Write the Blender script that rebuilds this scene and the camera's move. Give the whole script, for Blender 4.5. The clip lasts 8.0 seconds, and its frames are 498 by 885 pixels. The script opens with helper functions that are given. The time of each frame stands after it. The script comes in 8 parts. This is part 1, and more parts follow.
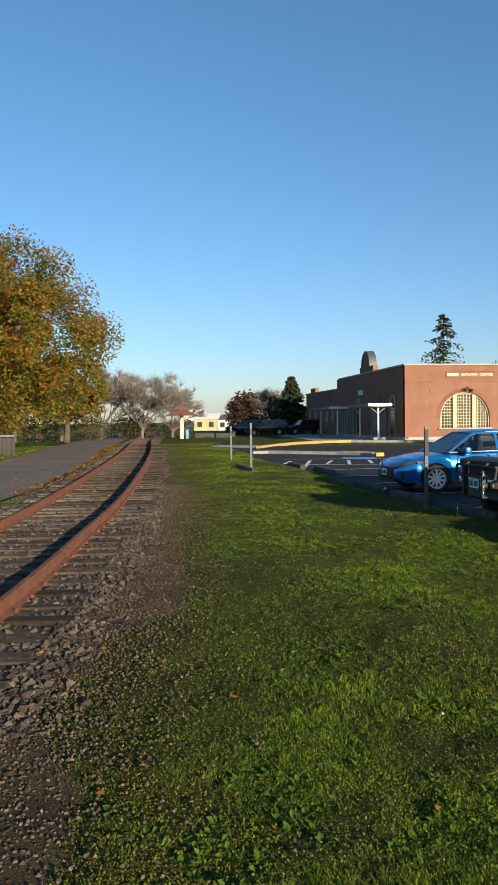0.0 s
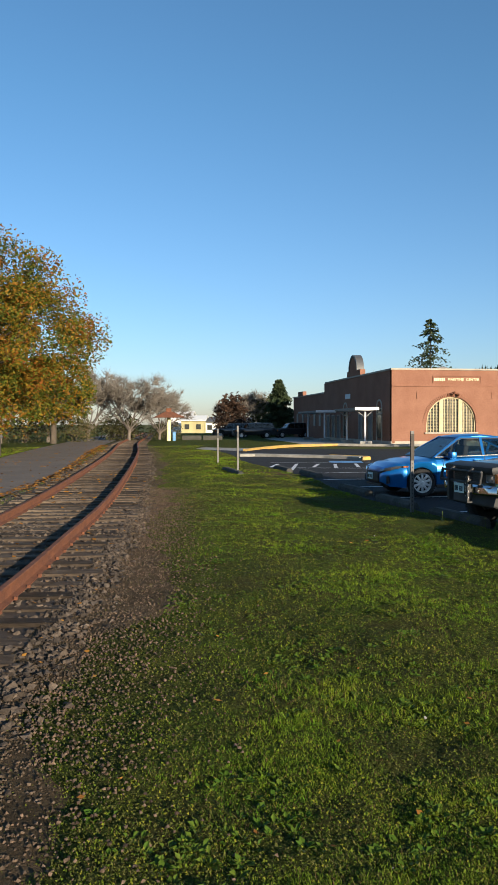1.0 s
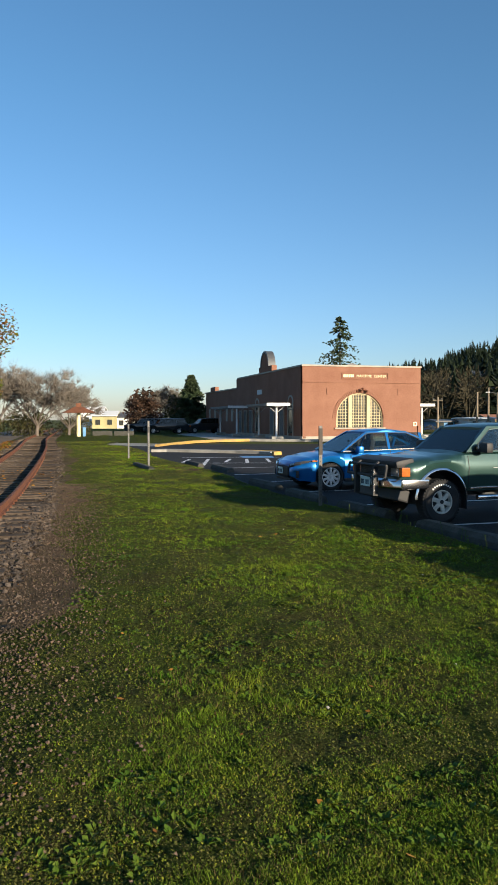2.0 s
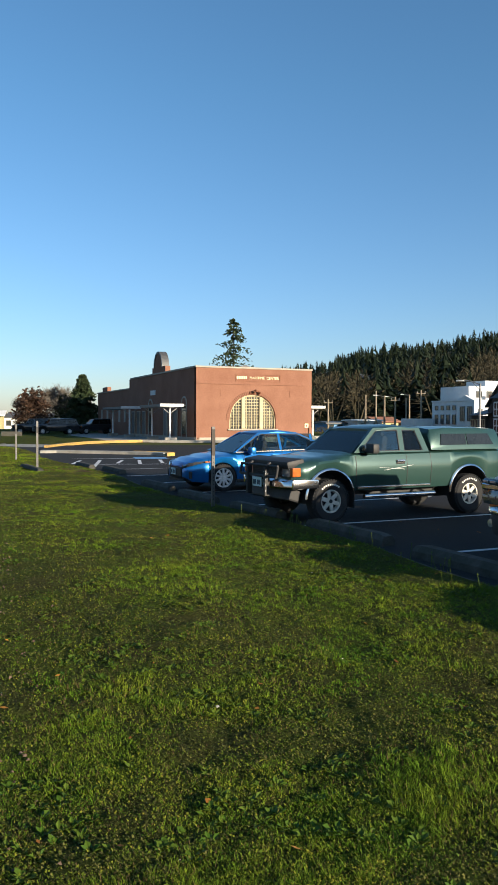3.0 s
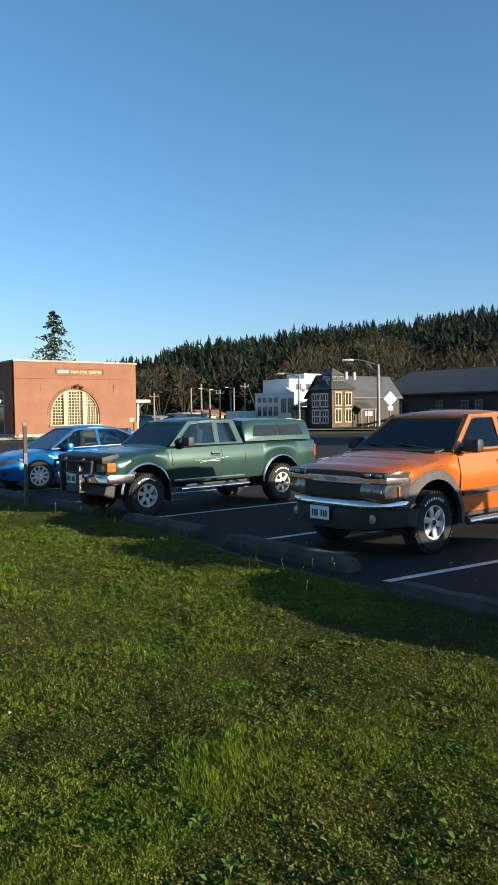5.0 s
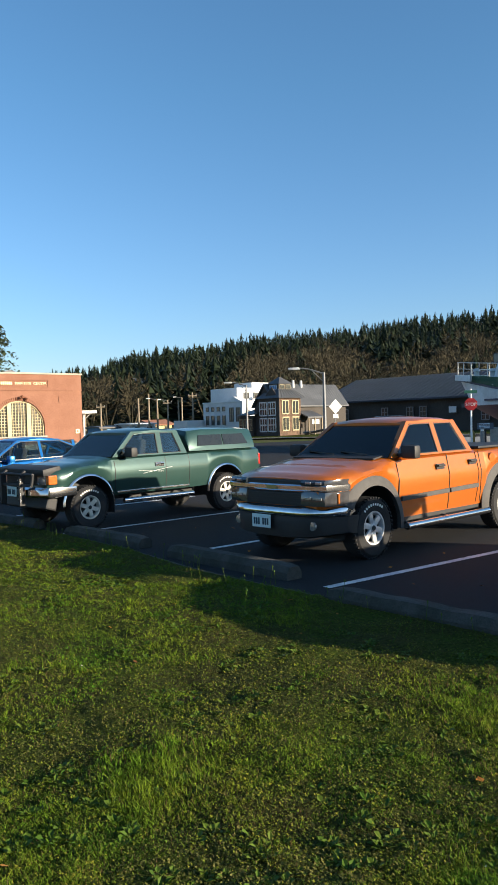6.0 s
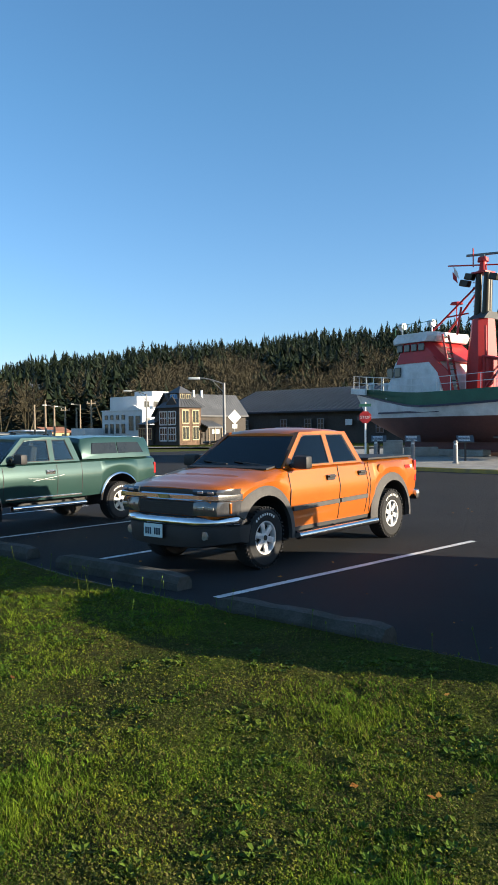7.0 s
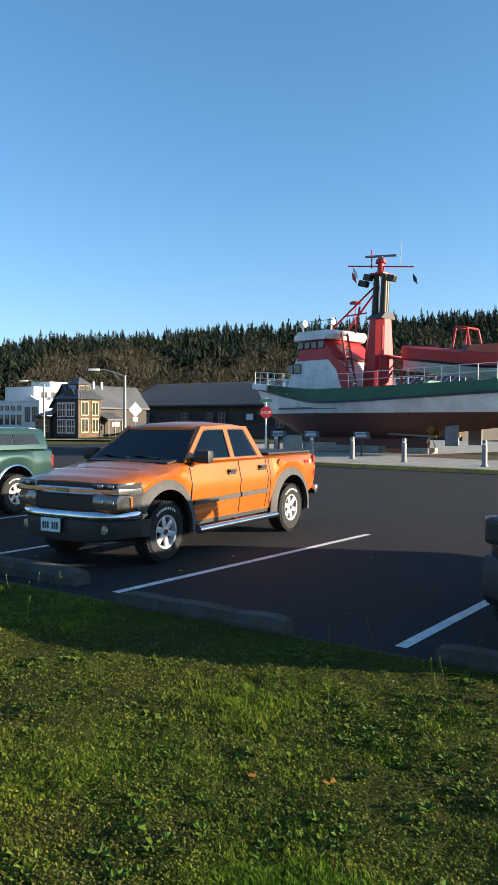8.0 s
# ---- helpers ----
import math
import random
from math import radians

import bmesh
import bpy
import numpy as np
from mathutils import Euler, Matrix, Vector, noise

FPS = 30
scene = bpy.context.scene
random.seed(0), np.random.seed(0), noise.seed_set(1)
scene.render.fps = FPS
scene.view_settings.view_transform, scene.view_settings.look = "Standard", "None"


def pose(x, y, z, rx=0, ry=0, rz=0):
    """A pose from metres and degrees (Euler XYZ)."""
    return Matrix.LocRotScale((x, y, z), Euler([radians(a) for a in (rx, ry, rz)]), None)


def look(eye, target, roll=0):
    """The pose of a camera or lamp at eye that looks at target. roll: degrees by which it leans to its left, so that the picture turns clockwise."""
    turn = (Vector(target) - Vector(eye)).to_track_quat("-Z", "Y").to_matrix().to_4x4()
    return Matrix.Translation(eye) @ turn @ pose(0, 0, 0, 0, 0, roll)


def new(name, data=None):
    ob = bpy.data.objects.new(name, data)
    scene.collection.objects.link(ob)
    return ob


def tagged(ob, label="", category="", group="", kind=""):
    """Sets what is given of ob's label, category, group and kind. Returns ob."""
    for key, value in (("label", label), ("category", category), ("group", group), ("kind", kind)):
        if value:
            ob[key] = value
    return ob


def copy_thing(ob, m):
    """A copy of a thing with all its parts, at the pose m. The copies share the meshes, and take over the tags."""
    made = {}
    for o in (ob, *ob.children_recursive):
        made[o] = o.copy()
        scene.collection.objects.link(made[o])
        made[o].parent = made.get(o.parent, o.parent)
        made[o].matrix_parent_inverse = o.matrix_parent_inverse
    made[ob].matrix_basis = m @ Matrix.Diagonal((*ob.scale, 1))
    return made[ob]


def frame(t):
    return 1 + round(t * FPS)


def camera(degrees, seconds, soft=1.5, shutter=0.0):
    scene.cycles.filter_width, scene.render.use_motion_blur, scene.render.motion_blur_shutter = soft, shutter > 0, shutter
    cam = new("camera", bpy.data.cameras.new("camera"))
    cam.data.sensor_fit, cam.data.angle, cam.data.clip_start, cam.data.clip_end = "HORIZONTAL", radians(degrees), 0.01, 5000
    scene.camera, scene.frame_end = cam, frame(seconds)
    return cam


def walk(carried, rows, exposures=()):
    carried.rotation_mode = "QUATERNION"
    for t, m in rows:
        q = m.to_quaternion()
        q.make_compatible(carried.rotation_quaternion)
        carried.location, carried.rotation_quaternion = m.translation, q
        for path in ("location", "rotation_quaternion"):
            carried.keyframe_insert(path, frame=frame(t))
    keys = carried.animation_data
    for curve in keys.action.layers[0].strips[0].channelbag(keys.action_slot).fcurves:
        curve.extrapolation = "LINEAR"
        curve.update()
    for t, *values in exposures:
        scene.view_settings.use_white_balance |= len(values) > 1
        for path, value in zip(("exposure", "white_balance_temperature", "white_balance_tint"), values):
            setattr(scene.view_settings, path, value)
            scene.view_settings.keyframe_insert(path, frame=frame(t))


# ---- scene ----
import functools

cam = camera(36.5, 8.0)
PATH = [
    (0, (-0.692, -0.204, 1.726), (-0.872, 1.787, 1.669), -0.7),
    (0.5, (-0.682, -0.191, 1.727), (-0.892, 1.796, 1.663), -1.0),
    (1, (-0.682, -0.203, 1.73), (-0.828, 1.791, 1.68), -0.2),
    (1.5, (-0.653, -0.168, 1.709), (-0.691, 1.831, 1.648), -0.4),
    (2.8, (-0.613, -0.148, 1.716), (-0.309, 1.828, 1.658), 0.4),
    (3, (-0.607, -0.153, 1.704), (-0.244, 1.813, 1.645), 0.2),
    (3.5, (-0.556, -0.173, 1.707), (-0.053, 1.762, 1.643), -0.2),
    (4, (-0.497, -0.194, 1.702), (0.104, 1.712, 1.635), -0.2),
    (4.5, (-0.449, -0.204, 1.701), (0.276, 1.658, 1.634), -0.7),
    (4.7, (-0.428, -0.212, 1.702), (0.331, 1.637, 1.625), -0.7),
    (6, (-0.327, -0.306, 1.707), (0.59, 1.471, 1.65), -1.6),
    (6.5, (-0.253, -0.3, 1.692), (0.773, 1.416, 1.65), -1.5),
    (7, (-0.234, -0.323, 1.698), (0.908, 1.318, 1.662), -0.6),
    (7.5, (-0.251, -0.339, 1.699), (1.024, 1.201, 1.651), 0.2),
    (8, (-0.254, -0.329, 1.704), (1.093, 1.149, 1.651), 0.3),
]
EXPOSURES = [(0, 0.82), (1.5, 0.84), (3.5, 0.95), (4.5, 1.04), (6.5, 1.22), (8, 1.42)]
walk(cam, [(t, look(eye, target, roll)) for t, eye, target, roll in PATH], EXPOSURES)

# ---- sky, sun, exposure ----
SUN_EL, SUN_AZ = radians(12.3), radians(141.5)      # azimuth clockwise from +y
world = bpy.data.worlds.new("world")
scene.world = world
world.use_nodes = True
wn = world.node_tree
sky = wn.nodes.new("ShaderNodeTexSky")
sky.sky_type, sky.sun_disc = "NISHITA", False
sky.sun_elevation, sky.sun_rotation = SUN_EL, SUN_AZ
sky.air_density, sky.dust_density, sky.ozone_density = 1.0, 0.5, 4.6
wn.nodes["Background"].inputs["Strength"].default_value = 0.108
tint = wn.nodes.new("ShaderNodeMix")
tint.data_type, tint.blend_type = "RGBA", "MULTIPLY"
tint.inputs[0].default_value = 1.0
sky_co, sky_xyz, sky_f = wn.nodes.new("ShaderNodeTexCoord"), wn.nodes.new("ShaderNodeSeparateXYZ"), wn.nodes.new("ShaderNodeMapRange")
sky_f.inputs[2].default_value = 0.4
haze = wn.nodes.new("ShaderNodeMix")
haze.data_type = "RGBA"
haze.inputs[6].default_value, haze.inputs[7].default_value = (1.06, 0.93, 0.955, 1), (0.93, 1.03, 0.96, 1)
wn.links.new(sky_co.outputs["Generated"], sky_xyz.inputs[0])
wn.links.new(sky_xyz.outputs[2], sky_f.inputs[0])
wn.links.new(sky_f.outputs[0], haze.inputs[0])
wn.links.new(haze.outputs[2], tint.inputs[7])
wn.links.new(sky.outputs[0], tint.inputs[6])
wn.links.new(tint.outputs[2], wn.nodes["Background"].inputs[0])
sun_data = bpy.data.lights.new("sun", "SUN")
sun_data.energy, sun_data.angle, sun_data.color = 5.0, radians(0.55), (1.0, 0.85, 0.64)
sun = new("sun", sun_data)
to_sun = Vector((math.sin(SUN_AZ) * math.cos(SUN_EL), math.cos(SUN_AZ) * math.cos(SUN_EL), math.sin(SUN_EL)))
sun.matrix_world = look(to_sun * 60, (0, 0, 0))

# ---- materials ----
def node(nt, kind, **at):
    n = nt.nodes.new(kind)
    for k, v in at.items():
        n.inputs[k.replace("_", " ")].default_value = v
    return n


def mat(name, color, rough=0.6, metal=0.0, color2=None, scale=6.0, fine=60.0, mix=0.5, bump=0.0, bump_scale=80.0,
        coat=0.0, spec=0.5, vary=0.0, stretch=(1, 1, 1), deep=0.02):
    """A surface with two scales of variation: broad patches to color2, fine grain in value, and relief."""
    m = bpy.data.materials.new(name)
    m.use_nodes = True
    nt = m.node_tree
    b = nt.nodes["Principled BSDF"]
    b.inputs["Roughness"].default_value, b.inputs["Metallic"].default_value = rough, metal
    b.inputs["Coat Weight"].default_value, b.inputs["Specular IOR Level"].default_value = coat, spec
    b.inputs["Coat Roughness"].default_value = 0.04
    co = nt.nodes.new("ShaderNodeTexCoord")
    mp = nt.nodes.new("ShaderNodeMapping")
    mp.inputs["Scale"].default_value = stretch
    nt.links.new(co.outputs["Object"], mp.inputs[0])
    broad = node(nt, "ShaderNodeTexNoise", Scale=scale, Detail=6.0, Roughness=0.65)
    grain = node(nt, "ShaderNodeTexNoise", Scale=fine, Detail=4.0, Roughness=0.7)
    for n in (broad, grain):
        nt.links.new(mp.outputs[0], n.inputs[0])
    ramp = nt.nodes.new("ShaderNodeMapRange")
    ramp.inputs[1].default_value, ramp.inputs[2].default_value = 0.35, 0.65
    nt.links.new(broad.outputs[0], ramp.inputs[0])
    c2 = color2 or tuple(c * 0.72 for c in color)
    mixer = nt.nodes.new("ShaderNodeMix")
    mixer.data_type = "RGBA"
    mixer.inputs[6].default_value, mixer.inputs[7].default_value = (*color, 1), (*c2, 1)
    nt.links.new(ramp.outputs[0], mixer.inputs[0])
    hsv = nt.nodes.new("ShaderNodeHueSaturation")
    val = nt.nodes.new("ShaderNodeMapRange")
    val.inputs[1].default_value, val.inputs[2].default_value = 0.25, 0.75
    val.inputs[3].default_value, val.inputs[4].default_value = 1 - mix, 1 + mix
    nt.links.new(grain.outputs[0], val.inputs[0])
    last = val.outputs[0]
    if vary:
        info = nt.nodes.new("ShaderNodeObjectInfo")
        geo = nt.nodes.new("ShaderNodeNewGeometry")
        add = nt.nodes.new("ShaderNodeMath")
        add.operation = "ADD"
        nt.links.new(info.outputs["Random"], add.inputs[0])
        nt.links.new(geo.outputs["Random Per Island"], add.inputs[1])
        fr = nt.nodes.new("ShaderNodeMath")
        fr.operation = "FRACT"
        nt.links.new(add.outputs[0], fr.inputs[0])
        rr = nt.nodes.new("ShaderNodeMapRange")
        rr.inputs[3].default_value, rr.inputs[4].default_value = 1 - vary, 1 + vary
        nt.links.new(fr.outputs[0], rr.inputs[0])
        mu = nt.nodes.new("ShaderNodeMath")
        mu.operation = "MULTIPLY"
        nt.links.new(last, mu.inputs[0])
        nt.links.new(rr.outputs[0], mu.inputs[1])
        last = mu.outputs[0]
    nt.links.new(last, hsv.inputs["Value"])
    nt.links.new(mixer.outputs[2], hsv.inputs["Color"])
    nt.links.new(hsv.outputs[0], b.inputs["Base Color"])
    if bump:
        bt = node(nt, "ShaderNodeTexNoise", Scale=bump_scale, Detail=5.0, Roughness=0.7)
        nt.links.new(mp.outputs[0], bt.inputs[0])
        bp = node(nt, "ShaderNodeBump", Strength=bump, Distance=deep)
        nt.links.new(bt.outputs[0], bp.inputs["Height"])
        nt.links.new(bp.outputs[0], b.inputs["Normal"])
    return m


def glass_mat(name, tint):
    """Tinted pane: seen through, with a mirror gloss that grows towards grazing."""
    m = bpy.data.materials.new(name)
    m.use_nodes = True
    nt = m.node_tree
    nt.nodes.remove(nt.nodes["Principled BSDF"])
    out = nt.nodes["Material Output"]
    tr = nt.nodes.new("ShaderNodeBsdfTransparent")
    tr.inputs[0].default_value = (*tint, 1)
    gl = nt.nodes.new("ShaderNodeBsdfGlossy")
    gl.inputs["Roughness"].default_value = 0.02
    fr = nt.nodes.new("ShaderNodeFresnel")
    fr.inputs[0].default_value = 1.5
    mx = nt.nodes.new("ShaderNodeMixShader")
    nt.links.new(fr.outputs[0], mx.inputs[0])
    nt.links.new(tr.outputs[0], mx.inputs[1])
    nt.links.new(gl.outputs[0], mx.inputs[2])
    nt.links.new(mx.outputs[0], out.inputs[0])
    return m


M = {}
M["earth"] = mat("earth", (0.10, 0.085, 0.04), 0.95, color2=(0.07, 0.10, 0.02), scale=0.35, fine=14, mix=0.45, bump=0.6, bump_scale=30, spec=0.05)
M["lawn"] = mat("lawn", (0.06, 0.088, 0.012), 0.95, color2=(0.062, 0.06, 0.018), scale=1.3, fine=40, mix=0.75, bump=1.0, bump_scale=48, spec=0.05, deep=0.06)
M["blade"] = mat("blade", (0.062, 0.145, 0.008), 0.7, color2=(0.15, 0.19, 0.014), scale=1.5, fine=9, mix=0.3, vary=0.45, spec=0.08)
M["drygrass"] = mat("drygrass", (0.13, 0.092, 0.038), 0.85, scale=2, fine=20, mix=0.35, vary=0.4, spec=0.05)
M["asphalt"] = mat("asphalt", (0.025, 0.025, 0.0258), 0.9, color2=(0.019, 0.019, 0.0198), scale=0.4, fine=180, mix=0.35, bump=0.3, bump_scale=220, spec=0.2)
M["path"] = mat("path", (0.17, 0.138, 0.11), 0.9, color2=(0.13, 0.108, 0.088), scale=0.5, fine=120, mix=0.3, bump=0.3, bump_scale=160, spec=0.2)
M["concrete"] = mat("concrete", (0.36, 0.34, 0.3), 0.85, color2=(0.24, 0.23, 0.2), scale=2, fine=50, mix=0.25, bump=0.4, bump_scale=70)
M["oldstop"] = mat("oldstop", (0.074, 0.07, 0.062), 0.95, color2=(0.036, 0.038, 0.028), scale=4, fine=60, mix=0.35, bump=0.8, bump_scale=60)
M["whiteline"] = mat("whiteline", (0.75, 0.75, 0.73), 0.7, color2=(0.5, 0.5, 0.5), scale=5, fine=90, mix=0.2)
M["yellow"] = mat("yellow", (0.52, 0.32, 0.06), 0.7, color2=(0.3, 0.2, 0.08), scale=2, fine=40, mix=0.25)
M["bluepaint"] = mat("bluepaint", (0.12, 0.3, 0.55), 0.7, scale=2, fine=40, mix=0.25)
M["rust"] = mat("rust", (0.2, 0.08, 0.042), 0.85, color2=(0.12, 0.052, 0.033), scale=5, fine=70, mix=0.35, bump=0.4, bump_scale=90, spec=0.2)
M["tie"] = mat("tie", (0.125, 0.096, 0.07), 0.9, color2=(0.052, 0.039, 0.029), scale=3, fine=30, mix=0.5, bump=0.8, bump_scale=40, vary=0.5, stretch=(0.25, 1, 1), spec=0.1)
M["stone"] = mat("stone", (0.105, 0.08, 0.06), 0.9, color2=(0.047, 0.038, 0.031), scale=3, fine=60, mix=0.35, vary=0.55, bump=0.4, spec=0.15)
M["brick"] = mat("brick", (0.262, 0.132, 0.088), 0.9, color2=(0.215, 0.102, 0.067), scale=0.5, fine=9, mix=0.16, bump=0.3, bump_scale=30, spec=0.15)
M["cap"] = mat("cap", (0.42, 0.37, 0.3), 0.85, scale=1, fine=20, mix=0.2)
M["darkwood"] = mat("darkwood", (0.06, 0.05, 0.042), 0.8, scale=0.6, fine=6, mix=0.3)
M["soil"] = mat("soil", (0.115, 0.075, 0.04), 0.95, color2=(0.065, 0.046, 0.026), scale=1.6, fine=30, mix=0.6, bump=1.0, bump_scale=50, spec=0.05, deep=0.05)
M["shoulder"] = mat("shoulder", (0.14, 0.098, 0.058), 0.95, color2=(0.076, 0.056, 0.033), scale=2.2, fine=45, mix=0.5, bump=1.0, bump_scale=60, spec=0.05, deep=0.05)
M["cinder"] = mat("cinder", (0.12, 0.082, 0.056), 0.95, color2=(0.068, 0.052, 0.037), scale=3, fine=60, mix=0.3, vary=0.5, spec=0.1)
M["hill"] = mat("hill", (0.02, 0.024, 0.012), 1.0, color2=(0.035, 0.028, 0.018), scale=0.03, fine=0.3, mix=0.4, spec=0.0)


# ---- mesh helpers ----
def mesh_of(bm, name, material, smooth=False):
    me = bpy.data.meshes.new(name)
    bm.normal_update()
    bm.to_mesh(me)
    bm.free()
    for mm in (material if isinstance(material, (list, tuple)) else [material]):
        me.materials.append(mm)
    if smooth:
        for p in me.polygons:
            p.use_smooth = True
        me.set_sharp_from_angle(angle=radians(35))
    return me


def part(name, bm, material, parent=None, label="", smooth=False):
    ob = new(name, mesh_of(bm, name, material, smooth))
    ob.parent = parent
    if label:
        tagged(ob, label)
    return ob


def thing(name, label, category, m=None, group="", kind=""):
    ob = new(name)
    ob.empty_display_size = 0.1
    if m is not None:
        ob.matrix_basis = m
    return tagged(ob, label, category, group, kind)


def box(bm, c, s, rz=0.0, rx=0.0, ry=0.0, bevel=0.0):
    """A box of size s round c, its edges rounded by bevel."""
    r = bmesh.ops.create_cube(bm, size=1.0, matrix=Matrix.LocRotScale(c, Euler((rx, ry, rz)), s))
    if bevel:
        es = list({e for v in r["verts"] for e in v.link_edges})
        bmesh.ops.bevel(bm, geom=es, offset=bevel, segments=2, affect="EDGES", profile=0.6)
    return bm


def B():
    return bmesh.new()


def tube(bm, a, b, r0, r1=None, seg=10, caps=True):
    """A round bar from a to b."""
    a, b = Vector(a), Vector(b)
    r1 = r0 if r1 is None else r1
    q = (b - a).to_track_quat("Z", "Y").to_matrix()
    rings = []
    for p, r in ((a, r0), (b, r1)):
        rings.append([bm.verts.new(p + q @ Vector((r * math.cos(2 * math.pi * k / seg), r * math.sin(2 * math.pi * k / seg), 0))) for k in range(seg)])
    for k in range(seg):
        j = (k + 1) % seg
        bm.faces.new((rings[0][k], rings[0][j], rings[1][j], rings[1][k]))
    if caps:
        bm.faces.new(list(reversed(rings[0])))
        bm.faces.new(rings[1])
    return bm


def loft(bm, rings, closed=True, caps=True):
    """Skin over rings of points, all with the same count."""
    vs = [[bm.verts.new(p) for p in ring] for ring in rings]
    n = len(vs[0])
    for a, b in zip(vs, vs[1:]):
        for k in range(n if closed else n - 1):
            j = (k + 1) % n
            try:
                bm.faces.new((a[k], a[j], b[j], b[k]))
            except ValueError:
                pass
    if caps and closed:
        bm.faces.new(list(reversed(vs[0])))
        bm.faces.new(vs[-1])
    bmesh.ops.recalc_face_normals(bm, faces=bm.faces[:])
    return bm


def prism(bm, pts, n):
    """A flat polygon (3D points) thickened by the vector n."""
    n = Vector(n)
    lo = [bm.verts.new(Vector(p)) for p in pts]
    hi = [bm.verts.new(Vector(p) + n) for p in pts]
    k = len(pts)
    bm.faces.new(list(reversed(lo)))
    bm.faces.new(hi)
    for i in range(k):
        j = (i + 1) % k
        bm.faces.new((lo[i], lo[j], hi[j], hi[i]))
    bmesh.ops.recalc_face_normals(bm, faces=bm.faces[:])
    return bm


def curve_at(pts, y):
    """x on a smooth curve through (x, y) points at the given y."""
    i = 0
    while i < len(pts) - 2 and y > pts[i + 1][1]:
        i += 1
    p = [pts[max(0, i - 1)], pts[i], pts[i + 1], pts[min(len(pts) - 1, i + 2)]]
    h = p[2][1] - p[1][1]
    t = (y - p[1][1]) / h
    m1 = (p[2][0] - p[0][0]) / (p[2][1] - p[0][1]) * h
    m2 = (p[3][0] - p[1][0]) / (p[3][1] - p[1][1]) * h
    return ((2 * t**3 - 3 * t**2 + 1) * p[1][0] + (t**3 - 2 * t**2 + t) * m1 + (-2 * t**3 + 3 * t**2) * p[2][0] + (t**3 - t**2) * m2)


def strip(name, left, right, ys, z, material, label="", category="", kind="structure"):
    """A flat sheet between two curves x(y)."""
    bm = B()
    rows = [(bm.verts.new((left(y), y, z)), bm.verts.new((right(y), y, z))) for y in ys]
    for a, b in zip(rows, rows[1:]):
        bm.faces.new((a[0], a[1], b[1], b[0]))
    ob = part(name, bm, material)
    return tagged(ob, label, category, kind=kind)


def flat(name, pts, z, material, label, category, kind="structure"):
    bm = B()
    bm.faces.new([bm.verts.new((x, y, z)) for x, y in pts])
    bmesh.ops.recalc_face_normals(bm, faces=bm.faces[:])
    if bm.faces[:][0].normal.z < 0:
        bmesh.ops.reverse_faces(bm, faces=bm.faces[:])
    return tagged(part(name, bm, material), label, category, kind=kind)


# ---- plan ----
KERB = [(7.2, -10), (5.0, 0), (4.28, 2.74), (3.52, 5.8), (3.1, 7.6), (2.85, 9.6), (2.15, 12.6), (0.6, 17.4), (-0.5, 23.5), (-3.2, 33), (-5.0, 42.5), (-8.2, 51)]
RAIL_R = [(-2.75, -6), (-3.15, 2), (-3.42, 6), (-4.0, 10.2), (-4.46, 13.4), (-5.34, 18.4), (-7.7, 30.5), (-10.3, 43), (-14.4, 61.5), (-18.6, 84), (-23, 107), (-29, 140)]
PATH_R = [(-6.6, -6), (-7.2, 8), (-7.68, 15.85), (-8.43, 21.6), (-9.74, 28.5), (-13.2, 43), (-17.5, 63), (-21.5, 84), (-26, 107), (-32, 140)]
kerb = lambda y: curve_at(KERB, y)
rail_r = lambda y: curve_at(RAIL_R, y)
path_r = lambda y: curve_at(PATH_R, y)
BAY = radians(13.0)
U, K = Vector((math.cos(BAY), math.sin(BAY), 0)), Vector((-math.sin(BAY), math.cos(BAY), 0))

# ---- ground ----
rng = random.Random(7)


def fbm(x, y, s, seed=0.0):
    return noise.fractal(Vector((x * s, y * s, seed)), 1.0, 2.0, 4)


flat("ground", [(-1800, -1800), (1800, -1800), (1800, 1800), (-1800, 1800)], -0.10, M["earth"], "brown-green open ground reaching the horizon", "ground")


@functools.lru_cache(None)
def lattice_table(seed):
    return np.random.RandomState(seed).uniform(-1, 1, (256, 256))


def lattice(x, y, s, seed):
    """Smooth random values from -1 to 1 over arrays of places."""
    table = lattice_table(seed)
    u, w = x * s + 40.0, y * s + 40.0
    i, j = np.floor(u).astype(int), np.floor(w).astype(int)
    f, g = u - i, w - j
    f, g = f * f * (3 - 2 * f), g * g * (3 - 2 * g)
    at = lambda a, b: table[a % 256, b % 256]
    return (at(i, j) * (1 - f) + at(i + 1, j) * f) * (1 - g) + (at(i, j + 1) * (1 - f) + at(i + 1, j + 1) * f) * g


PLAN_Y = np.arange(-10, 131, 0.25)
KERB_X = np.array([kerb(max(-9.9, min(float(q), 50.9))) for q in PLAN_Y])
RAIL_X = np.array([rail_r(max(float(q), -5.9)) for q in PLAN_Y])
PATH_X = np.array([path_r(max(float(q), -5.9)) for q in PLAN_Y])


def lawn_height(x, y):
    """Height of the turf over arrays of places: hummocks, tufts and small hollows."""
    edge = np.clip((x - np.interp(y, PLAN_Y, RAIL_X) - 0.9) / 0.8, 0, 1)
    k = np.clip((np.interp(y, PLAN_Y, KERB_X) - x) / 0.5, 0, 1) * (0.06 + 0.94 * edge)
    return 0.02 + 0.035 * edge + k * (0.026 * lattice(x, y, 0.9, 11) + 0.014 * lattice(x, y, 2.7, 12) + 0.011 * lattice(x, y, 7.0, 13) + 0.006 * lattice(x, y, 17.0, 14))


def lawn_z(x, y):
    return float(lawn_height(np.array([x]), np.array([y]))[0])


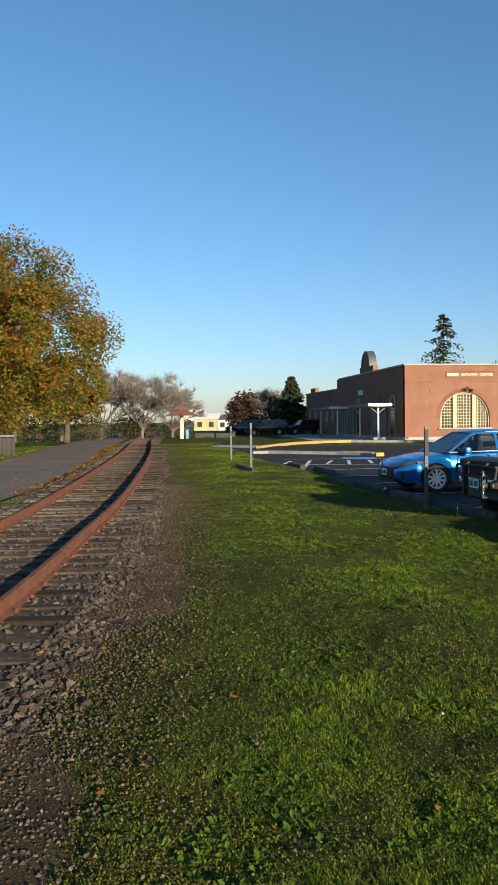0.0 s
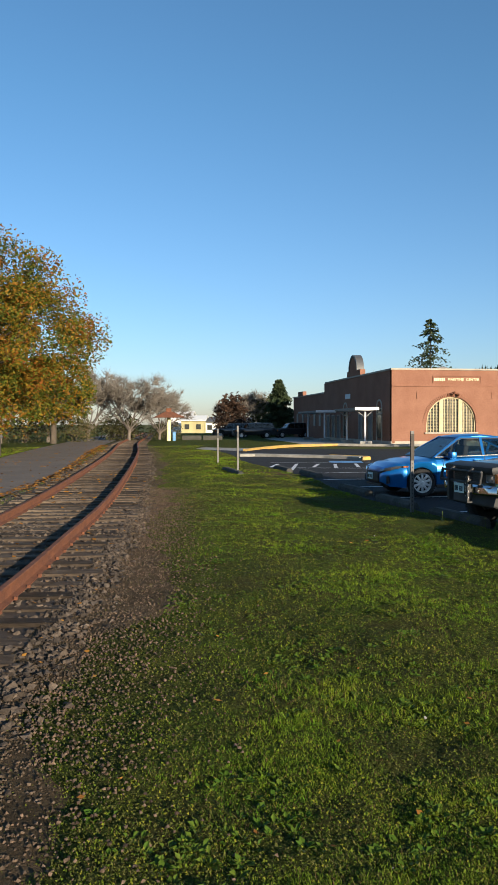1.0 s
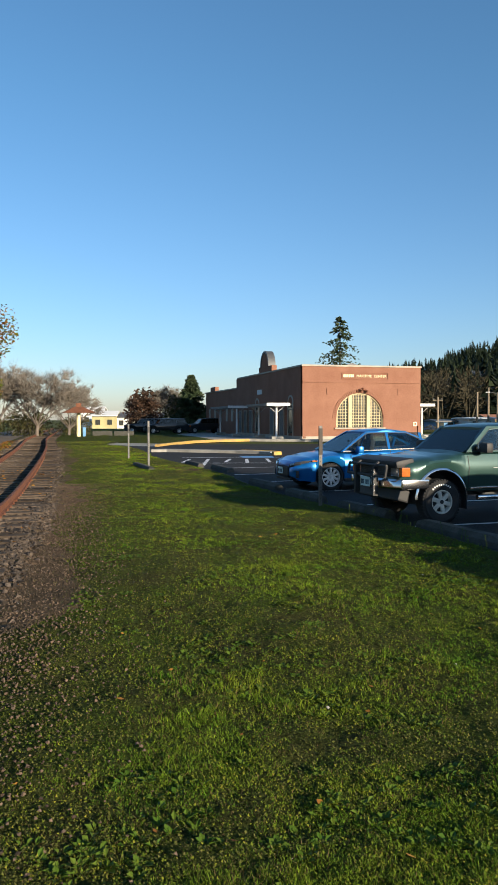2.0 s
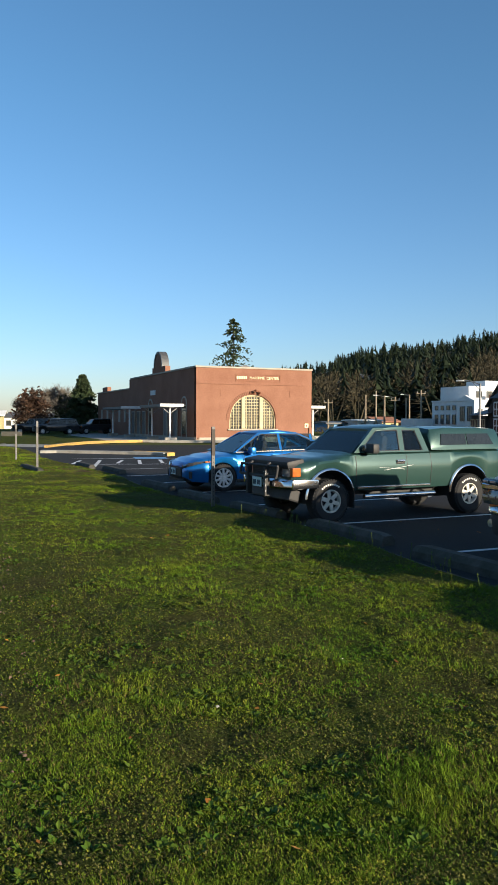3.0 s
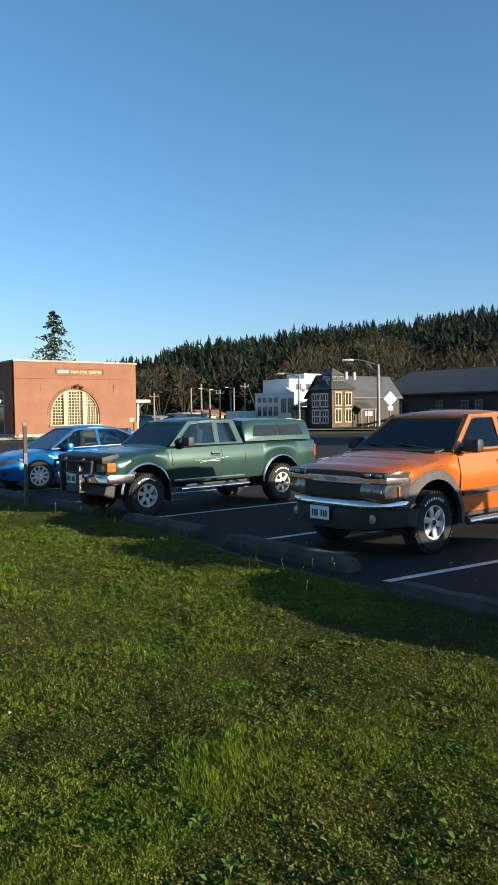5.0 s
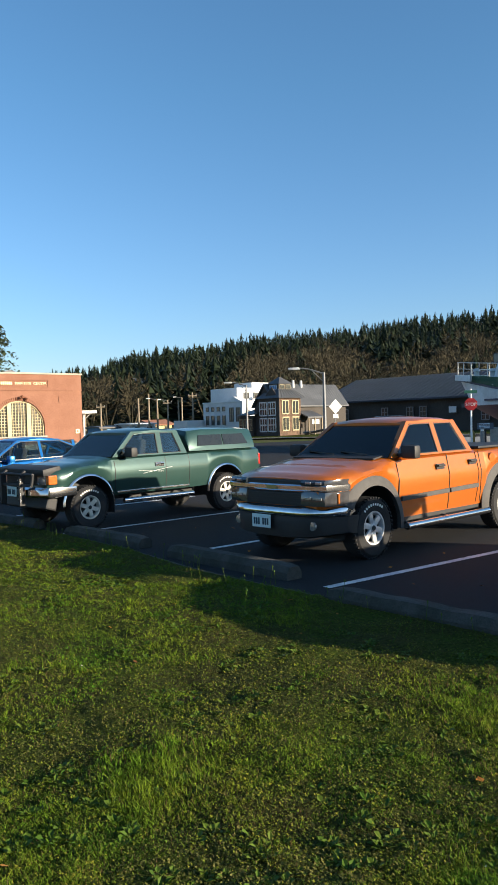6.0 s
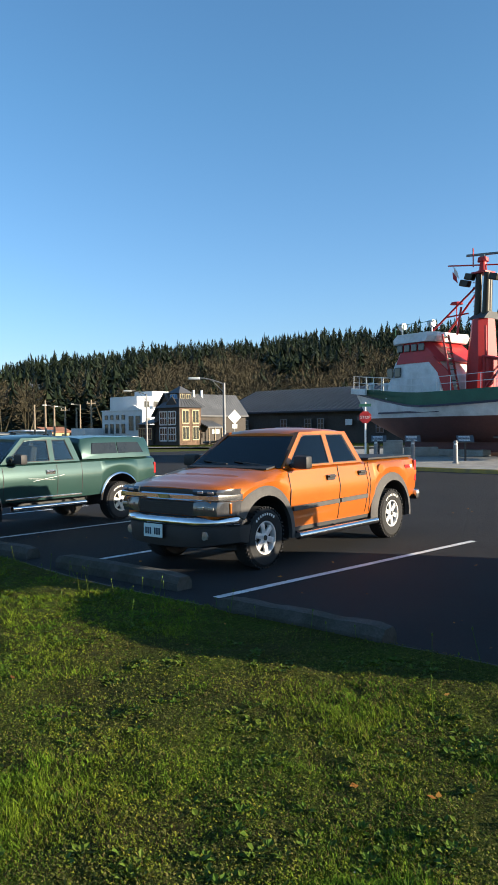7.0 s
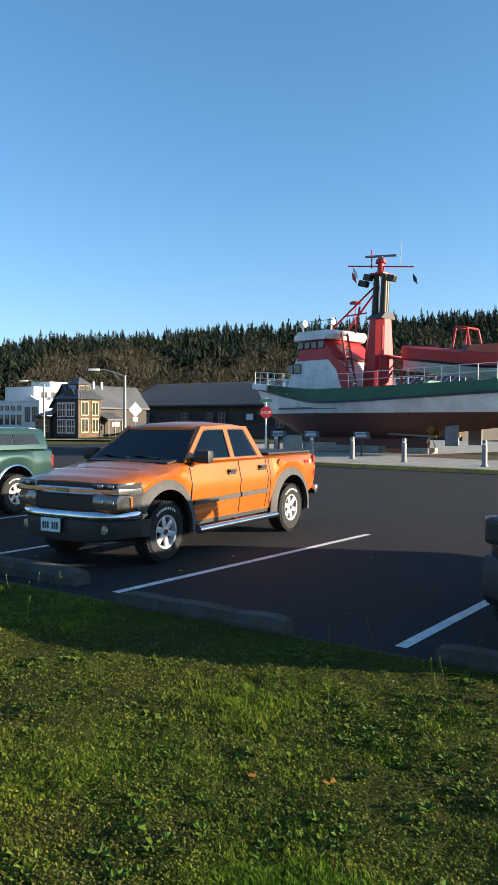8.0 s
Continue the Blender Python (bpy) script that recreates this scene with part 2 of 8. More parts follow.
def grid_mesh(name, P, material):
    """A smooth sheet over a grid of points, rows by columns."""
    r, c = P.shape[:2]
    i = np.arange(r * c).reshape(r, c)
    q = np.stack([i[:-1, :-1], i[:-1, 1:], i[1:, 1:], i[1:, :-1]], -1).reshape(-1, 4)
    me = bpy.data.meshes.new(name)
    me.from_pydata(P.reshape(-1, 3).tolist(), [], q.tolist())
    me.polygons.foreach_set("use_smooth", [True] * len(me.polygons))
    me.materials.append(material)
    return new(name, me)


def build_lawn():
    ys = np.concatenate([np.arange(-4, 2, 0.12), np.arange(2, 9, 0.045), np.arange(9, 16, 0.09), np.arange(16, 45, 0.5), np.arange(45, 131, 3.0)])
    right = np.where(ys < 50, np.interp(ys, PLAN_Y, KERB_X) - 0.12, -8.2 + (ys - 50) * 0.09)
    mid = np.interp(ys, PLAN_Y, RAIL_X) + 1.0
    left = np.interp(ys, PLAN_Y, PATH_X) + 0.05
    near = mid[:, None] + (right - mid)[:, None] * np.linspace(0, 1, 130)[None]
    far = left[:, None] + (mid - left)[:, None] * np.linspace(0, 1, 20)[None, :-1]
    X = np.concatenate([far, near], 1)
    Y = np.repeat(ys[:, None], X.shape[1], 1)
    ob = grid_mesh("lawn", np.stack([X, Y, lawn_height(X, Y)], -1), M["lawn"])
    return tagged(ob, "patchy mown grass with moss and bare soil", "lawn", kind="structure")


build_lawn()
strip("verge", lambda y: -70, lambda y: path_r(y) - 4.3, [-5 + i for i in range(0, 136, 3)], 0.015, M["lawn"], "mown grass beyond the footpath", "lawn")
strip("footpath", lambda y: path_r(y) - 4.3, path_r, [-5 + i for i in range(136)], 0.03, M["path"], "grey asphalt footpath with fallen leaves", "path")
AX = [-30 + 0.5 * i for i in range(163)]
strip("car_park", lambda y: kerb(max(-9.9, min(y, 50.5))) - 0.2, lambda y: 75, AX, 0.0, M["asphalt"], "dark asphalt car park", "car park")

# walk and kerb round the brick building
flat("building_walk", [(-8.3, 50.6), (-4.4, 46.9), (-3.5, 51.2), (-2.2, 55.5), (0.2, 58.4), (2.6, 59.2), (6.2, 57.6), (22, 61.2), (21, 66), (-2, 95), (-14, 95), (-11, 62)], 0.012,
     M["concrete"], "pale concrete walk beside the brick building", "pavement")
flat("building_lawn", [(-7.6, 54), (-4.6, 52.4), (-2.6, 58.6), (-0.6, 60.4), (-2.6, 72), (-6, 88), (-12, 92), (-10, 66)], 0.03, M["lawn"], "mown grass beside the brick building", "lawn")


def kerb_run(name, pts, w, h, material, label):
    bm = B()
    rings = []
    for i, p in enumerate(pts):
        a, b = Vector((*pts[max(0, i - 1)], 0)), Vector((*pts[min(len(pts) - 1, i + 1)], 0))
        n = (b - a).normalized().cross(Vector((0, 0, 1))) * w / 2
        c = Vector((*p, 0))
        rings.append([c - n + Vector((0, 0, -0.05)), c - n + Vector((0, 0, h - 0.02)), c - n * 0.7 + Vector((0, 0, h)), c + n * 0.7 + Vector((0, 0, h)), c + n + Vector((0, 0, h - 0.02)), c + n + Vector((0, 0, -0.05))])
    loft(bm, rings)
    return tagged(part(name, bm, material), label, "kerb", kind="structure")


kerb_run("kerb_yellow", [(-4.4, 46.9), (-3.9, 49.4), (-3.3, 52), (-2.3, 55.3), (-1.0, 57.2), (0.2, 58.3), (1.9, 59.2)], 0.2, 0.15, M["yellow"], "yellow-painted concrete kerb")
kerb_run("kerb_grey", [(1.9, 59.2), (3.4, 58.6), (6.1, 57.7), (14, 59.4), (22, 61.1)], 0.2, 0.14, M["concrete"], "grey concrete kerb before the brick building")
kerb_run("island_kerb", [(-4.1, 39.4), (-3.2, 39.6), (-1.4, 38.6), (0.4, 37.6), (1.6, 36.6), (2.1, 35.9)], 0.5, 0.15, M["concrete"], "narrow concrete traffic island")
kerb_run("island_tip", [(0.6, 37.75), (1.7, 36.95), (2.3, 36.2), (2.35, 35.6), (2.0, 35.4)], 0.16, 0.17, M["yellow"], "yellow-painted island tip")
kerb_run("lawn_kerb", [(kerb(y) - 0.06, y) for y in np.arange(-9, 34, 0.8)], 0.12, 0.025, M["oldstop"], "low worn concrete edge between grass and asphalt")


def painted_line(name, a, b, w, material, label):
    a, b = Vector((*a, 0.004)), Vector((*b, 0.004))
    n = (b - a).normalized().cross(Vector((0, 0, 1))) * w / 2
    bm = B()
    k = 14
    L = [(bm.verts.new(a.lerp(b, i / k) - n * (1 + 0.1 * noise.noise(Vector((i, a.x, 1))))), bm.verts.new(a.lerp(b, i / k) + n * (1 + 0.1 * noise.noise(Vector((i, a.y, 5)))))) for i in range(k + 1)]
    for p, q in zip(L, L[1:]):
        bm.faces.new((p[0], p[1], q[1], q[0]))
    return tagged(part(name, bm, material), label, "marking", kind="structure")


for s, e in (((5.1, 0.3), (10, 1.3)), ((4.44, 3.1), (9.4, 4.0)), ((3.81, 6.1), (8.86, 6.95)), ((3.22, 8.82), (8.2, 9.95)), ((2.5, 11.64), (7.3, 12.8)),
             ((1.75, 14.55), (6.5, 15.75)), ((1.1, 17.4), (5.8, 18.6)), ((0.35, 20.3), (5.1, 21.5)), ((-0.1, 23.0), (4.6, 24.2)), ((-0.75, 26.0), (3.9, 27.3))):
    painted_line("bay_line", s, e, 0.1, M["whiteline"], "white painted parking bay line")
for a, b in (((-2.0, 29.7), (-1.8, 32.0)), ((-1.16, 27.6), (-1.0, 32.2)), ((-0.31, 29.7), (-0.08, 32.1)), ((0.55, 29.2), (0.62, 32.1)), ((1.46, 29.8), (1.5, 32.3))):
    painted_line("hatch_line", a, b, 0.14, M["whiteline"], "white hatching beside the accessible bay")
painted_line("hatch_line", (-2.2, 33.4), (4.4, 33.6), 0.12, M["whiteline"], "white line along the accessible bay")
painted_line("hatch_line", (-1.6, 29.2), (4.2, 29.0), 0.12, M["whiteline"], "white line along the accessible bay")
flat("accessible_patch", [(0.5, 33.0), (1.9, 33.0), (1.9, 34.6), (0.4, 34.6)], 0.006, M["bluepaint"], "faded blue accessible bay marking", "marking")

# plaza of the boat, and the far verge
flat("plaza", [(21.6, 26), (21.9, 20.2), (22.2, 17.9), (23.1, 12.8), (25.5, 2), (60, 2), (60, 40), (24, 40), (22, 33)], 0.14, M["concrete"], "pale concrete plaza under the boat", "pavement")
kerb_run("plaza_kerb", [(22.0, 33), (21.6, 26), (21.9, 20.2), (22.2, 17.9), (23.1, 12.8), (25.5, 2)], 0.2, 0.15, M["yellow"], "yellow-painted plaza kerb")
flat("plaza_gravel", [(29.2, 21.5), (29.6, 4), (60, 4), (60, 21.5)], 0.15, M["stone"], "grey gravel bed under the stern", "ground")
flat("plaza_grass", [(34, 4), (60, 4), (60, 21), (33.6, 21)], 0.16, M["lawn"], "grass behind the boat", "lawn")
flat("far_walk", [(16, 81), (46, 46.8), (47.4, 48), (17, 82.6)], 0.06, M["concrete"], "pale concrete walk across the street", "pavement")
flat("far_verge", [(17, 82.6), (47.4, 48), (75, 60), (60, 120), (30, 120)], 0.05, M["lawn"], "mown grass before the wooden buildings", "lawn")


# bare soil round the posts
def soil_patch(cx, cy, rx, ry, seed, z=0.055):
    bm = B()
    c = bm.verts.new((cx, cy, z))
    ring = []
    for k in range(40):
        a = 2 * math.pi * k / 40
        f = 1 + 0.35 * noise.noise(Vector((math.cos(a) * 1.5 + seed, math.sin(a) * 1.5, 0.3)))
        ring.append(bm.verts.new((cx + rx * f * math.cos(a), cy + ry * f * math.sin(a), z - 0.015)))
    for k in range(40):
        bm.faces.new((c, ring[k], ring[(k + 1) % 40]))
    return tagged(part("bare_soil", bm, M["soil"]), "patch of bare brown soil in the grass", "ground", kind="structure")


soil_patch(-2.3, 25.6, 1.0, 2.2, 1.0)
soil_patch(-1.6, 24.2, 0.8, 1.0, 5.0, 0.058)
soil_patch(1.35, 3.83, 0.13, 0.1, 3.0, 0.062)


# ---- concrete wheel stops ----
def wheel_stop(x, y, length, ang, label):
    bm = B()
    rings = []
    n = 16
    for i in range(n + 1):
        t = -length / 2 + length * i / n
        e = min(1.0, (length / 2 - abs(t)) / 0.10 + 0.5)
        chip = 1 - 0.12 * max(0.0, noise.noise(Vector((x * 3 + t * 3, y, 2.0))))
        w, h = 0.12 * (0.85 + 0.15 * e) * chip, 0.16 * (0.75 + 0.25 * e) * chip
        rings.append([(-w, t, 0), (-w, t, h * 0.55), (-w * 0.6, t, h), (w * 0.6, t, h), (w, t, h * 0.55), (w, t, 0)])
    loft(bm, rings)
    ob = part("wheel_stop", bm, M["oldstop"])
    ob.matrix_basis = pose(x, y, 0.0, 0, 0, math.degrees(ang))
    return tagged(ob, label, "wheel stop", "wheel stops along the grass")


for a, b, lab in (((2.55, 11.45), (3.12, 9.55), "worn mossy concrete wheel stop with a chipped end"), ((3.22, 8.75), (3.75, 6.62), "worn mossy concrete wheel stop before the orange pickup"),
                  ((3.52, 5.55), (3.98, 3.85), "worn concrete wheel stop with a broken end"), ((4.28, 2.65), (4.85, 0.6), "worn concrete wheel stop before the dark car"),
                  ((1.75, 14.2), (2.3, 12.5), "worn concrete wheel stop in the shade"), ((1.0, 16.9), (1.5, 15.1), "worn concrete wheel stop in the shade"), ((0.3, 19.7), (0.85, 17.9), "worn concrete wheel stop before the blue car"),
                  ((-0.75, 25.9), (-0.2, 23.8), "worn concrete wheel stop on bare soil"), ((-1.75, 28.4), (-1.2, 26.4), "worn concrete wheel stop on bare soil"), ((-3.6, 27.4), (-2.75, 24.4), "loose concrete wheel stop lying in the grass")):
    c = (Vector(a) + Vector(b)) / 2
    d = Vector(b) - Vector(a)
    wheel_stop(c.x, c.y, d.length, math.atan2(-d.x, d.y), lab)


# ---- railway track ----
def build_track():
    track = thing("railway_track", "rusty railway track on old weathered ties in gravel", "railway", kind="structure")
    prof = [(-0.065, 0.0), (-0.065, 0.012), (-0.012, 0.03), (-0.010, 0.115), (-0.034, 0.125), (-0.036, 0.152), (-0.028, 0.16), (0.028, 0.16), (0.036, 0.152), (0.034, 0.125), (0.010, 0.115), (0.012, 0.03), (0.065, 0.012), (0.065, 0.0)]
    ys = [float(y) for y in np.concatenate([np.arange(-4, 30, 0.8), np.arange(30, 138, 2.0)])]
    for off in (0.0, -1.5):
        rings = []
        for y in ys:
            d = Vector((rail_r(y + 0.1) - rail_r(y - 0.1), 0.2, 0)).normalized()
            n = Vector((d.y, -d.x, 0))
            c = Vector((rail_r(y), y, 0.055)) + n * off
            wob = 0.006 * noise.noise(Vector((y * 0.4, off, 0)))
            rings.append([c + n * (px + wob) + Vector((0, 0, pz)) for px, pz in prof])
        part("rail", loft(B(), rings), M["rust"], track, "rust-brown steel rail", smooth=False)
    # ties, uneven in length and turn
    meshes = []
    for k in range(6):
        bm = B()
        box(bm, (0, 0, 0), (2.8, 0.21, 0.16), bevel=0.014)
        for v in bm.verts:
            v.co += 0.012 * Vector((noise.noise(v.co * 9 + Vector((k, 0, 0))) * 4, noise.noise(v.co * 7 + Vector((0, k, 0))), noise.noise(v.co * 7 + Vector((0, 0, k)))))
        meshes.append(mesh_of(bm, "tie", M["tie"]))
    y, i = -3.5, 0
    while y < 85:
        d = Vector((rail_r(y + 0.1) - rail_r(y - 0.1), 0.2, 0)).normalized()
        n = Vector((d.y, -d.x, 0))
        c = Vector((rail_r(y), y, 0)) - n * (0.75 - rng.uniform(-0.1, 0.1))
        o = new("tie", meshes[i % 6])
        o.parent = track
        o.matrix_basis = pose(c.x, c.y, -0.02 + rng.uniform(-0.012, 0.012), 0, rng.uniform(-0.4, 0.4), math.degrees(math.atan2(n.y, n.x)) + rng.uniform(-1.5, 1.5))
        y += rng.uniform(0.49, 0.58)
        i += 1
    # spikes at the near ties
    bm = B()
    for k in range(60):
        yy = 2.0 + k * 0.53
        for s in (-0.085, 0.085):
            box(bm, (rail_r(yy) + s, yy, 0.075), (0.03, 0.03, 0.035))
    part("rail_spike", bm, M["rust"], track, "rusty rail spikes")["kind"] = "stuff"
    return track


build_track()


def scatter_stones(name, label, count, where, size, material, seed):
    """Angular stones, joined."""
    r = random.Random(seed)
    V, F = [], []
    base = [Vector(v) for v in ((1, 0, -0.2), (0.3, 0.9, -0.3), (-0.8, 0.5, -0.2), (-0.7, -0.6, -0.3), (0.4, -0.9, -0.2), (0.3, 0.2, 0.75), (-0.3, -0.1, 0.65))]
    tri = [(0, 1, 5), (1, 2, 6), (1, 6, 5), (2, 3, 6), (3, 4, 6), (4, 0, 5), (4, 5, 6)]
    for _ in range(count):
        x, y, z = where(r)
        s = size * r.uniform(0.4, 1.5)
        q = Euler((r.uniform(-0.7, 0.7), r.uniform(-0.7, 0.7), r.uniform(0, 6.3))).to_matrix()
        n = len(V)
        for b in base:
            p = q @ Vector((b.x * r.uniform(0.7, 1.2), b.y * r.uniform(0.6, 1.1), b.z * r.uniform(0.5, 1.1))) * s
            V.append((x + p.x, y + p.y, z + p.z))
        F += [tuple(n + i for i in t) for t in tri]
    me = bpy.data.meshes.new(name)
    me.from_pydata(V, [], F)
    me.materials.append(material)
    return tagged(new(name, me), label, "gravel", kind="stuff")


strip("ballast_bed", lambda y: rail_r(y) - 2.6, lambda y: rail_r(y) + 0.72, [-4 + i for i in range(140)], 0.03, M["stone"], "dark gravel bed of the railway", "ground")


def ballast_spot(r):
    y = -4 + 19 * r.random() ** 1.3 if r.random() < 0.75 else r.uniform(14, 45)
    o = r.uniform(-2.5, 0.6) if r.random() < 0.68 else 0.55 + abs(r.gauss(0.06, 0.2))
    return rail_r(y) + o, y, 0.034


scatter_stones("ballast", "dark angular crushed stone between the ties", 17000, ballast_spot, 0.036, M["stone"], 3)


def shoulder():
    """Bare brown soil and cinders beside the ties, with a ragged edge to the grass."""
    ys = np.arange(-3.5, 60, 0.1)
    zero = np.zeros_like(ys)
    edge = 1.35 + 0.32 * lattice(zero, ys, 0.6, 21) + 0.28 * lattice(zero, ys, 2.3, 22)
    k = np.linspace(0, 1, 13)
    X = np.interp(ys, PLAN_Y, RAIL_X)[:, None] + 0.5 + (edge - 0.5)[:, None] * k[None]
    Y = np.repeat(ys[:, None], 13, 1)
    Z = lawn_height(X, Y) + 0.012 - 0.04 * np.clip((k - 0.75) / 0.25, 0, 1)[None]
    tagged(grid_mesh("track_shoulder", np.stack([X, Y, Z], -1), M["shoulder"]), "bare brown soil and fine cinders beside the track", "ground", kind="structure")


shoulder()


def cinder_spot(r):
    y = -3.5 + 23 * r.random() ** 1.2
    x = rail_r(y) + 0.7 + abs(r.gauss(0.25, 0.45))
    return x, y, lawn_z(x, y) + 0.014


scatter_stones("cinders", "fine brown gravel beside the track", 26000, cinder_spot, 0.010, M["cinder"], 8)

# ---- vehicles ----
def paint(name, color, flake=0.5, rough=0.32, coat=0.55):
    return mat(name, color, rough, flake, color2=tuple(c * 0.92 for c in color), scale=3, fine=25, mix=0.05, coat=coat)


M["orange"] = paint("orange_paint", (0.47, 0.118, 0.008), 0.35, 0.38)
M["green"] = paint("green_paint", (0.022, 0.062, 0.054), 0.35, 0.34)
M["blue"] = paint("blue_paint", (0.006, 0.15, 0.45), 0.5, 0.3)
M["darkpaint"] = paint("dark_paint", (0.012, 0.014, 0.018), 0.3)
M["chrome"] = mat("chrome", (0.75, 0.75, 0.76), 0.16, 1.0, scale=4, fine=30, mix=0.05)
M["alloy"] = mat("alloy", (0.66, 0.66, 0.66), 0.4, 0.35, scale=6, fine=40, mix=0.08)
M["steelrim"] = mat("steelrim", (0.6, 0.57, 0.5), 0.5, 0.2, scale=6, fine=40, mix=0.12)
M["rubber"] = mat("rubber", (0.015, 0.015, 0.0155), 0.85, scale=9, fine=60, mix=0.3, bump=0.3, bump_scale=120)
M["blackplastic"] = mat("blackplastic", (0.016, 0.016, 0.017), 0.6, scale=8, fine=90, mix=0.2)
M["greyplastic"] = mat("greyplastic", (0.062, 0.058, 0.055), 0.7, scale=8, fine=90, mix=0.2)
M["interior"] = mat("interior", (0.035, 0.035, 0.037), 0.9, scale=5, fine=50, mix=0.2)
M["lamp"] = mat("lamp", (0.55, 0.55, 0.55), 0.12, 0.6, scale=12, fine=60, mix=0.2, coat=1.0)
M["smoked"] = mat("smoked", (0.09, 0.09, 0.095), 0.12, 0.3, scale=12, fine=60, mix=0.2, coat=1.0)
M["canopyglass"] = mat("canopyglass", (0.02, 0.023, 0.023), 0.08, scale=2, fine=20, mix=0.2)
M["amber"] = mat("amber", (0.5, 0.13, 0.02), 0.2, scale=12, fine=60, mix=0.1, coat=1.0)
M["redlens"] = mat("redlens", (0.45, 0.015, 0.012), 0.2, scale=12, fine=60, mix=0.1, coat=1.0)
M["plate"] = mat("plate", (0.5, 0.68, 0.72), 0.5, color2=(0.6, 0.72, 0.7), scale=8, fine=60, mix=0.06)
M["platemark"] = mat("platemark", (0.02, 0.06, 0.09), 0.5)
M["whitepaint"] = mat("whitepaint", (0.78, 0.78, 0.75), 0.5, color2=(0.66, 0.66, 0.64), scale=1.5, fine=25, mix=0.08)
M["carglass"] = glass_mat("carglass", (0.62, 0.68, 0.67))
M["darkglass"] = glass_mat("darkglass", (0.26, 0.3, 0.3))


def lathe(bm, prof, seg=36):
    """Turn (radius, y) points round the y axis."""
    rings = [[Vector((r * math.cos(2 * math.pi * k / seg), y, r * math.sin(2 * math.pi * k / seg))) for k in range(seg)] for r, y in prof]
    return loft(bm, rings, caps=False)


def wheel(parent, x, side, half, R, rim_r, w, spokes, rim_mat, lettered=False):
    """Tyre and rim. side -1: the side at -y."""
    s = side
    hub = Vector((x, s * (half - w / 2), R))
    wh = new("wheel")
    wh.parent = parent
    wh.matrix_basis = pose(*hub, 0, 0, 0 if s > 0 else 180)      # the outer face looks along +y of the wheel
    bm = B()
    lathe(bm, [(rim_r, -w / 2 + 0.01), (rim_r + 0.02, -w / 2), (R - 0.05, -w / 2 - 0.004), (R - 0.012, -w / 2 + 0.025), (R, -w / 2 + 0.05), (R, w / 2 - 0.05), (R - 0.012, w / 2 - 0.025), (R - 0.05, w / 2 + 0.004), (rim_r + 0.02, w / 2), (rim_r, w / 2 - 0.01)])
    n = 44
    for k in range(n):                                                # tread lugs on the shoulder
        a = 2 * math.pi * k / n
        box(bm, (math.cos(a) * (R - 0.008), w / 2 - 0.03, math.sin(a) * (R - 0.008)), (0.022, 0.05, 0.026), ry=-a)
    tyre = part("tyre", bm, M["rubber"], wh, "black rubber tyre", smooth=True)
    if lettered:
        bm = B()
        for k in range(9):
            a = radians(50 + k * 9)
            box(bm, (math.cos(a) * (R + rim_r) / 2, w / 2 + 0.004, math.sin(a) * (R + rim_r) / 2), (0.03, 0.004, 0.022), ry=-a)
        part("sidewall_mark", bm, M["whitepaint"], wh, "raised pale lettering shown as bars")["kind"] = "stuff"
    bm = B()
    lathe(bm, [(rim_r + 0.006, w / 2 - 0.004), (rim_r - 0.012, w / 2 - 0.006), (rim_r - 0.03, w / 2 - 0.05), (rim_r - 0.035, -w / 2 + 0.02)])
    lathe(bm, [(0.001, w / 2 - 0.012), (0.035, w / 2 - 0.012), (0.06, w / 2 - 0.022), (0.075, w / 2 - 0.05)], 20)
    for k in range(spokes):
        a = 2 * math.pi * k / spokes + 0.3
        mid = rim_r * 0.55
        box(bm, (math.cos(a) * mid, w / 2 - 0.035, math.sin(a) * mid), (rim_r * 0.92, 0.03, rim_r * (0.36 if spokes < 7 else 0.24)), ry=-a, bevel=0.008)
    part("rim", bm, rim_mat, wh, "silver alloy rim", smooth=True)
    bm = B()
    lathe(bm, [(0.001, w / 2 - 0.07), (rim_r - 0.03, w / 2 - 0.07)], 24)
    part("brake_disc", bm, M["blackplastic"], wh)
    bm = B()
    lathe(bm, [(0.001, w / 2 - 0.004), (0.03, w / 2 - 0.004), (0.036, w / 2 - 0.016)], 16)
    part("hub_cap", bm, M["blackplastic"] if spokes != 10 else M["alloy"], wh)
    return wh


def interp(table, x):
    for (x0, v0), (x1, v1) in zip(table, table[1:]):
        if x <= x1:
            t = max(0.0, (x - x0) / (x1 - x0))
            t = t * t * (3 - 2 * t)
            return v0 + (v1 - v0) * t
    return table[-1][1]


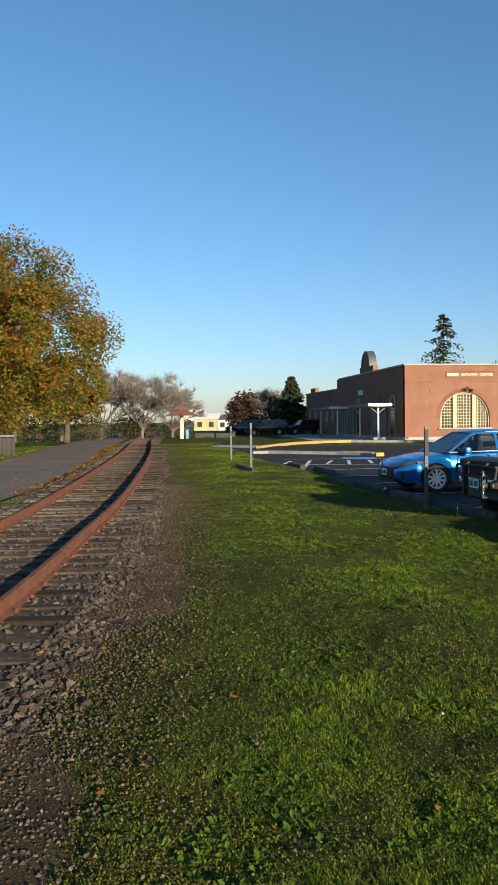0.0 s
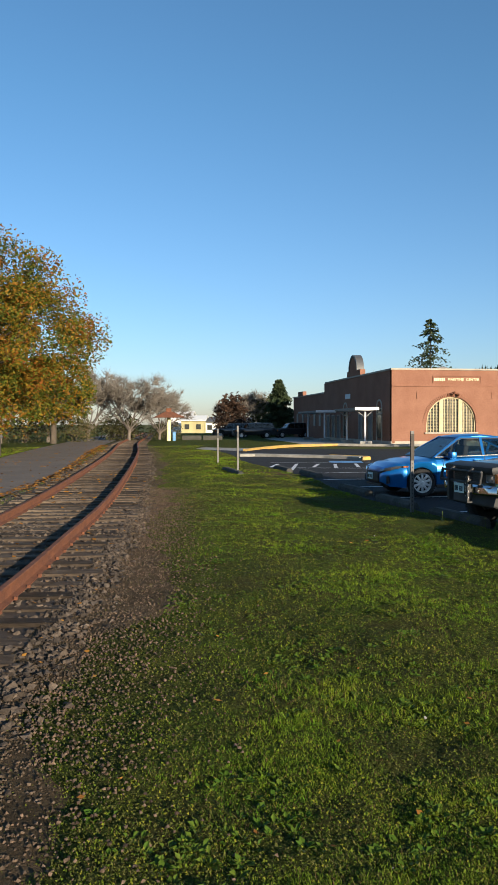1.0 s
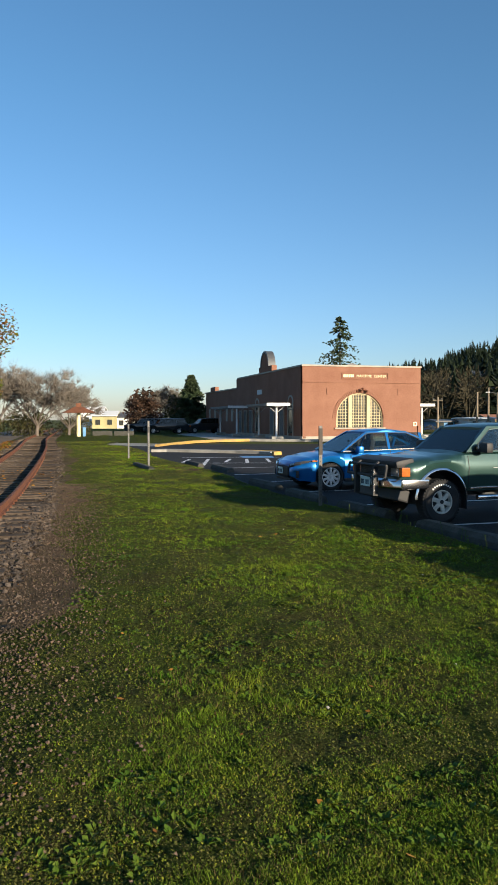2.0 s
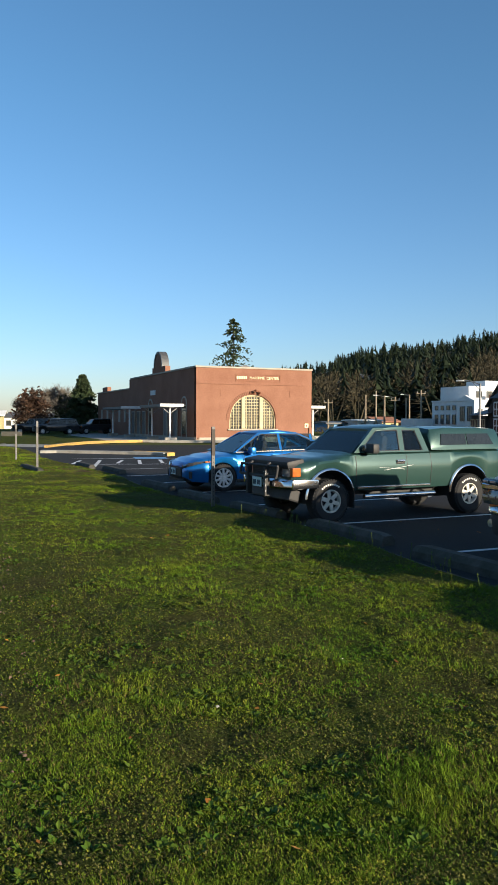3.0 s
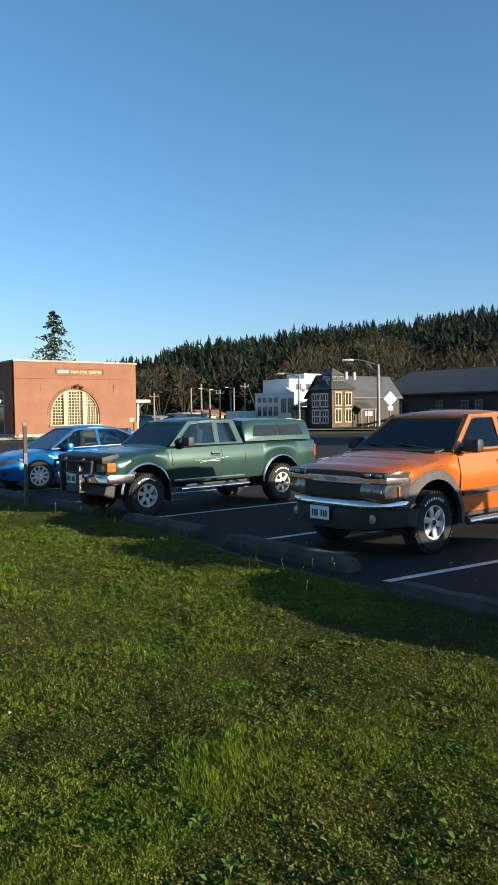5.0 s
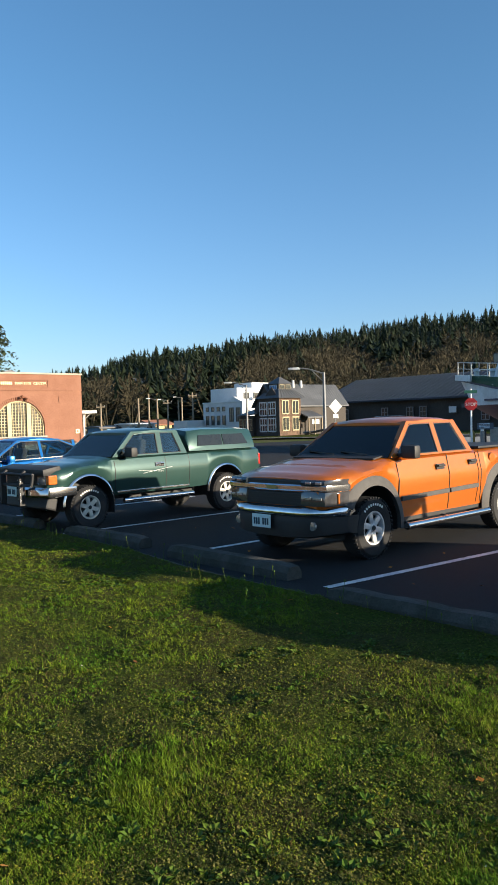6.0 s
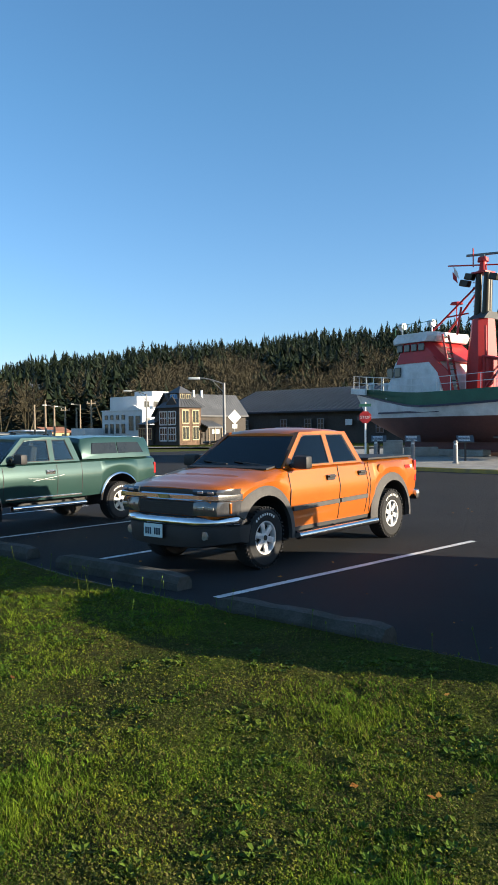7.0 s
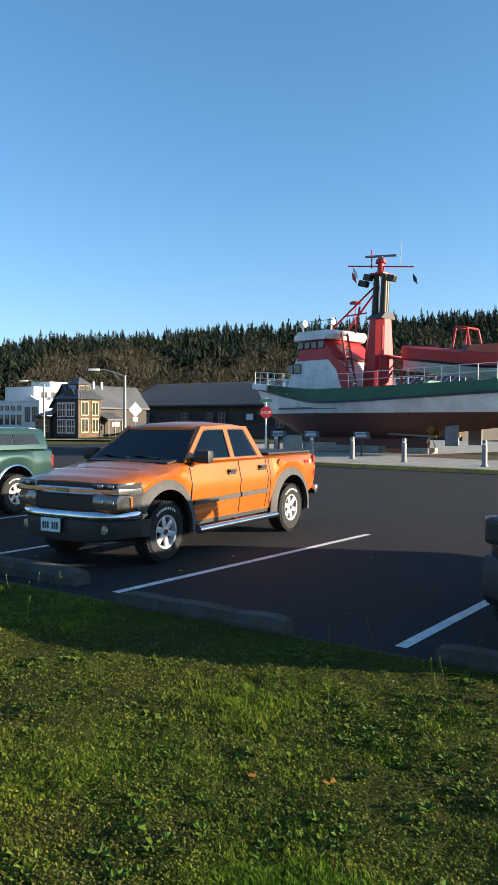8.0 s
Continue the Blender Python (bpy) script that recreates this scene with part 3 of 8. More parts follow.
def body_shell(top, width, low, wheels, R_arch, zw, x0, x1, crown=0.03, shoulder=0.10, side_bulge=0.02):
    """Painted lower body: stations along x, lower edge cut by the wheel arches."""
    xs = set(np.linspace(x0, x1, 70).tolist())
    for wx in wheels:
        xs |= {wx + R_arch * math.cos(a) for a in np.linspace(0, math.pi, 19)} | {wx - R_arch - 0.002, wx + R_arch + 0.002}
    rings = []
    for x in sorted(v for v in xs if x0 <= v <= x1):
        zl = interp(low, x)
        for wx in wheels:
            if abs(x - wx) < R_arch:
                zl = max(zl, zw + math.sqrt(max(0.0, R_arch**2 - (x - wx) ** 2)))
        zt, w = interp(top, x), interp(width, x)
        zl = min(zl, zt - 0.12)
        h = zt - zl
        half = [(w - 0.035, zl), (w - 0.006, zl + 0.22 * h), (w + side_bulge * 0.6, zl + 0.5 * h), (w + side_bulge, zl + 0.62 * h), (w - 0.008, zl + 0.8 * h), (w - shoulder * 0.35, zt - 0.035), (w - shoulder, zt), (w * 0.55, zt + crown * 0.7), (0.0, zt + crown)]
        rings.append([Vector((x, -y, z)) for y, z in half] + [Vector((x, y, z)) for y, z in reversed(half[:-1])])
    bm = B()
    loft(bm, rings, closed=False, caps=False)
    bm.verts.ensure_lookup_table()
    n = len(rings[0])
    for start in (0, len(bm.verts) - n):
        bm.faces.new([bm.verts[start + i] for i in range(n)])
    bmesh.ops.recalc_face_normals(bm, faces=bm.faces[:])
    return bm


def arch_band(bm, wx, R0, R1, zw, y0, y1, side, a0=-12, a1=192):
    """A flare round a wheel arch, from radius R0 to R1, standing out from y0 to y1."""
    rings = []
    for k in range(25):
        a = radians(a0 + (a1 - a0) * k / 24)
        c, s = math.cos(a), math.sin(a)
        rings.append([Vector((wx + c * R0, side * y0, zw + s * R0)), Vector((wx + c * R0, side * y1, zw + s * R0)), Vector((wx + c * (R0 + R1) / 2, side * (y1 - 0.006), zw + s * (R0 + R1) / 2)), Vector((wx + c * R1, side * (y0 + 0.01), zw + s * R1)), Vector((wx + c * R1, side * y0, zw + s * R1))])
    return loft(bm, rings)


def pane(name, quad, material, parent, thick=0.006):
    a, b, c = Vector(quad[0]), Vector(quad[1]), Vector(quad[2])
    n = (b - a).cross(c - a).normalized() * thick
    ob = part(name, prism(B(), quad, n), material, parent)
    ob.visible_shadow = False
    return ob


def bar(bm, a, b, w, d=None):
    """A square bar from a to b."""
    a, b = Vector(a), Vector(b)
    d = d or w
    q = (b - a).to_track_quat("Z", "Y").to_matrix()
    rings = [[p + q @ Vector((sx * w / 2, sy * d / 2, 0)) for sx, sy in ((-1, -1), (1, -1), (1, 1), (-1, 1))] for p in (a, b)]
    return loft(bm, rings)


def cabin(parent, zb, zr, wb, wr, base_f, roof_f, roof_r, base_r, paint_mat, splits, glass, pillar=0.062, rear_glass=True, frame_mat=None):
    """Roof, pillars and panes over the belt line. splits: x where a side pillar stands."""
    def side(x, t):        # point on the side at height share t
        return Vector((x, (wb + (wr - wb) * t), zb + (zr - zb) * t))
    bm = B()
    rings = []
    for x, dz, k in ((roof_f - 0.05, -0.045, 0.99), (roof_f + 0.02, -0.012, 1.0), (roof_f + 0.35, 0.02, 1.0), ((roof_f + roof_r) / 2, 0.03, 1.0), (roof_r - 0.3, 0.018, 1.0), (roof_r - 0.02, -0.012, 1.0), (roof_r + 0.05, -0.045, 0.98)):
        w, z = wr * k, zr + dz
        half = [(w + 0.012, z - 0.055), (w + 0.004, z - 0.02), (w - 0.05, z + 0.004), (w * 0.5, z + 0.022), (0, z + 0.028)]
        rings.append([Vector((x, -y, q)) for y, q in half] + [Vector((x, y, q)) for y, q in reversed(half[:-1])] + [Vector((x, w * 0.6, z - 0.075)), Vector((x, -w * 0.6, z - 0.075))])
    part("roof", loft(bm, rings), paint_mat, parent, smooth=True)
    body = frame_mat or paint_mat
    lines = [(base_f, roof_f)] + [(x, x + 0.02) for x in splits] + [(base_r, roof_r)]
    at = lambda line, t: line[0] + (line[1] - line[0]) * t
    lo_t, hi_t = 0.05, 0.9
    for s in (-1, 1):
        def piece(name, pts, deep=0.045):
            bm = prism(B(), [Vector((x, s * (side(x, t).y), side(x, t).z)) for x, t in pts], (0, -s * deep, 0))
            part(name, bm, body, parent)
        piece("window_rail", [(at(lines[0], 0), 0), (at(lines[-1], 0), 0), (at(lines[-1], lo_t), lo_t), (at(lines[0], lo_t), lo_t)])
        piece("roof_rail", [(at(lines[0], hi_t), hi_t), (at(lines[-1], hi_t), hi_t), (at(lines[-1], 0.985), 0.985), (at(lines[0], 0.985), 0.985)], 0.07)
        gaps = []
        for k, line in enumerate(lines):
            a = pillar * (0.0 if k == 0 else 1.5 if k == len(lines) - 1 else 0.55)
            b = pillar * (1.15 if k == 0 else 0.0 if k == len(lines) - 1 else 0.55)
            quad = [(at(line, lo_t) - a, lo_t), (at(line, lo_t) + b, lo_t), (at(line, hi_t) + b, hi_t), (at(line, hi_t) - a, hi_t)]
            piece("windscreen_pillar" if k == 0 else "rear_pillar" if k == len(lines) - 1 else "door_pillar", quad, 0.07 if k == 0 else 0.045)
            gaps.append(quad)
        for p, q in zip(gaps, gaps[1:]):
            pts = [Vector((x, s * (side(x, t).y - 0.018), side(x, t).z)) for x, t in (p[1], q[0], q[3], p[2])]
            pane("side_window", pts if s < 0 else [pts[1], pts[0], pts[3], pts[2]], glass, parent)
            bm = B()
            for a, b in zip(pts, pts[1:] + pts[:1]):
                bar(bm, a + Vector((0, s * 0.006, 0)), b + Vector((0, s * 0.006, 0)), 0.02, 0.02)
            part("window_seal", bm, M["blackplastic"], parent, "black rubber window seal")
    pane("windscreen", [m0 for m0 in (Vector((base_f - 0.02, -wb + 0.03, zb)), Vector((roof_f, -wr + 0.03, zr - 0.03)), Vector((roof_f, wr - 0.03, zr - 0.03)), Vector((base_f - 0.02, wb - 0.03, zb)))], glass, parent)
    if rear_glass:
        pane("rear_window", [Vector((base_r, -wb + 0.04, zb)), Vector((base_r, wb - 0.04, zb)), Vector((roof_r, wr - 0.04, zr - 0.03)), Vector((roof_r, -wr + 0.04, zr - 0.03))], glass, parent)
    # floor of the cabin, dashboard, seats, wheel
    bm = B()
    box(bm, ((base_f + base_r) / 2 + 0.06, 0, zb - 0.03), (base_r - base_f - 0.2, wb * 2 - 0.1, 0.07))
    box(bm, (base_f + 0.33, 0, zb + 0.02), (0.3, wb * 2 - 0.2, 0.12), bevel=0.03)
    part("dashboard", bm, M["interior"], parent)
    for x in ((base_f + roof_f) / 2 + 0.55, (base_f + roof_f) / 2 + 1.35):
        if x < roof_r - 0.1:
            for y in (-0.36, 0.36):
                bm = B()
                box(bm, (x, y, zb + 0.1), (0.13, 0.46, 0.36), ry=0.15, bevel=0.04)
                box(bm, (x + 0.04, y, zb + 0.36), (0.09, 0.24, 0.17), ry=0.1, bevel=0.03)
                part("seat", bm, M["interior"], parent)
    bm = B()
    for k in range(16):
        a, b = 2 * math.pi * k / 16, 2 * math.pi * (k + 1) / 16
        tube(bm, (base_f + 0.42, -0.36 + 0.18 * math.cos(a), zb + 0.08 + 0.17 * math.sin(a)), (base_f + 0.42, -0.36 + 0.18 * math.cos(b), zb + 0.08 + 0.17 * math.sin(b)), 0.014, seg=6)
    part("steering_wheel", bm, M["blackplastic"], parent)


def wheel_wells(parent, wheels, half, R, zw):
    for x in wheels:
        for s in (-1, 1):
            bm = B()
            rings = []
            for k in range(13):
                a = radians(-10 + 200 * k / 12)
                rings.append([Vector((x + math.cos(a) * R, s * (half - 0.03), zw + math.sin(a) * R)), Vector((x + math.cos(a) * R, s * (half - 0.42), zw + math.sin(a) * R))])
            loft(bm, rings, closed=False, caps=False)
            bm.faces.new([bm.verts.new((x + math.cos(radians(-10 + 200 * k / 12)) * R, s * (half - 0.42), zw + math.sin(radians(-10 + 200 * k / 12)) * R)) for k in range(13)])
            part("wheel_well", bm, M["blackplastic"], parent)


def number_plate(parent, x, y, z, w=0.31, h=0.16, name="number_plate"):
    bm = B()
    box(bm, (x, y, z), (0.012, w, h), bevel=0.004)
    pl = part(name, bm, M["plate"], parent, "pale blue-green number plate with dark bars")
    for k in (0, 1, 2, 4, 5, 6):
        bm = B()
        box(bm, (x - 0.008, y - w * 0.36 + k * w * 0.12, z - 0.005), (0.006, w * 0.075, h * 0.5))
        part("plate_bar", bm, M["platemark"], pl)


def mirror(parent, x, y, z, side, material):
    bm = B()
    box(bm, (x, side * (y + 0.13), z), (0.14, 0.22, 0.17), bevel=0.04)
    box(bm, (x - 0.02, side * (y + 0.01), z - 0.04), (0.07, 0.1, 0.05), bevel=0.015)
    part("door_mirror", bm, material, parent, smooth=True)


def seam(parent, pts, half, side, material):
    """A door joint: a narrow dark bar lying in the side."""
    bm = B()
    fine = [(a[0] + (b[0] - a[0]) * k / 8, a[1] + (b[1] - a[1]) * k / 8) for a, b in zip(pts, pts[1:]) for k in range(8)] + [pts[-1]]
    for a, b in zip(fine, fine[1:]):
        bar(bm, (a[0], side * (half(a[1]) + 0.001), a[1]), (b[0], side * (half(b[1]) + 0.001), b[1]), 0.01, 0.008)
    part("door_joint", bm, material, parent)


def handle(parent, x, y, z, side, material):
    bm = B()
    box(bm, (x, side * (y + 0.006), z), (0.19, 0.012, 0.075), bevel=0.005)
    box(bm, (x, side * (y + 0.028), z + 0.012), (0.17, 0.022, 0.024), bevel=0.008)
    part("door_handle", bm, material, parent)


def place_vehicle(ob, fx, fy, ang, half):
    """Sets the front axle's near wheel face at (fx, fy)."""
    ob.matrix_basis = Matrix.Translation((fx, fy, 0)) @ pose(0, 0, 0, 0, 0, ang) @ Matrix.Translation((0, half, 0))


def orange_pickup():
    t = thing("pickup_truck", "orange crew-cab pickup truck with grey flares, parked in a bay", "pickup truck")
    H, R = 0.87, 0.375
    top = [(-0.815, 0.985), (-0.66, 1.035), (-0.2, 1.10), (0.3, 1.165), (0.5, 1.19), (2.45, 1.2), (2.55, 1.2), (4.06, 1.21)]
    width = [(-0.815, 0.68), (-0.72, 0.77), (-0.55, 0.835), (-0.2, 0.855), (3.6, 0.86), (4.06, 0.835)]
    low = [(-0.78, 0.62), (-0.5, 0.55), (-0.2, 0.48), (0.6, 0.43), (2.6, 0.43), (3.7, 0.5), (4.06, 0.62)]
    part("body", body_shell(top, width, low, (0, 3.2), 0.53, R + 0.01, -0.815, 4.06), M["orange"], t, "metallic orange paint", smooth=True)
    wheel_wells(t, (0, 3.2), 0.86, 0.53, R + 0.01)
    for x in (0, 3.2):
        for s in (-1, 1):
            wheel(t, x, s, H, R, 0.2, 0.25, 6, M["alloy"], lettered=True)
            part("wheel_flare", arch_band(B(), x, 0.505, 0.635, R + 0.01, 0.845, 0.9, s, -8, 150 if x == 0 else 186), M["greyplastic"], t, "grey plastic wheel flare", smooth=True)
    cabin(t, 1.195, 1.655, 0.80, 0.63, 0.46, 1.06, 2.2, 2.42, M["orange"], (1.6,), M["darkglass"], pillar=0.085)
    # hood crease, cowl, wipers
    bm = B()
    box(bm, (0.38, 0, 1.205), (0.24, 1.36, 0.02), ry=-0.15)
    part("cowl", bm, M["blackplastic"], t)
    for y in (-0.45, 0.1):
        bm = B()
        bar(bm, (0.42, y, 1.235), (0.52, y + 0.5, 1.265), 0.02, 0.012)
        part("wiper", bm, M["blackplastic"], t)
    # front
    bm = B()
    box(bm, (-0.81, 0, 0.955), (0.05, 1.0, 0.09), bevel=0.02)
    box(bm, (-0.81, 0, 0.77), (0.05, 1.0, 0.16), bevel=0.02)
    for k in range(7):
        box(bm, (-0.836, 0, 0.70 + k * 0.026), (0.01, 0.98, 0.008))
    part("grille", bm, M["blackplastic"], t, "black slatted grille")
    bm = B()
    rings = []
    for y in np.linspace(-0.87, 0.87, 31):
        x = -0.85 + 0.05 * min(1, abs(y) / 0.8) ** 2 + (0.3 * ((abs(y) - 0.8) / 0.07) ** 2 if abs(y) > 0.8 else 0)
        rings.append([(x, y, 0.868), (x - 0.014, y, 0.885), (x - 0.014, y, 0.93), (x, y, 0.945), (x + 0.06, y, 0.945), (x + 0.06, y, 0.868)])
    part("grille_bar", loft(B(), rings), M["chrome"], t, "chrome bar across the grille", smooth=True)
    bm.free()
    bm = B()
    prism(bm, [(-0.868, -0.1, 0.9), (-0.865, -0.06, 0.93), (-0.865, 0.1, 0.93), (-0.865, 0.06, 0.882), (-0.865, -0.08, 0.882)], (-0.012, 0, 0))
    part("badge", bm, M["yellow"], t, "small gold badge")
    for s in (-1, 1):
        def lens(name, z0, z1, mt, lab, out=0.0):
            rings = []
            for k in range(15):
                f = k / 14
                if f < 0.6:
                    x, y = -0.845 + 0.05 * (f / 0.6) ** 2 - out, 0.46 + 0.34 * f / 0.6
                else:
                    g = (f - 0.6) / 0.4
                    x, y = -0.795 + 0.32 * g - out * (1 - g), 0.80 + 0.075 * math.sin(g * 1.57) + out * g
                rings.append([(x, s * y, z0), (x - 0.012, s * y, (z0 + z1) / 2), (x + 0.012, s * y, z1), (x + 0.12, s * (y - 0.10), z1), (x + 0.12, s * (y - 0.10), z0)])
            part(name, loft(B(), rings), mt, t, lab, smooth=True)
        lens("headlight", 0.94, 1.005, M["smoked"], "clear headlight", 0.0)
        lens("turn_signal", 0.70, 0.865, M["smoked"], "smoked lower lamp", 0.0)
        for z, yy in ((0.972, 0.58), (0.972, 0.72), (0.79, 0.58), (0.79, 0.72)):
            bm = B()
            box(bm, (-0.858 + (0.02 if yy > 0.7 else 0), s * yy, z), (0.012, 0.085, 0.03), bevel=0.004)
            part("reflector", bm, M["lamp"], t, "bright lamp reflector")
        bm = B()
        box(bm, (-0.6, s * 0.842, 0.785), (0.12, 0.02, 0.12), rz=-s * 0.25, bevel=0.004)
        part("side_marker", bm, M["amber"], t, "amber side marker lamp")
    rings = []
    for y in 0.88 * np.sin(np.linspace(-1.5708, 1.5708, 27)):
        x = -0.93 + 0.42 * (abs(y) / 0.88) ** 5
        rings.append([(x + 0.03, y, 0.572), (x - 0.004, y, 0.59), (x - 0.012, y, 0.615), (x - 0.002, y, 0.65), (x + 0.025, y, 0.675), (x + 0.09, y, 0.69), (x + 0.14, y, 0.62)])
    part("front_bumper", loft(B(), rings), M["chrome"], t, "chrome front bumper", smooth=True)
    rings = []
    for y in 0.87 * np.sin(np.linspace(-1.5708, 1.5708, 27)):
        x = -0.92 + 0.42 * (abs(y) / 0.87) ** 5
        zb = 0.30 + 0.06 * (abs(y) / 0.87) ** 2
        rings.append([(x + 0.12, y, zb), (x + 0.03, y, zb + 0.02), (x + 0.005, y, 0.5), (x + 0.02, y, 0.57), (x + 0.2, y, 0.57), (x + 0.3, y, zb)])
    part("bumper_valance", loft(B(), rings), M["blackplastic"], t, "black lower bumper", smooth=True)
    for s in (-1, 1):
        bm = B()
        lathe(bm, [(0.001, 0.02), (0.05, 0.016), (0.055, 0.0)], 14)
        bmesh.ops.transform(bm, matrix=pose(-0.83, s * 0.62, 0.47, 0, 0, 90), verts=bm.verts[:])
        part("fog_lamp", bm, M["lamp"], t)
    number_plate(t, -0.955, 0.1, 0.5)
    # sides
    for s in (-1, 1):
        mirror(t, 0.66, 0.83, 1.265, s, M["blackplastic"])
        bm = B()
        box(bm, (1.12, s * 0.872, 0.685), (1.1, 0.03, 0.06), ry=-0.016, bevel=0.006)
        part("side_moulding", bm, M["greyplastic"], t, "grey door moulding")
        bm = B()
        box(bm, (2.08, s * 0.872, 0.70), (0.74, 0.03, 0.06), ry=-0.016, bevel=0.006)
        part("side_moulding", bm, M["greyplastic"], t, "grey door moulding")
        hw = lambda z: float(np.interp(z, [0.43, 0.6, 0.815, 0.907, 1.046, 1.165], [0.825, 0.854, 0.872, 0.88, 0.852, 0.825]))
        seam(t, [(0.52, 1.13), (0.52, 0.55), (0.62, 0.45)], hw, s, M["blackplastic"])
        seam(t, [(1.69, 1.18), (1.69, 0.45)], hw, s, M["blackplastic"])
        seam(t, [(2.44, 1.18), (2.46, 0.85), (2.42, 0.47)], hw, s, M["blackplastic"])
        seam(t, [(2.53, 1.19), (2.53, 0.47)], hw, s, M["blackplastic"])
        handle(t, 1.47, 0.866, 1.03, s, M["blackplastic"])
        handle(t, 2.3, 0.866, 1.05, s, M["blackplastic"])
        bm = B()
        tube(bm, (0.6, s * 0.92, 0.33), (2.62, s * 0.92, 0.33), 0.045, seg=14)
        for x in (0.7, 1.6, 2.5):
            bar(bm, (x, s * 0.9, 0.34), (x, s * 0.6, 0.45), 0.05, 0.03)
        part("side_step", bm, M["chrome"], t, "chrome tube side step", smooth=True)
        bm = B()
        box(bm, (1.6, s * 0.78, 0.42), (1.95, 0.06, 0.1), bevel=0.01)
        part("rocker", bm, M["blackplastic"], t)
        bm = B()
        box(bm, (4.03, s * 0.80, 1.0), (0.07, 0.1, 0.34), bevel=0.015)
        part("tail_lamp", bm, M["redlens"], t, "red tail lamp")
        bm = B()
        box(bm, (3.72, s * 0.868, 1.08), (0.16, 0.008, 0.05))
        part("decal", bm, M["redlens"], t, "small red and white model decal shown as bars")
        bm = B()
        box(bm, (3.83, s * 0.868, 1.08), (0.06, 0.008, 0.05))
        part("decal", bm, M["whitepaint"], t, "small white decal bar")
        bm = B()
        lathe(bm, [(0.001, 0.012), (0.07, 0.012), (0.08, 0.004), (0.08, -0.01)], 20)
        bmesh.ops.transform(bm, matrix=pose(2.85, s * 0.868, 1.07, 0, 0, 0 if s > 0 else 180), verts=bm.verts[:])
        part("fuel_flap", bm, M["orange"], t)
    bm = B()
    box(bm, (3.33, 0, 1.232), (1.4, 1.56, 0.035), bevel=0.012)
    part("bed_cover", bm, M["blackplastic"], t, "black bed cover")
    bm = B()
    box(bm, (4.12, 0, 0.6), (0.14, 1.74, 0.16), bevel=0.04)
    part("rear_bumper", bm, M["chrome"], t, "chrome rear bumper", smooth=True)
    bm = B()
    box(bm, (1.6, 0, 0.42), (4.6, 1.1, 0.16))
    part("chassis", bm, M["blackplastic"], t)
    place_vehicle(t, 5.15, 7.07, 16.4, H)
    return t


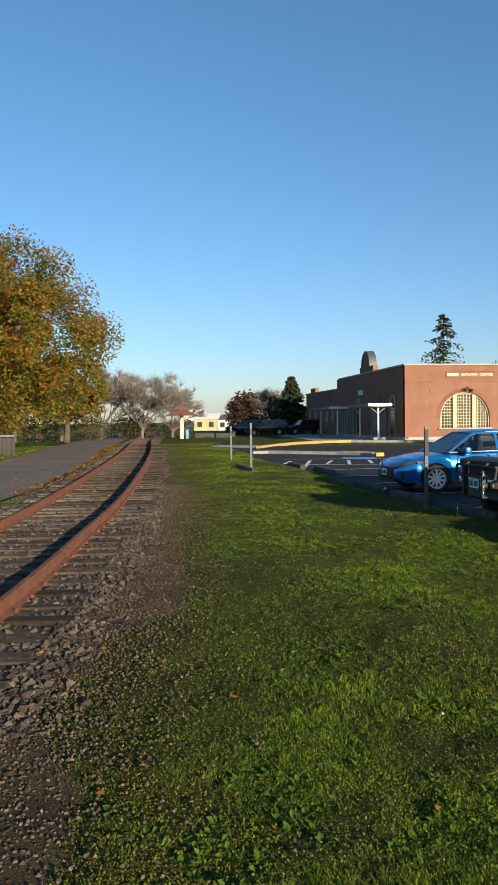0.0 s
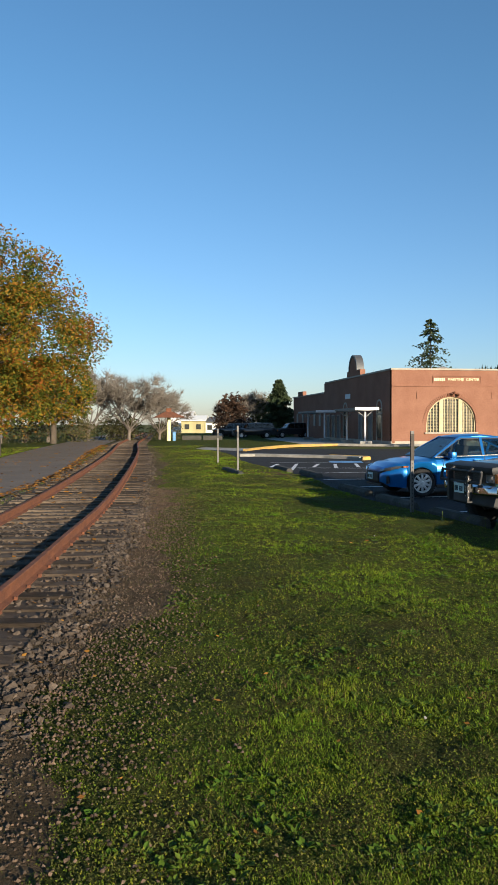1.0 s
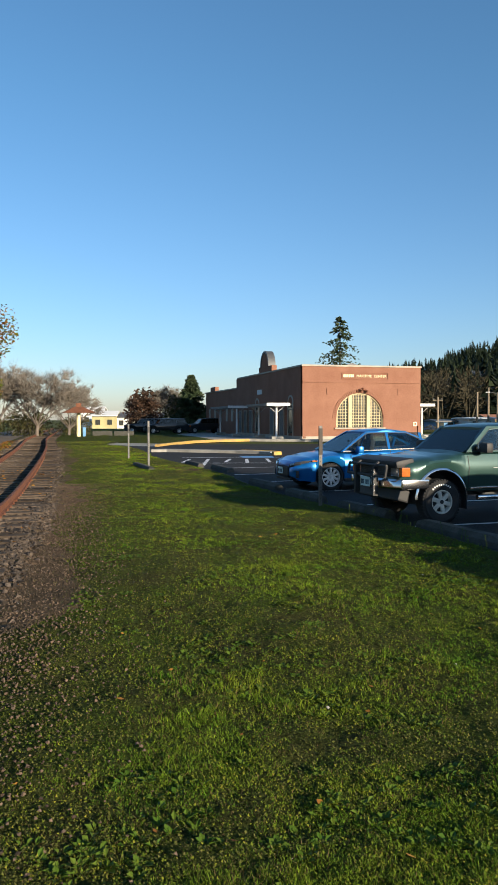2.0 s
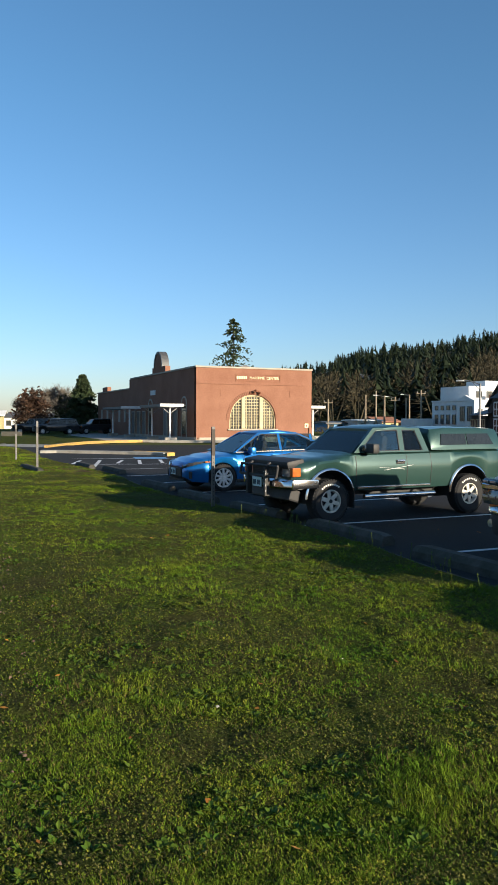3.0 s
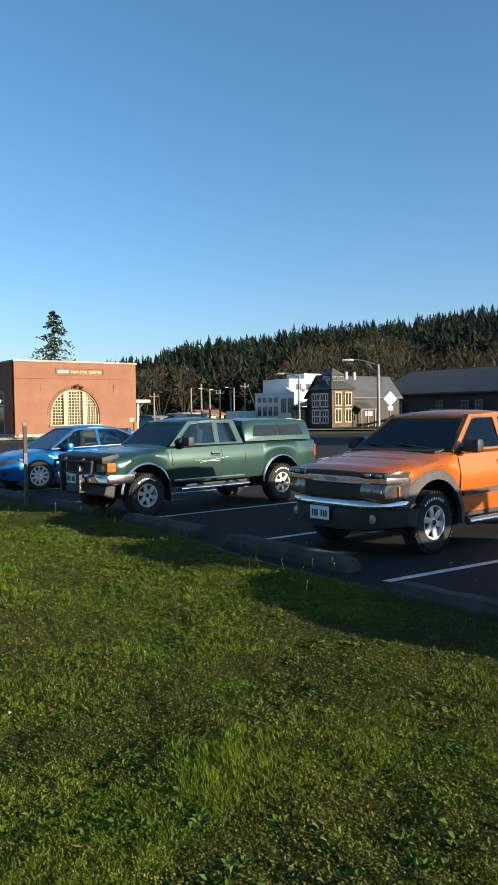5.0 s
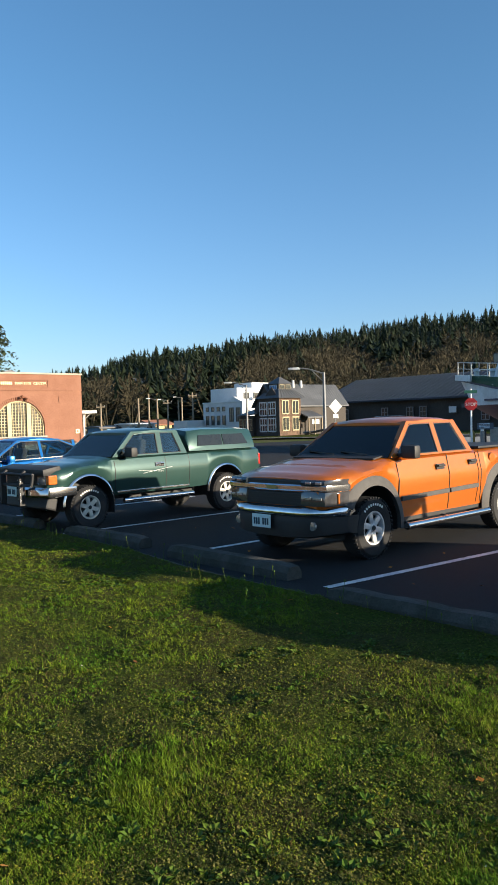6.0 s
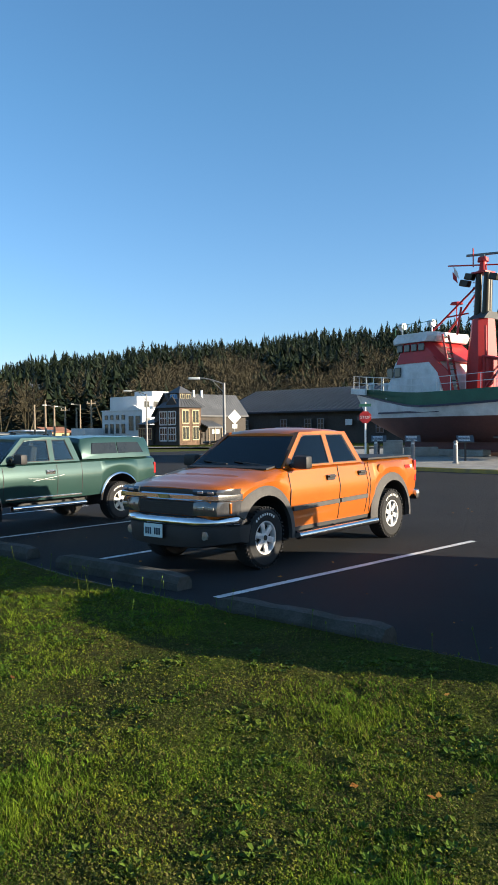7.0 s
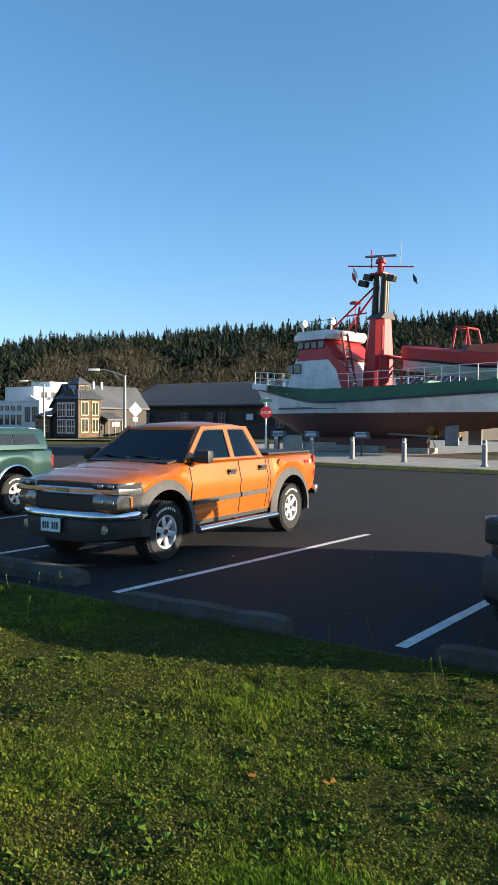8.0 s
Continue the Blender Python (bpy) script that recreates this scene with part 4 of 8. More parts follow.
def green_pickup():
    t = thing("pickup_truck", "dark green extended-cab pickup truck with a matching bed canopy", "pickup truck")
    H, R = 0.84, 0.365
    top = [(-0.72, 0.97), (-0.6, 1.02), (-0.1, 1.075), (0.3, 1.12), (0.5, 1.15), (2.1, 1.16), (2.2, 1.165), (4.05, 1.17)]
    width = [(-0.72, 0.74), (-0.5, 0.81), (-0.2, 0.82), (3.7, 0.82), (4.05, 0.80)]
    low = [(-0.72, 0.7), (-0.5, 0.62), (-0.2, 0.56), (0.6, 0.52), (2.2, 0.52), (3.7, 0.56), (4.05, 0.62)]
    part("body", body_shell(top, width, low, (0, 3.1), 0.475, R + 0.05, -0.72, 4.05, side_bulge=0.014), M["green"], t, "dark green metallic paint", smooth=True)
    wheel_wells(t, (0, 3.1), 0.82, 0.475, R + 0.05)
    for x in (0, 3.1):
        for s in (-1, 1):
            wheel(t, x, s, H, R, 0.19, 0.25, 6, M["steelrim"], lettered=True)
            part("arch_trim", arch_band(B(), x, 0.468, 0.5, R + 0.05, 0.815, 0.842, s, 0, 180), M["chrome"], t, "bright wheel-arch trim", smooth=True)
    cabin(t, 1.155, 1.585, 0.775, 0.65, 0.5, 1.0, 2.02, 2.16, M["green"], (1.55,), M["carglass"], pillar=0.085)
    # canopy over the bed
    rings = []
    for x, z, w in ((2.2, 1.50, 0.64), (2.24, 1.57, 0.66), (2.6, 1.595, 0.665), (3.5, 1.59, 0.665), (3.88, 1.57, 0.66), (3.92, 1.54, 0.65)):
        half = [(0.785, 1.18), (0.78, 1.24), (w + 0.04, z - 0.07), (w, z - 0.02), (w * 0.6, z + 0.008), (0, z + 0.015)]
        rings.append([Vector((x + (4.03 - x) * (1.5 - q) * 0.25 * (x > 3.8), -y, q)) for y, q in half] + [Vector((x + (4.03 - x) * (1.5 - q) * 0.25 * (x > 3.8), y, q)) for y, q in reversed(half[:-1])])
    part("bed_canopy", loft(B(), rings), M["green"], t, "green fibreglass bed canopy", smooth=True)
    for s in (-1, 1):
        y0, y1 = s * 0.777, s * 0.722
        for xa, xb in ((2.42, 3.06), (3.09, 3.74)):
            q = [(xa, y0, 1.27), (xb, y0, 1.27), (xb - (0.1 if xb > 3.5 else 0), y1, 1.47), (xa + (0.06 if xa < 2.5 else 0), y1, 1.47)]
            part("canopy_window", prism(B(), q, (0, s * 0.008, 0)), M["canopyglass"], t, "dark sliding canopy window")
    # front end with brush guard
    bm = B()
    box(bm, (-0.73, 0, 0.86), (0.05, 1.0, 0.17), bevel=0.015)
    for k in range(5):
        box(bm, (-0.76, 0, 0.80 + 0.03 * k), (0.012, 0.96, 0.01))
    part("grille", bm, M["blackplastic"], t)
    bm = B()
    box(bm, (-0.63, 0, 0.995), (0.34, 1.5, 0.13), ry=-0.16, bevel=0.045)
    part("hood_deflector", bm, M["blackplastic"], t, "black hood deflector", smooth=True)
    for s in (-1, 1):
        bm = B()
        box(bm, (-0.72, s * 0.6, 0.86), (0.06, 0.24, 0.15), bevel=0.015)
        part("headlight", bm, M["lamp"], t, "rectangular headlight")
        bm = B()
        box(bm, (-0.66, s * 0.765, 0.86), (0.16, 0.1, 0.15), bevel=0.02)
        part("turn_signal", bm, M["amber"], t, "amber corner lamp")
    rings = []
    for y in np.linspace(-0.84, 0.84, 17):
        x = -0.86 + 0.2 * (abs(y) / 0.84) ** 3
        rings.append([(x + 0.02, y, 0.58), (x - 0.01, y, 0.61), (x - 0.01, y, 0.70), (x + 0.02, y, 0.74), (x + 0.16, y, 0.75), (x + 0.2, y, 0.6)])
    part("front_bumper", loft(B(), rings), M["chrome"], t, "chrome front bumper", smooth=True)
    for s in (-1, 1):
        bm = B()
        box(bm, (-0.5, s * 0.825, 0.665), (0.5, 0.05, 0.15), bevel=0.02)
        part("bumper_end", bm, M["chrome"], t, smooth=True)
    bm = B()
    box(bm, (-0.62, 0, 0.47), (0.2, 1.4, 0.2), ry=0.3, bevel=0.03)
    part("skid_plate", bm, M["blackplastic"], t)
    bm = B()
    for y in (-0.3, 0.3):
        bar(bm, (-0.93, y, 0.45), (-0.93, y, 0.93), 0.09, 0.05)
        tube(bm, (-0.93, y, 0.93), (-0.86, y, 1.0), 0.03)
    tube(bm, (-0.93, -0.62, 0.78), (-0.93, 0.62, 0.78), 0.024)
    tube(bm, (-0.90, -0.62, 0.95), (-0.90, 0.62, 0.95), 0.024)
    for y in (-0.62, 0.62):
        tube(bm, (-0.93, y, 0.78), (-0.9, y, 0.95), 0.024)
    part("brush_guard", bm, M["blackplastic"], t, "black tubular brush guard", smooth=True)
    bm = B()
    for k in range(4):
        box(bm, (-0.965, -0.3, 0.55 + k * 0.1), (0.008, 0.085, 0.04), rx=0.6)
    part("guard_stripes", bm, M["whitepaint"], t, "white striped guard padding")
    number_plate(t, -0.885, 0.1, 0.66)
    hw = lambda z: float(np.interp(z, [0.52, 0.659, 0.835, 0.91, 1.024, 1.115], [0.785, 0.814, 0.8284, 0.834, 0.812, 0.785]))
    for s in (-1, 1):
        mirror(t, 0.78, 0.8, 1.23, s, M["blackplastic"])
        seam(t, [(0.52, 1.1), (0.52, 0.6), (0.58, 0.54)], hw, s, M["blackplastic"])
        seam(t, [(1.62, 1.12), (1.62, 0.54)], hw, s, M["blackplastic"])
        seam(t, [(2.17, 1.14), (2.17, 0.54)], hw, s, M["blackplastic"])
        handle(t, 1.47, 0.824, 0.99, s, M["chrome"])
        bm = B()
        box(bm, (1.35, s * 0.825, 0.57), (1.6, 0.015, 0.03), bevel=0.004)
        part("side_moulding", bm, M["chrome"], t, "bright sill moulding")
        bm = B()
        tube(bm, (0.65, s * 0.87, 0.42), (2.2, s * 0.87, 0.42), 0.04, seg=14)
        for x in (0.8, 2.05):
            bar(bm, (x, s * 0.87, 0.42), (x, s * 0.5, 0.5), 0.04, 0.03)
        part("side_step", bm, M["chrome"], t, "chrome tube side step", smooth=True)
        for x in (0.47, 3.6):
            bm = B()
            box(bm, (x, s * 0.72, 0.4), (0.02, 0.24, 0.34), bevel=0.005)
            part("mud_flap", bm, M["rubber"], t)
        bm = B()
        box(bm, (4.035, s * 0.765, 0.95), (0.05, 0.1, 0.22), bevel=0.01)
        part("tail_lamp", bm, M["redlens"], t, "red tail lamp")
        bm = B()
        bar(bm, (1.75, s * 0.838, 0.93), (1.1, s * 0.838, 0.85), 0.012, 0.005)
        bar(bm, (1.55, s * 0.838, 0.86), (1.0, s * 0.838, 0.90), 0.012, 0.005)
        part("pinstripe", bm, M["alloy"], t, "silver swoosh pinstripe")
    bm = B()
    box(bm, (4.1, 0, 0.6), (0.14, 1.6, 0.14), bevel=0.03)
    part("rear_bumper", bm, M["chrome"], t, smooth=True)
    bm = B()
    box(bm, (1.6, 0, 0.5), (4.3, 1.0, 0.16))
    for x in (0, 3.1):
        tube(bm, (x, -0.7, R), (x, 0.7, R), 0.06)
        box(bm, (x, 0.1, R), (0.26, 0.3, 0.24), bevel=0.05)
    part("chassis", bm, M["blackplastic"], t)
    place_vehicle(t, 3.0, 11.86, 18.0, H)
    return t


def sedan(name, label, paint_mat, H=0.92):
    t = thing(name, label, "car")
    R = 0.33
    top = [(-0.86, 0.58), (-0.8, 0.67), (-0.5, 0.78), (0.0, 0.86), (0.4, 0.90), (1.6, 0.94), (2.6, 0.98), (3.2, 1.02), (3.7, 1.02), (3.88, 0.94)]
    width = [(-0.86, 0.52), (-0.74, 0.7), (-0.45, 0.85), (0.2, 0.9), (3.0, 0.9), (3.6, 0.86), (3.88, 0.72)]
    low = [(-0.86, 0.34), (-0.7, 0.24), (-0.3, 0.22), (0.5, 0.22), (3.3, 0.24), (3.88, 0.4)]
    part("body", body_shell(top, width, low, (0, 2.8), 0.365, R, -0.86, 3.88, shoulder=0.16, side_bulge=0.016), paint_mat, t, "glossy metallic paint", smooth=True)
    wheel_wells(t, (0, 2.8), 0.9, 0.36, R)
    for x in (0, 2.8):
        for s in (-1, 1):
            wheel(t, x, s, H, R, 0.225, 0.21, 10, M["alloy"])
    cabin(t, 0.92, 1.41, 0.80, 0.56, 0.3, 1.12, 2.15, 3.3, paint_mat, (1.62, 2.55), M["carglass"], pillar=0.06)
    bm = B()
    box(bm, (-0.865, 0, 0.45), (0.06, 0.76, 0.26), bevel=0.05)
    box(bm, (-0.84, 0, 0.27), (0.06, 0.95, 0.06), bevel=0.02)
    part("grille", bm, M["blackplastic"], t, "black mesh grille")
    for s in (-1, 1):
        rings = []
        for f in np.linspace(0, 1, 12):
            y = interp([(0, 0.42), (0.35, 0.6), (0.6, 0.735), (1, 0.875)], f)
            x = interp([(0, -0.87), (0.35, -0.815), (0.6, -0.7), (1, -0.36)], f)
            z = 0.58 + 0.15 * f
            hh = 0.045 * (1 - 0.75 * f ** 3)
            rings.append([(x, s * y, z - hh), (x - 0.012, s * (y + 0.006), z), (x + 0.012, s * y, z + hh), (x + 0.1, s * (y - 0.1), z + hh), (x + 0.1, s * (y - 0.1), z - hh)])
        part("headlight", loft(B(), rings), M["smoked"], t, "swept headlight", smooth=True)
        bm = B()
        box(bm, (-0.4, s * 0.862, 0.715), (0.14, 0.02, 0.035), rz=-s * 0.2, bevel=0.006)
        part("side_marker", bm, M["amber"], t)
        bm = B()
        box(bm, (-0.735, s * 0.66, 0.4), (0.06, 0.2, 0.17), rz=s * 0.75, bevel=0.02)
        part("fog_lamp", bm, M["blackplastic"], t, "black fog lamp recess")
        mirror(t, 0.72, 0.84, 0.97, s, paint_mat)
        hw = lambda z: 0.9 + 0.01 * math.exp(-((z - 0.7) / 0.2) ** 2)
        seam(t, [(0.55, 0.88), (0.5, 0.6), (0.56, 0.3)], hw, s, M["blackplastic"])
        seam(t, [(1.58, 0.95), (1.58, 0.28)], hw, s, M["blackplastic"])
        handle(t, 1.4, 0.9, 0.84, s, paint_mat)
        handle(t, 2.4, 0.9, 0.86, s, paint_mat)
        bm = B()
        bar(bm, (0.35, s * 0.82, 0.925), (3.2, s * 0.82, 1.0), 0.025, 0.02)
        part("window_trim", bm, M["chrome"], t, "chrome window line")
        bm = B()
        box(bm, (3.8, s * 0.66, 0.86), (0.14, 0.3, 0.13), bevel=0.02)
        part("tail_lamp", bm, M["redlens"], t)
        bm = B()
        box(bm, (1.4, s * 0.885, 0.25), (2.1, 0.04, 0.08), bevel=0.02)
        part("sill", bm, M["blackplastic"], t)
    number_plate(t, -0.905, 0.1, 0.46)
    bm = B()
    box(bm, (1.4, 0, 0.3), (4.3, 1.2, 0.14))
    part("underbody", bm, M["blackplastic"], t)
    return t


def dark_suv(name, label):
    t = thing(name, label, "car")
    H, R = 0.95, 0.38
    top = [(-0.85, 0.95), (-0.7, 1.06), (0.3, 1.16), (4.0, 1.2), (4.1, 1.15)]
    width = [(-0.85, 0.74), (-0.6, 0.88), (0, 0.93), (3.6, 0.93), (4.1, 0.86)]
    low = [(-0.85, 0.45), (-0.4, 0.4), (4.1, 0.45)]
    part("body", body_shell(top, width, low, (0, 3.0), 0.44, R, -0.85, 4.1), M["darkpaint"], t, "black glossy paint", smooth=True)
    wheel_wells(t, (0, 3.0), 0.93, 0.44, R)
    for x in (0, 3.0):
        for s in (-1, 1):
            wheel(t, x, s, H, R, 0.22, 0.25, 10, M["alloy"])
    cabin(t, 1.16, 1.78, 0.86, 0.72, 0.5, 1.0, 3.75, 4.0, M["darkpaint"], (1.6, 2.7), M["darkglass"])
    rings = []
    for y in np.linspace(-0.93, 0.93, 17):
        x = -0.95 + 0.26 * (abs(y) / 0.93) ** 3
        rings.append([(x + 0.1, y, 0.32), (x, y, 0.4), (x - 0.01, y, 0.62), (x + 0.05, y, 0.7), (x + 0.2, y, 0.7), (x + 0.3, y, 0.35)])
    part("front_bumper", loft(B(), rings), M["blackplastic"], t, smooth=True)
    bm = B()
    box(bm, (-0.86, 0, 0.86), (0.06, 1.0, 0.22), bevel=0.02)
    part("grille", bm, M["blackplastic"], t)
    for s in (-1, 1):
        bm = B()
        box(bm, (-0.74, s * 0.72, 0.9), (0.2, 0.34, 0.2), rz=-s * 0.5, bevel=0.04)
        part("headlight", bm, M["blackplastic"], t, "dark lamp housing")
        bm = B()
        box(bm, (-0.58, s * 0.88, 0.9), (0.14, 0.1, 0.2), rz=-s * 0.5, bevel=0.03)
        part("side_marker", bm, M["amber"], t, "amber corner lamp")
        mirror(t, 0.7, 0.88, 1.25, s, M["darkpaint"])
    return t


orange_pickup()
green_pickup()
blue = sedan("car", "bright blue metallic sedan parked in a bay", M["blue"])
place_vehicle(blue, 2.07, 17.6, 16.0, 0.92)
dark = dark_suv("car", "black sport utility car parked beside the grass")
place_vehicle(dark, 6.02, 1.02, 13.0, 0.95)

# ---- brick building ----
M["cream"] = mat("cream", (0.5, 0.42, 0.24), 0.6, scale=2, fine=30, mix=0.1)
M["winglass"] = mat("winglass", (0.05, 0.055, 0.05), 0.12, 0.0, scale=1, fine=5, mix=0.3, spec=0.6)
M["gold"] = mat("gold", (0.85, 0.72, 0.42), 0.5, scale=3, fine=30, mix=0.1)
M["greymetal"] = mat("greymetal", (0.22, 0.225, 0.23), 0.55, 0.4, scale=2, fine=30, mix=0.12)
M["canopysteel"] = mat("canopysteel", (0.3, 0.29, 0.27), 0.6, scale=2, fine=30, mix=0.12)
M["postgrey"] = mat("postgrey", (0.13, 0.125, 0.12), 0.6, 0.3, scale=4, fine=40, mix=0.25)
M["polewood"] = mat("polewood", (0.3, 0.24, 0.17), 0.9, scale=1, fine=15, mix=0.25)
M["offwhite"] = mat("offwhite", (0.72, 0.72, 0.7), 0.7, color2=(0.6, 0.61, 0.61), scale=0.6, fine=8, mix=0.08)
M["slate"] = mat("slate", (0.1, 0.105, 0.112), 0.55, 0.2, scale=0.5, fine=6, mix=0.15)
M["blueroof"] = mat("blueroof", (0.04, 0.05, 0.068), 0.75, 0.0, scale=0.4, fine=6, mix=0.12)


def brick_building():
    t = thing("brick_building", "red brick hall with a large arched window and flat parapet", "building", pose(6.3, 61, 0, 0, 0, 13))
    W, D, Hh, cx, r, z0, zs = 10.6, 21.0, 6.0, 5.05, 2.12, 0.98, 1.72
    arch = lambda x: zs + math.sqrt(max(0.0, r * r - (x - cx) ** 2))
    bm = B()
    xs = [cx - r + 2 * r * i / 32 for i in range(33)]
    quad = lambda a, b, c, d: bm.faces.new([bm.verts.new(p) for p in (a, b, c, d)])
    for y in (0.0, 0.4):
        quad((0, y, 0), (xs[0], y, 0), (xs[0], y, Hh), (0, y, Hh))
        quad((xs[-1], y, 0), (W, y, 0), (W, y, Hh), (xs[-1], y, Hh))
        for a, b in zip(xs, xs[1:]):
            quad((a, y, 0), (b, y, 0), (b, y, z0), (a, y, z0))
            quad((a, y, arch(a)), (b, y, arch(b)), (b, y, Hh), (a, y, Hh))
    for a, b in zip(xs, xs[1:]):
        quad((a, 0, arch(a)), (a, 0.4, arch(a)), (b, 0.4, arch(b)), (b, 0, arch(b)))
    for x in (xs[0], xs[-1]):
        quad((x, 0, z0), (x, 0.4, z0), (x, 0.4, zs), (x, 0, zs))
    bmesh.ops.remove_doubles(bm, verts=bm.verts[:], dist=0.001)
    bmesh.ops.recalc_face_normals(bm, faces=bm.faces[:])
    part("front_wall", bm, M["brick"], t, "sunlit red brick wall")
    bm = B()
    box(bm, (0.2, 0.4 + D / 2, Hh / 2), (0.4, D, Hh))
    part("side_wall", bm, M["brick"], t)
    bm = B()
    box(bm, (W - 0.2, 0.4 + D / 2, Hh / 2), (0.4, D, Hh))
    part("side_wall", bm, M["brick"], t)
    bm = B()
    box(bm, (W / 2, D + 0.2, Hh / 2), (W - 0.8, 0.4, Hh))
    part("rear_wall", bm, M["brick"], t)
    bm = B()
    box(bm, (W / 2, D / 2 + 0.4, Hh - 0.5), (W - 0.8, D - 0.6, 0.2))
    part("roof", bm, M["slate"], t)
    bm = B()
    box(bm, (W / 2, 0.18, Hh + 0.06), (W + 0.16, 0.52, 0.14), bevel=0.02)
    box(bm, (0.18, D / 2, Hh + 0.06), (0.52, D - 0.4, 0.14), bevel=0.02)
    part("coping", bm, M["cap"], t, "pale stone coping")
    bm = B()
    box(bm, (W / 2, -0.03, 4.72), (W, 0.06, 0.1))
    part("string_course", bm, M["brick"], t)
    bm = B()
    box(bm, (W / 2, -0.05, 0.14), (W + 0.1, 0.1, 0.28), bevel=0.01)
    box(bm, (-0.05, D / 2, 0.14), (0.1, D, 0.28), bevel=0.01)
    part("plinth", bm, M["cap"], t, "pale stone plinth")
    for x in (0.12, W - 0.12):
        bm = B()
        box(bm, (x, -0.04, 0.6), (0.3, 0.12, 1.0), bevel=0.015)
        part("corner_guard", bm, M["brick"], t)
    # arched window: three lights with small panes
    win = new("arched_window")
    win.parent = t
    bm = B()
    rings = []
    for a in np.linspace(0, math.pi, 33):
        c, s = math.cos(a), math.sin(a)
        rings.append([(cx + c * (r - 0.10), 0.10, zs + s * (r - 0.10)), (cx + c * r, 0.10, zs + s * r), (cx + c * r, 0.3, zs + s * r), (cx + c * (r - 0.10), 0.3, zs + s * (r - 0.10))])
    loft(bm, rings)
    box(bm, (cx - r + 0.05, 0.2, (z0 + zs) / 2), (0.1, 0.2, zs - z0))
    box(bm, (cx + r - 0.05, 0.2, (z0 + zs) / 2), (0.1, 0.2, zs - z0))
    part("window_frame", bm, M["cream"], win, "cream arched window frame")
    for x in (cx - 0.82, cx + 0.82):
        bm = B()
        box(bm, (x, 0.16, (z0 + arch(x)) / 2), (0.34, 0.16, arch(x) - z0 - 0.02))
        part("mullion", bm, M["cream"], win, "wide cream mullion")
    bm = B()
    k = 0
    x = cx - r + 0.2
    while x < cx + r - 0.1:
        if abs(abs(x - cx) - 0.82) > 0.2:
            box(bm, (x, 0.2, (z0 + arch(x)) / 2), (0.045, 0.05, arch(x) - z0 - 0.05))
        x += 0.235
    z = z0 + 0.25
    while z < zs + r - 0.1:
        hw = math.sqrt(max(0.01, r * r - max(0.0, z - zs) ** 2)) - 0.06
        box(bm, (cx, 0.205, z), (2 * hw, 0.05, 0.045))
        z += 0.245
    m = part("muntins", bm, M["cream"], win, "fine cream glazing bars")
    m["kind"] = "stuff"
    bm = B()
    prism(bm, [(cx + (r - 0.02) * math.cos(a), 0.24, zs + (r - 0.02) * math.sin(a)) for a in np.linspace(0, math.pi, 25)] + [(cx - r + 0.02, 0.24, z0), (cx + r - 0.02, 0.24, z0)], (0, 0.02, 0))
    part("pane", bm, M["winglass"], win, "dark glass behind small panes")
    bm = B()
    box(bm, (cx, -0.04, z0 - 0.06), (2 * r + 0.3, 0.2, 0.12), bevel=0.015)
    part("window_sill", bm, M["cap"], win)
    # brick voussoirs proud of the wall round the arch
    vb = B()
    box(vb, (0, 0, 0), (0.3, 0.05, 0.11), bevel=0.006)
    vme = mesh_of(vb, "voussoir", M["brick"])
    for i in range(44):
        a = math.pi * (i + 0.5) / 44
        o = new("voussoir", vme)
        o.parent = t
        o.matrix_basis = pose(cx + math.cos(a) * (r + 0.16), -0.018, zs + math.sin(a) * (r + 0.16), 0, -math.degrees(a), 0)
    # lantern over the arch
    lan = B()
    tube(lan, (cx + 0.1, -0.02, 4.2), (cx + 0.1, -0.45, 4.25), 0.025)
    tube(lan, (cx + 0.1, -0.45, 4.25), (cx + 0.1, -0.45, 4.05), 0.09, 0.16, seg=12)
    box(lan, (cx - 0.1, -0.06, 4.0), (0.5, 0.1, 0.22), bevel=0.03)
    tube(lan, (cx + 0.35, -0.1, 4.1), (cx + 0.55, -0.3, 3.95), 0.08, 0.12, seg=10)
    part("wall_lantern", lan, M["rust"], t, "brown metal wall lantern")
    for x in (2.15, 8.55):
        bm = B()
        box(bm, (x, -0.02, 3.95), (0.13, 0.05, 0.5), bevel=0.01)
        part("wall_plaque", bm, M["brick"], t)
    bm = B()
    box(bm, (10.1, -0.03, 1.25), (0.36, 0.05, 0.36), bevel=0.01)
    q = part("notice", bm, M["gold"], t, "small framed notice")
    bm = B()
    box(bm, (10.1, -0.06, 1.25), (0.14, 0.012, 0.18))
    part("notice_bars", bm, M["brick"], q)
    # name board: bars for the first word, then letters
    bm = B()
    for z in (4.98, 5.52):
        box(bm, (5.5, -0.02, z), (4.1, 0.06, 0.05))
    for x in (3.45, 7.55):
        box(bm, (x, -0.02, 5.25), (0.05, 0.06, 0.5))
    nb = part("name_board", bm, M["brick"], t, "framed brick panel with gold lettering")
    for i in range(6):
        bm = B()
        box(bm, (3.62 + i * 0.16, -0.03, 5.25), (0.11, 0.04, 0.23))
        part("letter_bar", bm, M["gold"], nb, "gold bar in place of a letter")
    for word, x in (("MARITIME", 4.72), ("CENTER", 6.28)):
        cu = bpy.data.curves.new("lettering", "FONT")
        cu.body, cu.size, cu.extrude = word, 0.31, 0.015
        cu.materials.append(M["gold"])
        o = new("lettering", cu)
        o.parent = nb
        o.matrix_basis = pose(x, -0.035, 5.14, 90, 0, 0)
        tagged(o, "gold raised capital letters")
    # side: parapet step, round pediment, doors, windows, canopies
    bm = B()
